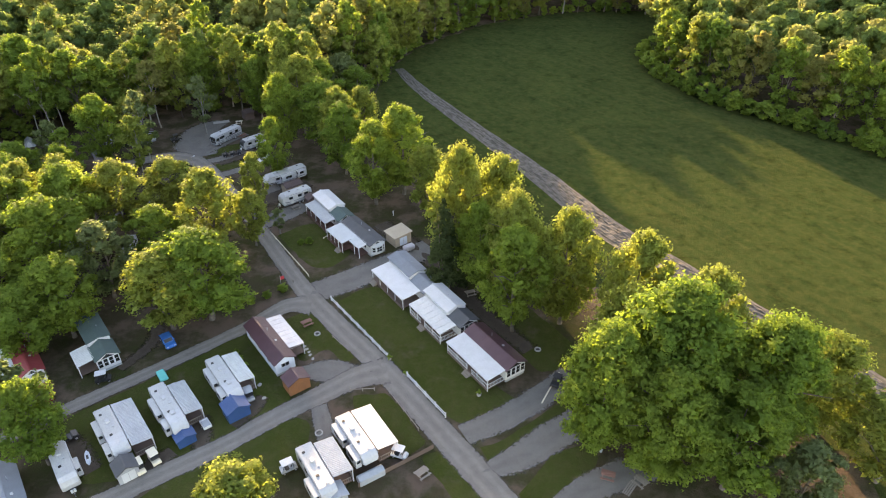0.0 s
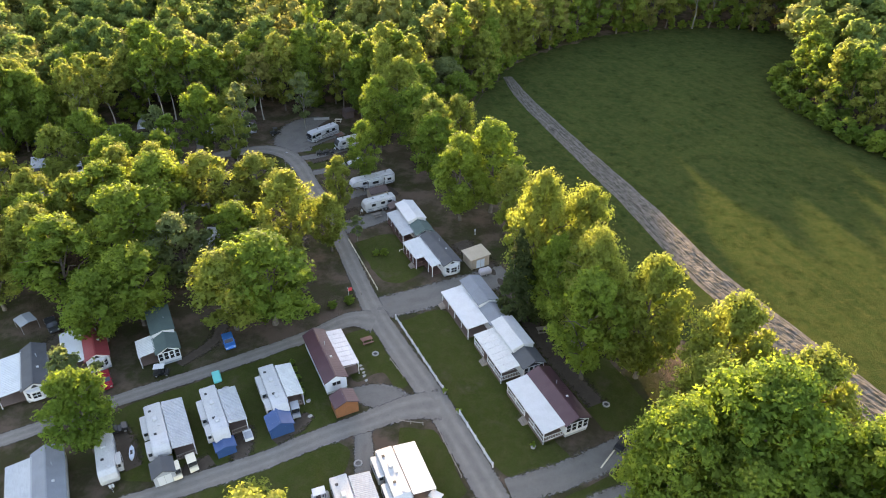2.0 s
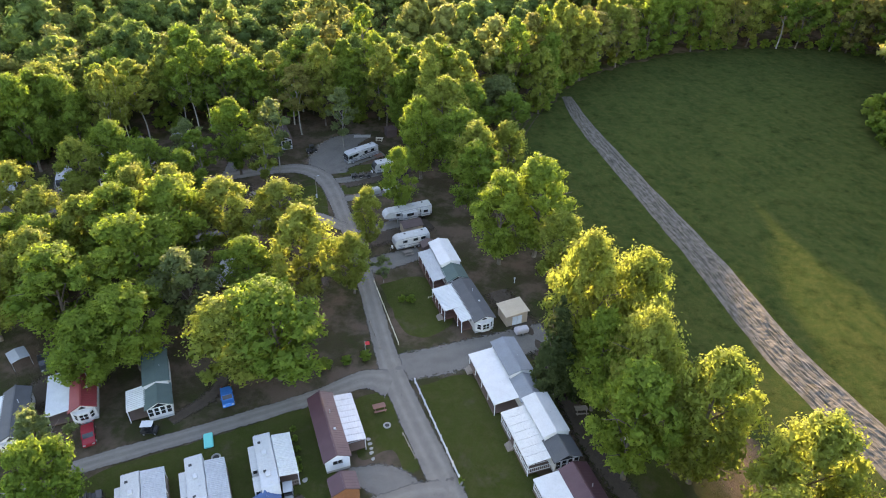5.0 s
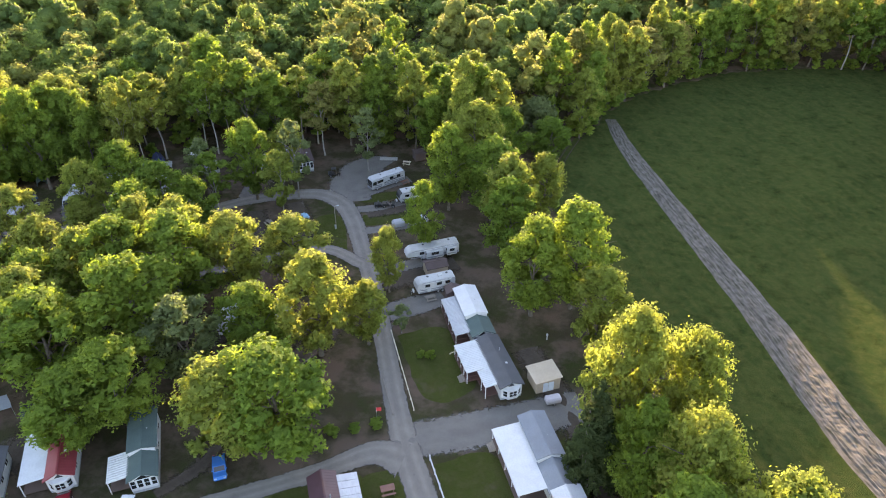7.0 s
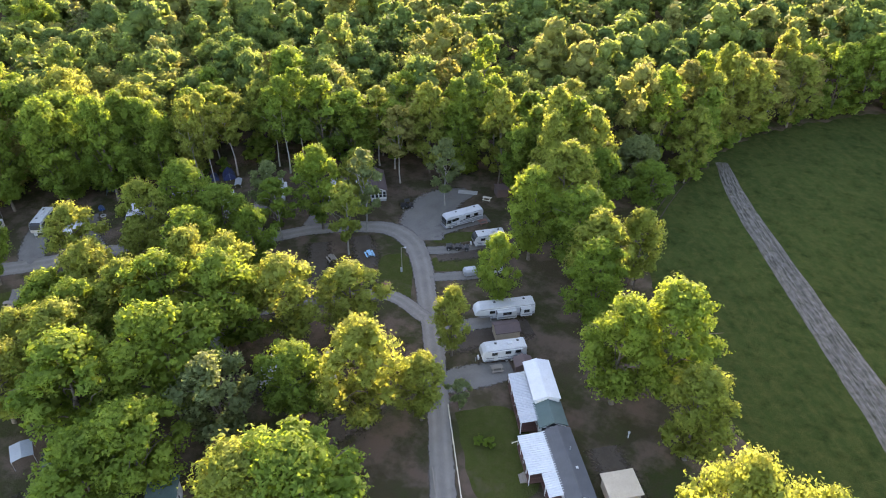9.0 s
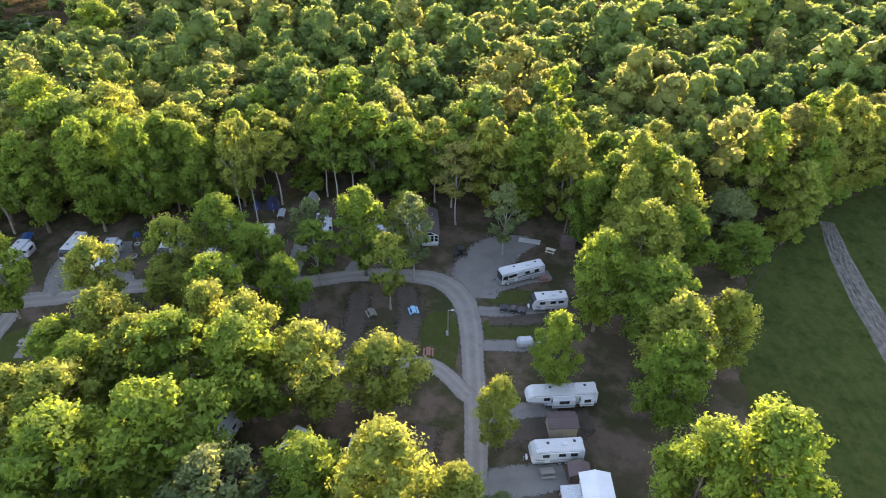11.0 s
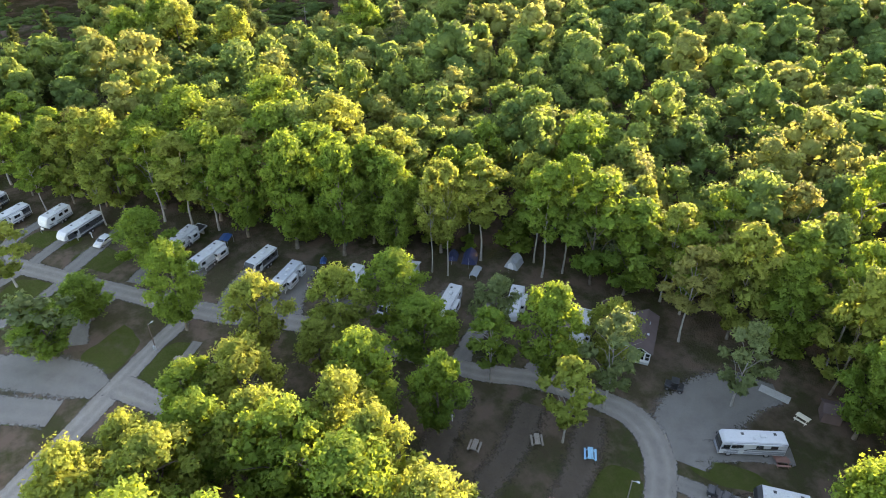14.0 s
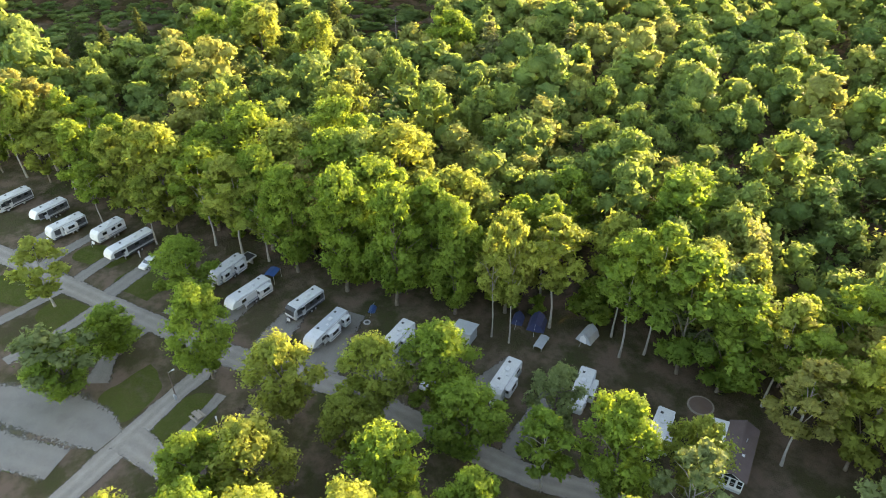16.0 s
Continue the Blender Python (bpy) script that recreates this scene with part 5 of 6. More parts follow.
        part("topper", boxes((a + 0.03, b - 0.03, y0 + 0.03, y1 - 0.03, height - 0.42, height - 0.36), round_=0.02), MEMBRANE, slide)
        part("seal", boxes((a - 0.05, b + 0.05, min(s * (w + 0.012), s * (w + 0.05)), max(s * (w + 0.012), s * (w + 0.05)), 0.95, height - 0.37)), BLACK, slide)
        part("stripe", boxes((a + 0.1, b - 0.1, s * (w + depth) - 0.01, s * (w + depth) + 0.012, 1.25, 1.5)), decal, slide)
        window(slide, (a + b) / 2, s * (w + depth + 0.004), 2.15, 90 * s, min(1.5, (b - a) * 0.5), 0.6, 2, 1, frame_mat=BLACK, depth=0.04)
        window(slide, b + 0.004, s * (w + depth / 2), 2.2, 0, depth * 0.6, 0.55, 1, 1, frame_mat=BLACK, depth=0.04)
    if kind == "coach":
        part("windscreen", prism(bmesh.new(), [(h - 0.08, height - 0.42), (h + 0.015, 1.55), (h + 0.03, 1.55), (h - 0.06, height - 0.42)], -w + 0.15, w - 0.15, "y"), GLASS, rv)
        part("front_mask", boxes((h - 0.02, h + 0.03, -w + 0.12, w - 0.12, 0.9, 1.5), round_=0.02), DARKDECAL, rv, "black mask under the windscreen")
        part("bumper", boxes((h - 0.05, h + 0.15, -w + 0.1, w - 0.1, 0.35, 0.7), round_=0.05), GREYDECAL, rv)
        for s in (-1, 1):
            part("headlight", boxes((h, h + 0.04, s * (w - 0.3) - 0.16, s * (w - 0.3) + 0.16, 0.8, 0.98)), STEEL, rv)
            window(rv, h - 0.72, s * (w + 0.006), 1.95, 90 * s, 0.95, 0.8, 1, 1, name="cab_window", frame_mat=BLACK, depth=0.04)
            window(rv, h - 1.85, s * (w + 0.006), 2.05, 90 * s, 1.0, 0.62, 1, 1, frame_mat=BLACK, depth=0.04)
            part("swoosh", prism(bmesh.new(), [(-h + 0.2, 1.75), (-h + 1.9, 1.62), (0.4, 1.5), (h - 2.2, 1.05), (h - 2.6, 1.34), (0.2, 1.72), (-h + 1.8, 1.92)], s * (w + 0.013), s * (w + 0.02), "y"), DARKDECAL, rv, "black swoosh rising to the rear")
            part("mirror", boxes((h - 0.15, h, s * (w + 0.2) - 0.08, s * (w + 0.2) + 0.08, 1.7, 2.1), round_=0.03), BLACK, rv)
            wheel(rv, h - 1.3, s * (w - 0.15), 0.45)
            wheel(rv, -h + 2.4, s * (w - 0.15), 0.45)
    else:
        if kind == "trailer":
            bm = rod(bmesh.new(), (h - 0.35, 0.5, 0.6), (h + 1.0, 0, 0.55), 0.05)
            part("hitch", rod(bm, (h - 0.35, -0.5, 0.6), (h + 1.0, 0, 0.55), 0.05), BLACK, rv)
            bm = rod(bmesh.new(), (h + 0.35, 0.18, 0.6), (h + 0.35, 0.18, 1.05), 0.16)
            part("gas_bottles", rod(bm, (h + 0.35, -0.18, 0.6), (h + 0.35, -0.18, 1.05), 0.16), WHITE, rv)
            part("jack", rod(bmesh.new(), (h + 0.75, 0, 0), (h + 0.75, 0, 0.9), 0.04), STEEL, rv)
        else:
            for s in (-1, 1):
                part("landing_leg", boxes((h - 2.9, h - 2.78, s * 0.9 - 0.06, s * 0.9 + 0.06, 0, 0.8)), STEEL, rv)
        for s in (-1, 1):
            wheel(rv, -h * 0.22 - 0.42, s * (w - 0.14))
            wheel(rv, -h * 0.22 + 0.42, s * (w - 0.14))
    part("chassis", boxes((-h + 0.2, h - (2.9 if kind == "fifth" else 0.5), -w + 0.3, w - 0.3, 0.35, 0.8)), BLACK, rv)
    part("ladder", boxes((-h - 0.05, -h - 0.02, -w + 0.3, -w + 0.35, 0.9, height), (-h - 0.05, -h - 0.02, -w + 0.7, -w + 0.75, 0.9, height), *[(-h - 0.05, -h - 0.02, -w + 0.3, -w + 0.75, z, z + 0.04) for z in (1.2, 1.7, 2.2, 2.7)]), STEEL, rv)
    if cover:
        part("bed_cover", boxes((-h - cover, -h + 0.05, -w + 0.1, w - 0.1, 1.4, 1.55), round_=0.03), BLACK, rv)
        part("bed_rim", boxes((-h - cover - 0.06, -h - cover, -w, w, 1.3, 1.62), (-h - cover, -h, -w, -w + 0.08, 1.3, 1.62), (-h - cover, -h, w - 0.08, w, 1.3, 1.62)), FIBRE, rv)
        part("bed_support", boxes((-h - cover * 0.7, -h - cover * 0.6, -0.8, 0.8, 0, 1.4)), STEEL, rv)
    return rv


def patio(x, y, turn, x0, x1, y0, y1, label, mat, rib=0.3, deck=True, high=2.95, low=2.55, clutter=True):
    """A lean-to roof on posts beside a camper, over a low deck."""
    cover = thing("patio_cover", x, y, turn, label, "patio roof", "patio roofs beside campers")
    sheet(cover, x0, x1, y1, y0, low, high, mat, rib, name="roof_sheet")
    posts(cover, [(x0 + 0.15 + (x1 - x0 - 0.3) * k / 3, y1 - 0.12) for k in range(4)], 0, low, WHITE)
    if deck:
        part("deck", boxes((x0 + 0.1, x1 - 0.1, y0 + 0.1, y1, 0.22, 0.34)), DECKING, cover)
        part("deck_skirt", boxes((x0 + 0.15, x1 - 0.15, y1 - 0.06, y1, 0.0, 0.22)), DECKING, cover)
        railing(cover, (x0 + 0.15, y1 - 0.1), (x1 - 0.2, y1 - 0.1), 0.34, TIMBER, 0.85)
        railing(cover, (x1 - 0.15, y0 + 0.2), (x1 - 0.15, y1 - 0.2), 0.34, TIMBER, 0.85)
    return cover


camper(-47.8, 65.3, -51.2, 9.5, "fifth", "white fifth-wheel camper with slide-outs beside a ribbed patio roof", slides=((-3.2, 0.2, -1, 0.85), (1.9, 4.2, -1, 0.8)), units=1)
patio(-47.8, 65.3, -51.2, -4.4, 5.2, 1.3, 4.2, "ribbed grey metal patio roof on white posts", RIBBED)
camper(-41.2, 69.7, -51.4, 10.4, "fifth", "white fifth-wheel camper with a blue skirt under its nose", slides=((-3.2, 0.9, -1, 0.9), (2.0, 4.2, -1, 0.8)))
patio(-41.2, 69.7, -51.4, -3.7, 3.6, 1.3, 3.9, "pale ribbed patio roof beside a white camper", RIBBED)
camper(-34.5, 75.7, -53.0, 10.0, "fifth", "white fifth-wheel camper with two slide-outs and dark roof hatches", slides=((-3.6, 0.6, -1, 0.9), (1.6, 4.0, -1, 0.9)))
patio(-34.5, 75.7, -53.0, -4.2, 3.0, 1.3, 3.8, "pale ribbed metal patio roof on posts", DULL)
camper(-12.7, 63.9, -57.0, 9.0, "fifth", "white fifth-wheel camper with a stained roof and slide-outs", slides=((-3.9, -0.3, -1, 0.9), (0.8, 3.9, -1, 0.9)), units=1)
patio(-12.7, 63.9, -57.0, -4.2, 4.1, 1.3, 4.5, "smooth white patio roof over a deck", AWNING, rib=0.0)
camper(-17.5, 58.4, -57.6, 9.0, "trailer", "white travel trailer with a large side slide-out", slides=((0.6, 4.1, -1, 0.9),), units=1)
patio(-17.5, 58.4, -57.6, -3.8, 2.8, 1.3, 4.2, "ribbed grey patio roof beside a white trailer", RIBBED)
camper(-52.4, 59.8, -52.0, 8.0, "trailer", "older white travel trailer under a leafy tree", slides=((0.4, 2.6, 1, 0.7),), units=1)
camper(-34.0, 133.6, 219.5, 7.4, "trailer", "white travel trailer with small windows on bare earth", units=1)
camper(-38.2, 143.2, 219.2, 10.6, "fifth", "long white fifth-wheel with grey swooshes and slide-outs", slides=((-1.8, 1.6, 1, 0.8), (-4.6, -2.6, 1, 0.7)))
camper(-58.4, 166.6, 235.5, 8.8, "coach", "white motorhome with grey and black swooshes and dark windscreen", width=2.3, height=2.95, units=1, roof=FIBRE)
camper(-50.2, 162.0, 222.0, 6.4, "trailer", "short white camper with a dark front under trees", units=1, cap=BLACK)
camper(-134.3, 122.9, -58.0, 7.2, "trailer", "white travel trailer with a black and white front", band=True, cap=BLACK, units=1)
camper(-140.4, 114.3, -57.0, 8.8, "fifth", "white fifth-wheel with a slide-out near its rear", slides=((-3.8, -1.0, 1, 0.9),), units=1)
camper(-149.2, 111.9, -53.0, 7.4, "trailer", "toy-hauler camper with a fold-down rear deck", slides=((-2.8, -0.6, 1, 0.8), (0.6, 2.6, 1, 0.5)), cover=2.4, units=1)
camper(-126.3, 124.7, -52.0, 9.2, "fifth", "silver-roofed fifth-wheel with an open slide-out", slides=((-1.4, 1.4, 1, 0.8), (-4.2, -2.6, 1, 0.7)), roof=GREYBOX, units=1)
camper(-119.8, 134.5, -52.5, 8.0, "trailer", "white travel trailer with two dark roof vents", slides=((-2.8, 0.6, 1, 0.7),), units=1, cap=BLACK)
camper(-105.4, 146.7, -51.5, 7.8, "trailer", "white trailer partly hidden by leafy branches", slides=((-0.6, 2.4, 1, 0.8),), units=1)
camper(-99.0, 156.0, -46.5, 8.4, "fifth", "white fifth-wheel parked under silvery trees", slides=((-2.6, 0.8, 1, 0.8),), units=1)
camper(-88.6, 162.0, -52.0, 7.6, "trailer", "white trailer behind slender trees", slides=((0.2, 2.8, 1, 0.8),), units=1)
camper(-164.2, 95.4, -55.0, 9.8, "fifth", "long white camper with a dark striped side", band=True, units=1)
camper(-171.6, 91.4, -52.0, 6.6, "trailer", "small grey camper on a gravel pad", wall=SIDING, units=1)
camper(-176.3, 83.6, -56.0, 7.6, "trailer", "white and black camper half hidden by a young tree", band=True, slides=((-1.5, 1.2, 1, 0.7),), units=1)
camper(-184.2, 80.0, -53.0, 7.4, "fifth", "white fifth-wheel with a dark side at the row's end", band=True, units=1)
camper(-192.4, 72.6, -53.0, 7.2, "coach", "white motorhome with a dark windscreen at the row's end", band=True, units=1)
camper(-63.8, 112.6, -80.0, 6.6, "trailer", "old white trailer between leafy trees", units=1, roof=DULL)
camper(-55.5, 116.5, -62.0, 6.4, "trailer", "small white trailer under the trees", units=1)
camper(-74.6, 111.6, -70.0, 6.4, "trailer", "pale camper hidden in the shade of trees", units=1)


# ---- sheds, canopies and tents ----
def shed(x, y, turn, lx, ly, wall_h, ridge, wall, roof, label, seams=0.0, doors=True, flat=False, name="shed", door_mat=None):
    """A shed with boarded walls, a pitched or lean-to roof and a double door on its +x side."""
    s = thing(name, x, y, turn, label, "shed", "sheds of the campground")
    if flat:
        part("wall", prism(bmesh.new(), [(-ly / 2, 0), (ly / 2, 0), (ly / 2, ridge), (-ly / 2, wall_h)], -lx / 2, lx / 2), wall, s)
        sheet(s, -lx / 2 - 0.25, lx / 2 + 0.25, -ly / 2 - 0.25, ly / 2 + 0.25, wall_h, ridge, roof, 0.0, name="roof")
    else:
        gable_walls(s, -lx / 2, lx / 2, ly, 0, wall_h, ridge - 0.04, wall)
        gable(s, -lx / 2, lx / 2, ly, wall_h, ridge, roof, 0.18, seams)
    n = int(ly / 0.5)
    for k in range(1, n):
        c = -ly / 2 + ly * k / n
        part("batten", boxes((lx / 2, lx / 2 + 0.02, c - 0.025, c + 0.025, 0.05, wall_h - 0.05)), wall, s)
    if doors:
        for c in (-0.46, 0.46):
            part("door", boxes((lx / 2 + 0.02, lx / 2 + 0.06, c - 0.43, c + 0.43, 0.08, min(1.9, wall_h - 0.1)), round_=0.01), door_mat or wall, s)
    return s


shed(-23.5, 76.0, -53.5, 2.6, 3.5, 2.1, 2.9, CEDAR, BURGUNDY, "orange-stained wooden shed with a burgundy metal roof", 0.45)
shed(-31.6, 70.5, -53.0, 2.8, 3.4, 1.9, 2.7, BLUE, BLUE, "blue shed with a two-tone pitched roof", doors=False)
shed(-37.6, 65.2, -51.4, 1.7, 2.6, 1.5, 1.9, BLUE, BLUE, "blue tarpaulin enclosure under a camper's nose", doors=False, name="enclosure")
shed(-43.9, 59.6, -51.2, 2.6, 2.8, 1.9, 2.7, GREYBOX, DARKROOF, "grey shed with double doors and a dark roof", door_mat=SIDING)
shed(-9.7, 117.4, -53.0, 3.6, 3.9, 2.3, 2.6, TAN, TANROOF, "brown wooden shed with a flat tan roof", flat=True, door_mat=BLUEWHITE)
shed(-35.7, 138.7, 39.0, 4.0, 2.8, 2.0, 2.6, TAN, BROWNROOF, "brown-roofed wooden shed between two campers", doors=False)
shed(11.2, 97.0, -55.0, 2.4, 2.6, 2.0, 2.6, TIMBER, BROWNROOF, "small timber shed with white doors under trees", door_mat=WHITE)
shed(-117.8, 145.6, -52.0, 2.6, 3.2, 2.1, 2.5, GREYBOX, GREYBOX, "grey storage shed behind the sites", flat=True, doors=False)
shed(-14.6, 55.6, -57.0, 2.4, 2.4, 1.5, 1.9, GREYBOX, GREYBOX, "low grey storage hut beside a camper", doors=False)
shed(-29.9, 132.3, -55.4, 2.0, 2.6, 2.1, 2.7, BROWNROOF, BROWNROOF, "small red-brown hut at the end of a home", doors=False)
shed(-56.2, 181.5, 40.0, 2.6, 2.6, 2.0, 2.6, BROWNROOF, BROWNROOF, "dark brown shed at the rim of the woods", doors=False)
shed(-264, 86, -20.0, 9.0, 6.0, 3.0, 4.4, SIDING, GREYBOX, "grey house roof showing in a clearing", doors=False, name="house")


def tent(x, y, turn, lx, ly, high, mat, label, door=WHITE):
    """A ridge tent with sagging sides, a door flap and pegged guys."""
    t = thing("tent", x, y, turn, label, "tent", "tents at the rim of the woods")
    part("canvas", prism(bmesh.new(), [(-ly / 2, 0), (ly / 2, 0), (ly * 0.32, high * 0.62), (0, high), (-ly * 0.32, high * 0.62)], -lx / 2, lx / 2, "x", 0.06, 2), mat, t)
    part("door_flap", prism(bmesh.new(), [(-ly * 0.22, 0.03), (ly * 0.22, 0.03), (ly * 0.18, high * 0.55), (0, high * 0.78), (-ly * 0.18, high * 0.55)], lx / 2 + 0.005, lx / 2 + 0.03), door, t)
    for s in (-1, 1):
        part("guy_line", rod(bmesh.new(), (s * lx / 2, 0, high * 0.95), (s * (lx / 2 + 1.2), 0, 0), 0.015), WHITE, t)


tent(-110.3, 164.3, -60, 3.2, 2.8, 2.0, GREYBOX, "grey ridge tent with a pale door flap")
tent(-116.0, 158.0, -40, 3.4, 3.0, 1.9, DARKBLUE, "dark blue tent beside the woods", DARKBLUE)
tent(-118.3, 155.6, -40, 2.4, 2.0, 1.3, DARKBLUE, "low blue tent beside the woods", DARKBLUE)
tent(-130.2, 133.6, -30, 1.7, 1.3, 0.7, BLUE, "low collapsed blue tarpaulin behind the campers", BLUE)


def canopy(x, y, turn, lx, ly, high, mat, label):
    """A sheet on four poles."""
    c = thing("canopy", x, y, turn, label, "canopy")
    part("sheet", prism(bmesh.new(), [(-ly / 2, high - 0.25), (0, high), (ly / 2, high - 0.25), (ly / 2, high - 0.2), (0, high + 0.05), (-ly / 2, high - 0.2)], -lx / 2, lx / 2), mat, c)
    for sx in (-1, 1):
        for sy in (-1, 1):
            part("pole", rod(bmesh.new(), (sx * (lx / 2 - 0.06), sy * (ly / 2 - 0.06), 0), (sx * (lx / 2 - 0.06), sy * (ly / 2 - 0.06), high - 0.24), 0.03), STEEL, c)


canopy(-145.2, 119.3, -40, 2.6, 2.0, 2.1, BLUE, "bright blue tarpaulin on poles behind a camper")
canopy(-111.6, 156.4, -52, 3.2, 1.5, 0.9, GREYBOX, "low grey cover over stacked gear")
canopy(-83.6, 83.6, -30, 3.2, 2.8, 2.0, GREYBOX, "blue-grey shelter under the trees")
canopy(-130.5, 148.5, -40, 4.5, 2.4, 2.2, GREENROOF, "green tarpaulin among the forest trunks")


tarp = thing("tarpaulin_shelter", -134.6, 139.8, -40, "low green tarpaulin shelter among forest trunks", "tarpaulin")
part("sheet", prism(bmesh.new(), [(-1.1, 0.0), (-0.9, 0.7), (0, 1.25), (0.95, 0.6), (1.1, 0.0), (1.0, 0.0), (0.85, 0.55), (0, 1.17), (-0.82, 0.62), (-1.0, 0.0)], -1.7, 1.7), GREENROOF, tarp)
part("ridge_pole", rod(bmesh.new(), (-1.8, 0, 1.2), (1.8, 0, 1.2), 0.03), TIMBER, tarp)


def brush_pile(x, y, r, high, label):
    """A heap of crossed branches and dead leaves."""
    pile = thing("brush_pile", x, y, 0, label, "brush pile")
    rr = np.random.default_rng(int(abs(x * 10)))
    verts = [(0.0, 0.0, high)]
    faces = []
    for ring, f in enumerate((0.45, 0.8, 1.0)):
        for k in range(14):
            a = k / 14 * 6.283
            q = r * f * rr.uniform(0.8, 1.15)
            verts.append((math.cos(a) * q, math.sin(a) * q * 0.75, high * (0.8, 0.4, -0.02)[ring] * rr.uniform(0.75, 1.15)))
    for k in range(14):
        faces.append((0, 1 + k, 1 + (k + 1) % 14))
        for ring in range(2):
            i, j = 1 + ring * 14 + k, 1 + ring * 14 + (k + 1) % 14
            faces.append((i, i + 14, j + 14, j))
    new("heap", mesh_object("heap", verts, faces, DECKING, True)).parent = pile
    for k in range(12):
        a, b = rr.uniform(0, 6.283), rr.uniform(0.5, 1.05)
        p = (math.cos(a) * r * b, math.sin(a) * r * b * 0.8, rr.uniform(0.05, high))
        part("branch", rod(bmesh.new(), p, (p[0] + rr.uniform(-0.8, 0.8), p[1] + rr.uniform(-0.8, 0.8), p[2] + rr.uniform(-0.05, 0.35)), 0.03), BARK, pile)


brush_pile(-124.6, 128.8, 1.2, 0.5, "dark brown heap of brush on a gravel site")


# ---- vehicles and loose things ----
def golf_cart(x, y, turn, label, roof=None, body=None):
    cart = thing("golf_cart", x, y, turn, label, "golf cart", "golf carts by the campers")
    part("body", prism(bmesh.new(), [(-1.15, 0.35), (-1.15, 0.85), (-0.5, 0.9), (-0.45, 0.45), (0.55, 0.42), (0.75, 0.85), (1.15, 0.7), (1.2, 0.35)], -0.58, 0.58, "y", 0.05), body or BEIGE, cart)
    part("seat", boxes((-0.5, 0.05, -0.52, 0.52, 0.72, 0.86), (-0.58, -0.45, -0.52, 0.52, 0.86, 1.3), round_=0.04), BLACK, cart)
    part("canopy", boxes((-0.95, 0.75, -0.62, 0.62, 1.82, 1.9), round_=0.04), roof or BEIGE, cart)
    for sx in (-0.8, 0.62):
        for sy in (-0.52, 0.52):
            part("strut", rod(bmesh.new(), (sx, sy, 0.8), (sx, sy, 1.83), 0.025), BLACK, cart)
    part("windscreen", boxes((0.64, 0.66, -0.5, 0.5, 0.95, 1.8)), GLASS, cart)
    part("steering_wheel", rod(bmesh.new(), (0.35, -0.25, 1.0), (0.4, -0.25, 0.97), 0.17, sides=14), BLACK, cart)
    for sx in (-0.75, 0.85):
        for sy in (-0.5, 0.5):
            wheel(cart, sx, sy, 0.23, 0.18)


golf_cart(-42.4, 60.2, -50, "cream golf cart parked on gravel")
golf_cart(-40.9, 61.8, -48, "cream golf cart beside another cart")
golf_cart(-6.6, 62.4, -20, "white golf cart beside a dark wall", WHITE, WHITE)
golf_cart(-54.6, 77.4, 20, "dark golf cart with a white canopy", WHITE, BLACK)
golf_cart(-21.8, 60.2, 30, "white golf cart beside a trailer", WHITE, GREYBOX)
golf_cart(-30.4, 73.6, -60, "grey golf cart under a patio roof", GREYBOX, GREYBOX)


def car(x, y, turn, mat, label, length=4.4, van=False, name="car"):
    """A parked car: body, cabin with glass, four wheels, lights and bumpers."""
    c = thing(name, x, y, turn, label, name.replace("_", " "), "parked cars")
    h = length / 2
    if van:
        prof = [(-h, 0.35), (-h, 1.75), (-h + 0.2, 1.95), (h * 0.35, 1.95), (h * 0.62, 1.2), (h - 0.1, 1.05), (h, 0.8), (h, 0.35)]
        cab = [(-h + 0.1, 1.3), (-h + 0.14, 1.72), (h * 0.36, 1.8), (h * 0.56, 1.25)]
    else:
        prof = [(-h, 0.35), (-h, 0.85), (-h + 0.25, 1.0), (-h * 0.62, 1.38), (-h * 0.1, 1.46), (h * 0.22, 1.4), (h * 0.5, 0.98), (h - 0.15, 0.86), (h, 0.65), (h, 0.35)]
        cab = [(-h * 0.72, 1.04), (-h * 0.58, 1.34), (-h * 0.1, 1.4), (h * 0.2, 1.35), (h * 0.44, 1.02)]
    part("body", prism(bmesh.new(), prof, -0.86, 0.86, "y", 0.09, 2), mat, c)
    for s in (-1, 1):
        part("side_window", prism(bmesh.new(), cab, s * 0.862, s * 0.87, "y"), GLASS, c)
        part("headlight", boxes((h - 0.12, h + 0.01, s * 0.6 - 0.16, s * 0.6 + 0.16, 0.66, 0.8), round_=0.02), STEEL, c)
        part("tail_light", boxes((-h - 0.01, -h + 0.05, s * 0.66 - 0.12, s * 0.66 + 0.12, 0.72, 0.9), round_=0.02), FLAGRED, c)
        part("mirror", boxes((h * 0.35, h * 0.35 + 0.15, s * 0.95 - 0.07, s * 0.95 + 0.07, 1.02, 1.15), round_=0.02), mat, c)
    a, b = (prof[3], prof[4]) if van else (prof[5], prof[6])
    part("windscreen", prism(bmesh.new(), [(a[0] + 0.03, a[1] - 0.02), (b[0] - 0.03, b[1] + 0.03), (b[0] - 0.02, b[1] + 0.05), (a[0] + 0.05, a[1] + 0.01)], -0.7, 0.7, "y"), GLASS, c)
    if not van:
        part("rear_window", prism(bmesh.new(), [(-h * 0.9 + 0.12, 1.06), (-h * 0.64, 1.36), (-h * 0.66, 1.39), (-h * 0.92 + 0.12, 1.09)], -0.68, 0.68, "y"), GLASS, c)
    for sx in (-h * 0.6, h * 0.62):
        for sy in (-0.76, 0.76):
            wheel(c, sx, sy, 0.33, 0.22)


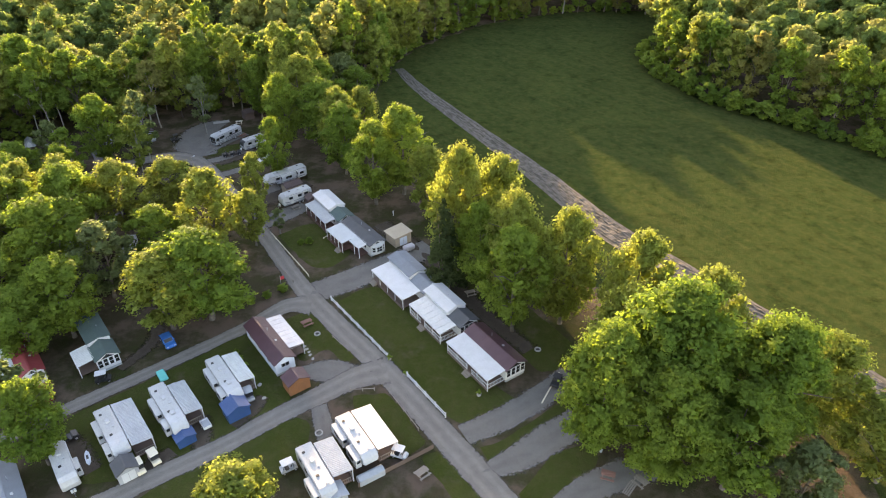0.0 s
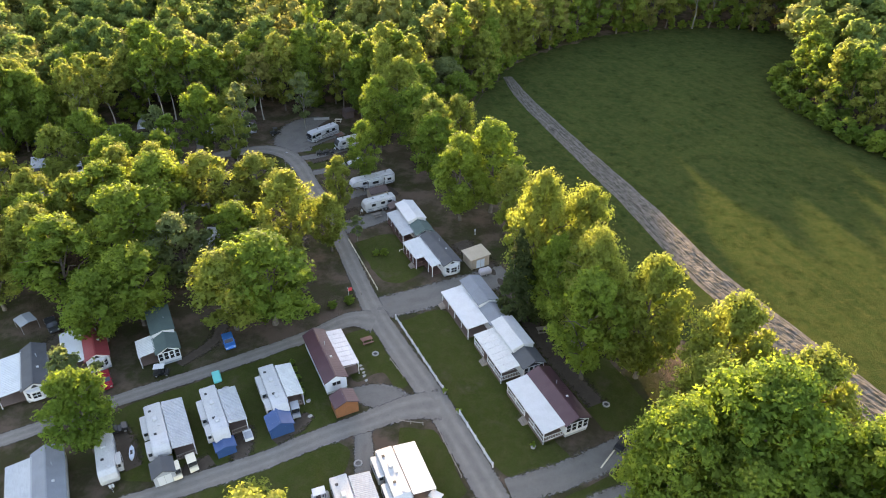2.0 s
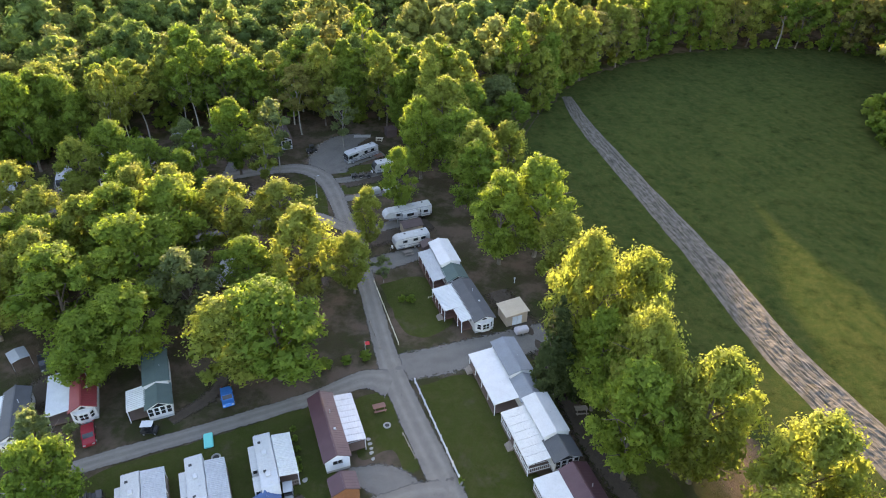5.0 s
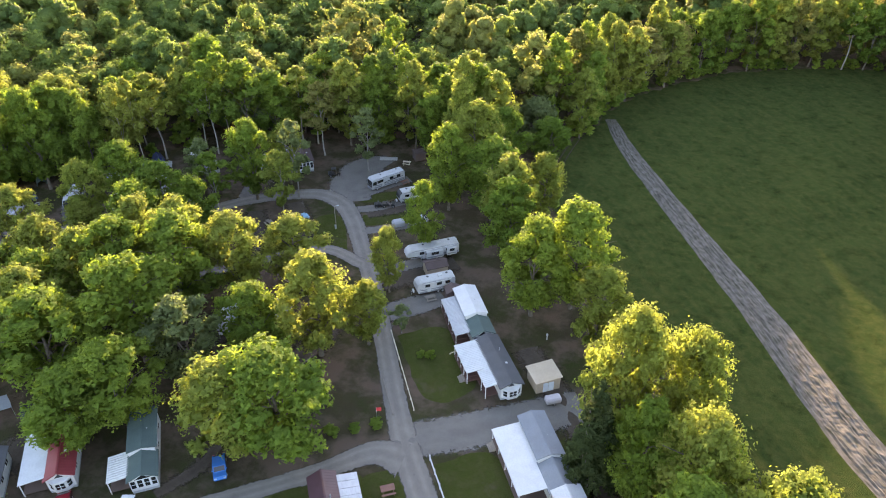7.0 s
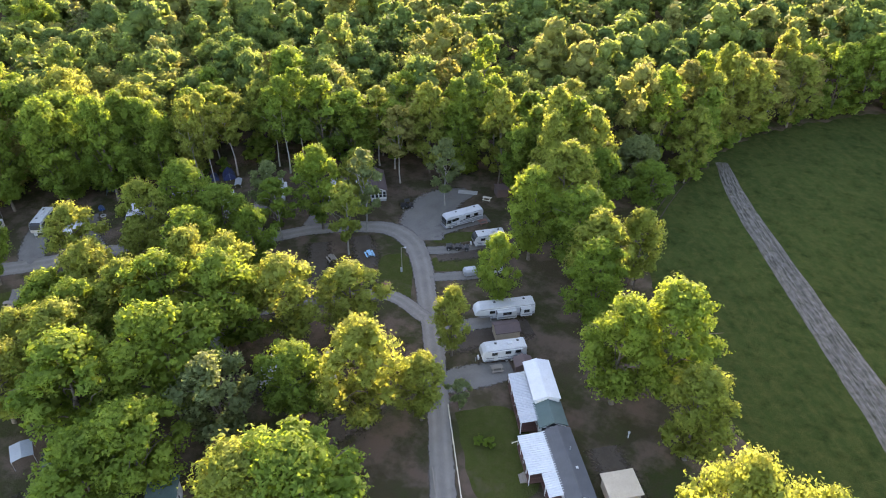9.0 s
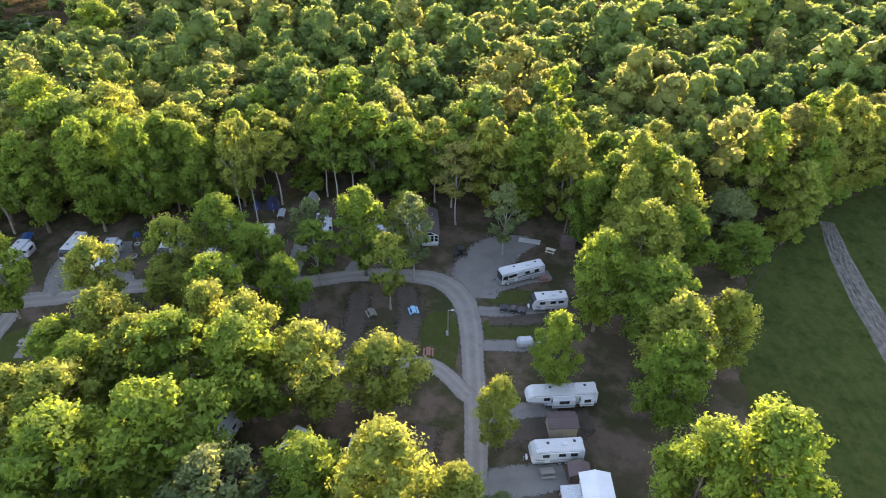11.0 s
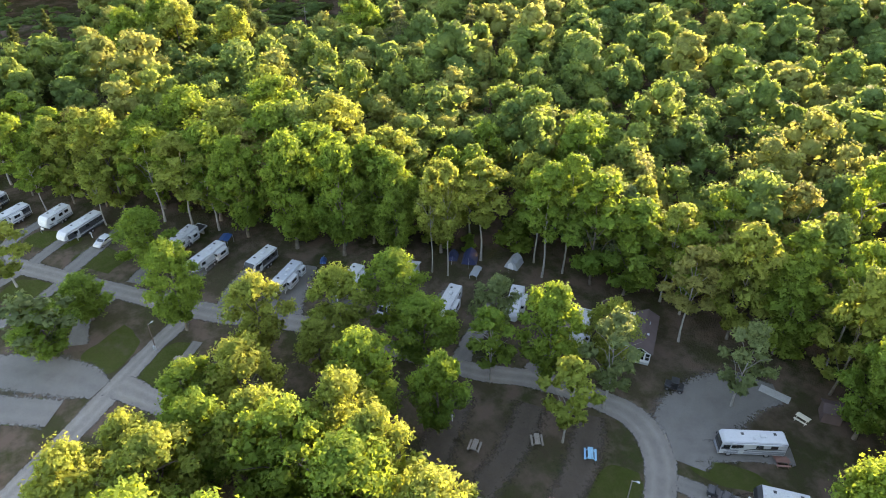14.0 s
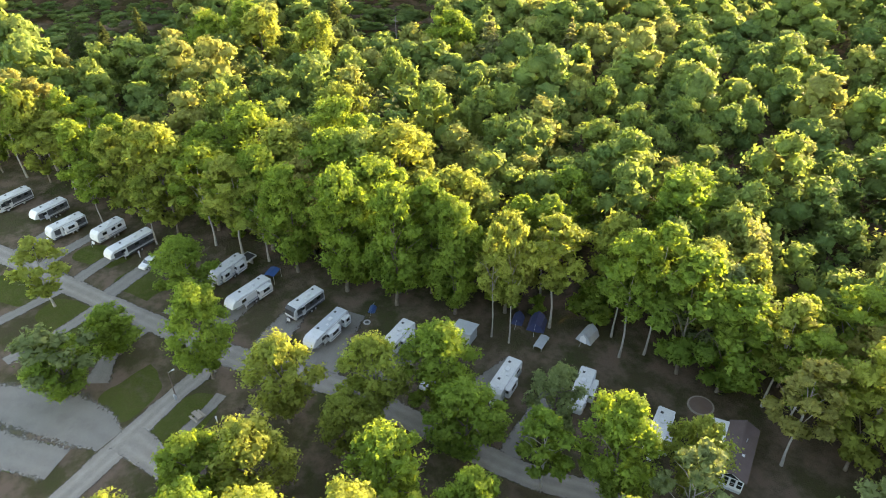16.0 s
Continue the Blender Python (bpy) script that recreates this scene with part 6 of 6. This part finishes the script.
car(-47.3, 86.3, -52, CARBLUE, "blue hatchback car parked under a tree", 4.1)
car(-62.4, 74.2, -48, CARRED, "dark red saloon car beside a park home", 4.5)
car(-110.6, 137.0, -50, FIBRE, "white van parked between campers", 4.8, True, "van")
car(-45.4, 153.8, 222, FIBRE, "white car parked under trees", 4.4)
car(-158.6, 98.6, -50, FIBRE, "white car behind a leafy tree", 4.4)
car(-79.4, 84.4, -40, CARDARK, "dark car in the shade of trees", 4.4)


def buggy(x, y, turn, mat, label, roof=True):
    """A side-by-side buggy with an open cage."""
    b = thing("utility_buggy", x, y, turn, label, "buggy", "buggies and quads")
    part("body", prism(bmesh.new(), [(-1.4, 0.45), (-1.4, 0.95), (-0.45, 0.95), (-0.4, 0.55), (0.5, 0.55), (0.6, 1.0), (1.35, 0.8), (1.4, 0.45)], -0.68, 0.68, "y", 0.06), mat, b)
    part("seat", boxes((-0.4, 0.05, -0.6, 0.6, 0.75, 0.92), (-0.5, -0.36, -0.6, 0.6, 0.9, 1.4), round_=0.04), BLACK, b)
    if roof:
        part("canopy", boxes((-0.6, 0.55, -0.66, 0.66, 1.82, 1.9), round_=0.04), BLACK, b)
        for sx in (-0.5, 0.5):
            for sy in (-0.6, 0.6):
                part("strut", rod(bmesh.new(), (sx, sy, 0.8), (sx * 0.9, sy, 1.83), 0.03), BLACK, b)
        part("windscreen", boxes((0.5, 0.52, -0.55, 0.55, 1.0, 1.8)), GLASS, b)
    for sx in (-0.95, 0.95):
        for sy in (-0.62, 0.62):
            wheel(b, sx, sy, 0.32, 0.26)


buggy(17.5, 76.4, 60, CARDARK, "dark side-by-side buggy parked on a gravel drive")
buggy(-71.9, 166.4, 35, CARDARK, "dark buggy on the gravel turning place")
buggy(-55.6, 157.2, 30, CARDARK, "dark quad bike on a gravel pad", False)
buggy(-53.9, 157.9, 20, CARDARK, "second dark quad bike beside another", False)
buggy(-54.8, 65.6, 40, CARDARK, "black quad bike beside a trailer", False)


def picnic_table(x, y, turn, mat, label):
    t = thing("picnic_table", x, y, turn, label, "picnic table", "picnic tables")
    for k in range(5):
        part("plank", boxes((-0.95, 0.95, -0.36 + k * 0.15, -0.23 + k * 0.15, 0.72, 0.76)), mat, t)
    for s in (-1, 1):
        part("bench", boxes((-0.95, 0.95, s * 0.72 - 0.14, s * 0.72 + 0.14, 0.42, 0.46)), mat, t)
        for sx in (-0.7, 0.7):
            part("leg", prism(bmesh.new(), [(s * 0.25, 0.72), (s * 0.34, 0.72), (s * 0.8, 0), (s * 0.7, 0)], sx - 0.03, sx + 0.03), mat, t)
    for sx in (-0.7, 0.7):
        part("brace", boxes((sx - 0.03, sx + 0.03, -0.82, 0.82, 0.36, 0.42)), mat, t)


for x, y, turn, mat, label in ((-3.3, 59.3, 40, TIMBER, "weathered grey picnic table on gravel"), (-24.4, 91.0, 35, PICNICBROWN, "pinkish-brown picnic table on a lawn"), (-69.0, 147.2, -40, PICNICBLUE, "pale blue picnic table on bare earth"),
                               (-60.6, 140.2, -55, PICNICBROWN, "brown picnic table on grass"), (-78.4, 134.4, -50, TIMBER, "grey picnic table in tree shade"), (-65.4, 137.8, -60, PICNICBROWN, "brown picnic table on a gravel pad"),
                               (-33.6, 130.6, 40, TIMBER, "dark picnic table beside a trailer"), (22.0, 58.8, -20, PICNICBROWN, "dark brown picnic table on gravel"), (26.2, 57.8, -50, TIMBER, "weathered picnic table beside a stack of boards"),
                               (9.2, 100.6, -30, TIMBER, "picnic table under the tree line"), (4.6, 99.2, 20, TIMBER, "old picnic table behind the homes"), (-54.6, 168.6, 55, PICNICBROWN, "brown picnic table beside a motorhome"),
                               (-57.9, 177.6, 10, BEIGE, "pale picnic table at the rim of the woods"), (-116.7, 103.3, 30, TIMBER, "grey picnic table on a grassy site"), (-74.7, 142.4, -30, TIMBER, "picnic table in the shade of the loop")):
    picnic_table(x, y, turn, mat, label)


def fire_ring(x, y, r, label):
    ring = thing("fire_ring", x, y, 0, label, "fire ring", "fire rings")
    for k in range(12):
        a = k * math.pi / 6
        bm = boxes((-0.16, 0.16, -0.1, 0.1, 0, 0.24), round_=0.04)
        part("stone", bm, STONE, ring).matrix_basis = pose(r * math.cos(a), r * math.sin(a), 0, 0, 0, math.degrees(a) + 90)
    part("ash", rod(bmesh.new(), (0, 0, 0), (0, 0, 0.06), r - 0.08, sides=16), ASH, ring)


for x, y, r in ((-22.2, 88.4, 0.45), (-18.6, 66.6, 0.5), (15.4, 84.2, 0.45), (-124.3, 128.8, 0.7), (-127.4, 131.8, 0.5), (-43.0, 76.2, 0.55), (-51.5, 58.2, 0.5)):
    fire_ring(x, y, r, "round stone fire ring with ash")


def white_fence(a, b, count, label):
    """A two-rail white fence with a post at each joint."""
    f = thing("fence", a[0], a[1], math.degrees(math.atan2(b[1] - a[1], b[0] - a[0])), label, "fence", "white rail fences")
    length = math.dist(a, b)
    for k in range(count + 1):
        x = length * k / count
        p = boxes((x - 0.07, x + 0.07, -0.07, 0.07, 0, 1.1))
        box(p, x - 0.09, x + 0.09, -0.09, 0.09, 1.1, 1.15)
        part("post", p, WHITE, f)
        if k < count:
            for z in (0.42, 0.86):
                part("rail", boxes((x + 0.07, x + length / count - 0.07, -0.03, 0.03, z - 0.08, z + 0.08)), WHITE, f)


white_fence((-21.0, 97.6), (-9.6, 82.4), 8, "white two-rail fence along the lawn")
white_fence((-6.2, 78.0), (-0.1, 69.5), 4, "short white two-rail fence by the lane")


def timber_rail(a, b, count, mat, label, high=0.55):
    f = thing("timber_fence", a[0], a[1], math.degrees(math.atan2(b[1] - a[1], b[0] - a[0])), label, "fence", "low timber fences")
    length = math.dist(a, b)
    for k in range(count + 1):
        x = length * k / count
        part("post", rod(bmesh.new(), (x, 0, 0), (x, 0, high + 0.1), 0.07), mat, f)
        if k < count:
            part("rail", rod(bmesh.new(), (x, 0.03, high - 0.08), (x + length / count, -0.03, high - 0.05), 0.06), mat, f)


timber_rail((-36.7, 120.0), (-26.5, 105.2), 8, BEIGE, "low pale rail along a lawn")
timber_rail((-19.4, 87.4), (-16.4, 84.0), 2, TIMBER, "short split-rail fence on the lawn")
timber_rail((-14.9, 74.9), (-11.2, 75.1), 2, TIMBER, "low timber rail at a corner")
timber_rail((-8.8, 74.4), (-4.1, 67.1), 4, TIMBER, "low timber rail along the lane")
timber_rail((-29.0, 103.2), (-33.2, 109.0), 2, TIMBER, "short weathered rail beside the lane")
timber_rail((-22.5, 122.0), (-25.5, 118.4), 1, BEIGE, "short pale log on the lawn", 0.25)

wall_ = thing("plank_wall", -11.9, 57.4, math.degrees(math.atan2(6.4, 10.0)), "low dark plank wall along a gravel pad", "wall")
for k in range(6):
    part("plank", boxes((k * 2.0, k * 2.0 + 1.96, -0.05, 0.05, 0, 0.75 + 0.05 * (k % 2))), DECKING, wall_)
box_ = thing("wood_store", -10.3, 58.9, 32, "long grey-covered wood store beside a camper", "storage box")
part("cover", prism(bmesh.new(), [(-0.7, 0), (0.7, 0), (0.7, 0.9), (0.2, 1.25), (-0.7, 1.1)], -1.9, 1.9, "x", 0.08, 2), GREYBOX, box_)
sled = thing("paddle_boat", -45.6, 78.4, -54, "turquoise plastic paddle boat lying on grass", "boat")
part("hull", boxes((-1.35, 1.35, -0.65, 0.65, 0, 0.42), round_=0.14), TEAL, sled)
part("well", boxes((-0.7, 0.5, -0.4, 0.4, 0.40, 0.44), round_=0.01), TEAL, sled)
kayak = thing("kayak", -50.6, 62.3, -58, "pale blue kayak leaning by a fence", "boat")
part("hull", prism(bmesh.new(), [(-1.5, 0), (-0.9, 0.3), (0, 0.38), (0.9, 0.3), (1.5, 0), (0.9, -0.3), (0, -0.38), (-0.9, -0.3)], 0.0, 0.32, "z", 0.08, 2), BLUEWHITE, kayak)
part("seat_well", prism(bmesh.new(), [(-0.4, 0.15), (0.4, 0.15), (0.4, -0.15), (-0.4, -0.15)], 0.3, 0.335, "z"), BLACK, kayak)
cubby = thing("utility_trailer", -35.5, 68.0, -52, "small white utility trailer on the grass", "trailer")
part("bed", boxes((-0.95, 0.95, -0.6, 0.6, 0.4, 0.85), round_=0.05), WHITE, cubby)
part("lid", boxes((-0.5, 0.85, -0.5, 0.5, 0.85, 0.92), round_=0.02), GREYBOX, cubby)
for s in (-1, 1):
    wheel(cubby, 0, s * 0.62, 0.25, 0.16)
heap = thing("covered_trailer", -7.4, 113.9, 35, "small trailer under a faded tarpaulin", "trailer")
part("tarpaulin", boxes((-1.2, 1.2, -0.7, 0.7, 0.25, 1.35), round_=0.25), TARP, heap)
for s in (-1, 1):
    wheel(heap, 0, s * 0.6, 0.27, 0.16)
heap = thing("covered_load", -48.8, 151.2, 40, "load under a pale grey cover on gravel", "covered load")
part("cover", boxes((-1.3, 1.3, -0.9, 0.9, 0, 1.5), round_=0.35), GREYBOX, heap)
boards = thing("board_stack", 24.6, 57.0, 50, "stack of weathered boards on gravel", "boards")
for k in range(4):
    part("board", boxes((-1.2, 1.2, -0.5 + k * 0.28, -0.3 + k * 0.28, 0, 0.08)), TIMBER, boards)
bench = thing("concrete_slab", -63.2, 178.6, 20, "pale concrete slab at the rim of the woods", "slab")
part("slab", boxes((-2.2, 2.2, -0.8, 0.8, 0, 0.12), round_=0.02), STONE, bench)
disc = thing("stone_circle", -91.4, 171.8, 0, "round brown planting bed with a low rim", "stone bed")
part("edging", rod(bmesh.new(), (0, 0, 0), (0, 0, 0.18), 1.9, sides=28), TIMBER, disc)
part("soil", rod(bmesh.new(), (0, 0, 0.18), (0, 0, 0.2), 1.65, sides=28), DECKING, disc)


def lamp_post(x, y, high, turn, mat, label):
    p = thing("lamp_post", x, y, turn, label, "lamp post", "lamp posts")
    part("pole", rod(bmesh.new(), (0, 0, 0), (0, 0, high), 0.09, 0.06), mat, p)
    part("arm", rod(bmesh.new(), (0, 0, high - 0.2), (0.7, 0, high - 0.05), 0.03), STEEL, p)
    part("lamp", boxes((0.55, 0.95, -0.14, 0.14, high - 0.16, high - 0.02), round_=0.05), FIBRE, p)
    part("service_box", boxes((-0.3, 0.05, -0.2, 0.2, 0, 0.95), round_=0.03), GREYBOX, p)


edging = thing("timber_edging", 16.4, 75.5, math.degrees(math.atan2(6.6, 3.6)), "pale timber edging between lawn and drive", "edging")
for k in range(3):
    part("beam", boxes((-3.7 + k * 2.5, -1.25 + k * 2.5, -0.1, 0.1, 0, 0.16), round_=0.02), BEIGE, edging)
lamp_post(21.8, 63.2, 5.4, 150, TIMBER, "weathered lamp post with a service box")
lamp_post(-60.6, 145.8, 5.6, 40, TIMBER, "grey lamp post on the grass by the bend")
lamp_post(-121.7, 100.7, 5.6, 110, DECKING, "dark wooden pole beside the gravel lane")
for x, y in ((-11.4, 127.4), (-84.0, 134.2), (-162.0, 96.8), (-114.8, 105.8), (0.4, 101.8)):
    post = thing("hookup_post", x, y, 30, "small white electric hook-up post", "hook-up post", "hook-up posts")
    part("post", boxes((-0.06, 0.06, -0.06, 0.06, 0, 0.9)), WHITE, post)
    part("box", boxes((-0.14, 0.14, -0.1, 0.1, 0.9, 1.3), round_=0.02), FIBRE, post)
pole = thing("utility_pole", -242.5, 176, 20, "grey utility pole in a gap of the forest", "utility pole")
part("pole", rod(bmesh.new(), (0, 0, 0), (0, 0, 15), 0.16, 0.1), TIMBER, pole)
part("crossarm", boxes((-1.2, 1.2, -0.06, 0.06, 13.6, 13.75)), TIMBER, pole)
flag = thing("flag_pole", -31.0, 101.8, 30, "small flag on a pole beside the lane", "flag")
part("pole", rod(bmesh.new(), (0, 0, 0), (0, 0, 2.6), 0.03), WHITE, flag)
part("cloth", boxes((0.03, 0.75, -0.01, 0.01, 1.7, 2.45)), FLAGRED, flag)
stairs = thing("back_steps", -0.6, 101.2, 35, "grey wooden steps with a handrail behind a home", "steps")
steps(stairs, 0, 0, 0, 4, 1.4, TIMBER)
railing(stairs, (-0.8, -0.7), (1.2, -0.7), 0.3, TIMBER)
railing(stairs, (-0.8, 0.7), (1.2, 0.7), 0.3, TIMBER)
for x, y, r in ((-9.3, 82.0, 0.35), (-6.5, 78.4, 0.35), (5.1, 74.0, 0.4)):
    tub = thing("flower_tub", x, y, 0, "stone flower tub at a fence end", "flower tub", "flower tubs")
    part("tub", rod(bmesh.new(), (0, 0, 0), (0, 0, 0.45), r * 0.8, r, 14), STONE, tub)
    *leafy, normals = crown_arrays(np.random.default_rng(int(10 * x) % 97), r * 2.4, r * 0.8, r * 1.2, 8, 160, 0.16, tufts=3)
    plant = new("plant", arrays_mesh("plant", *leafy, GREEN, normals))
    plant.parent = tub
for x, y, h, r in ((-34.9, 83.6, 0.9, 0.5), (-33.8, 82.1, 1.0, 0.5), (-32.8, 80.5, 0.9, 0.55), (-31.8, 78.9, 1.0, 0.5), (-30.9, 77.6, 1.1, 0.6), (-28.2, 116.6, 1.5, 0.9), (-29.8, 116.2, 1.2, 0.8), (-30.4, 100.4, 1.6, 1.1), (-33.0, 98.6, 1.4, 1.0), (-36, 97, 1.6, 1.2)):
    tree("shrub", x, y, h, r, "shrubs on the lawns")
for x, y, r in ((-23.9, 85.3, 0.34), (-23.4, 84.6, 0.36), (-22.9, 83.9, 0.30), (-22.6, 83.2, 0.34), (-22.0, 82.3, 0.30), (-29.5, 76.4, 0.42), (-28.2, 73.6, 0.38)):
    slab = thing("stepping_stone", x, y, x * 37 % 90, "flat grey stepping stone sunk in the lawn", "stone", "stepping stones")
    part("slab", prism(bmesh.new(), [(r * math.cos(a) * (1 + 0.15 * math.sin(3 * a + x)), r * 0.8 * math.sin(a)) for a in np.arange(9) * 0.698], -0.02, 0.09, "z", 0.02), STONE, slab)
for shift in (-0.75, 0.75):
    rut = [(-18.6 + shift, 220.5, 0.42), (-20.3 + shift, 213, 0.42), (-21.9 + shift, 203, 0.42), (-22.8 + shift, 188, 0.42), (-22.4 + shift, 172, 0.4), (-20.5 + shift, 158, 0.36)]
    track("wheel_rut", rut, 0.032 + 0.001 * shift, EARTH, "dark wheel rut pressed into the meadow grass", "wheel rut", 0.2)
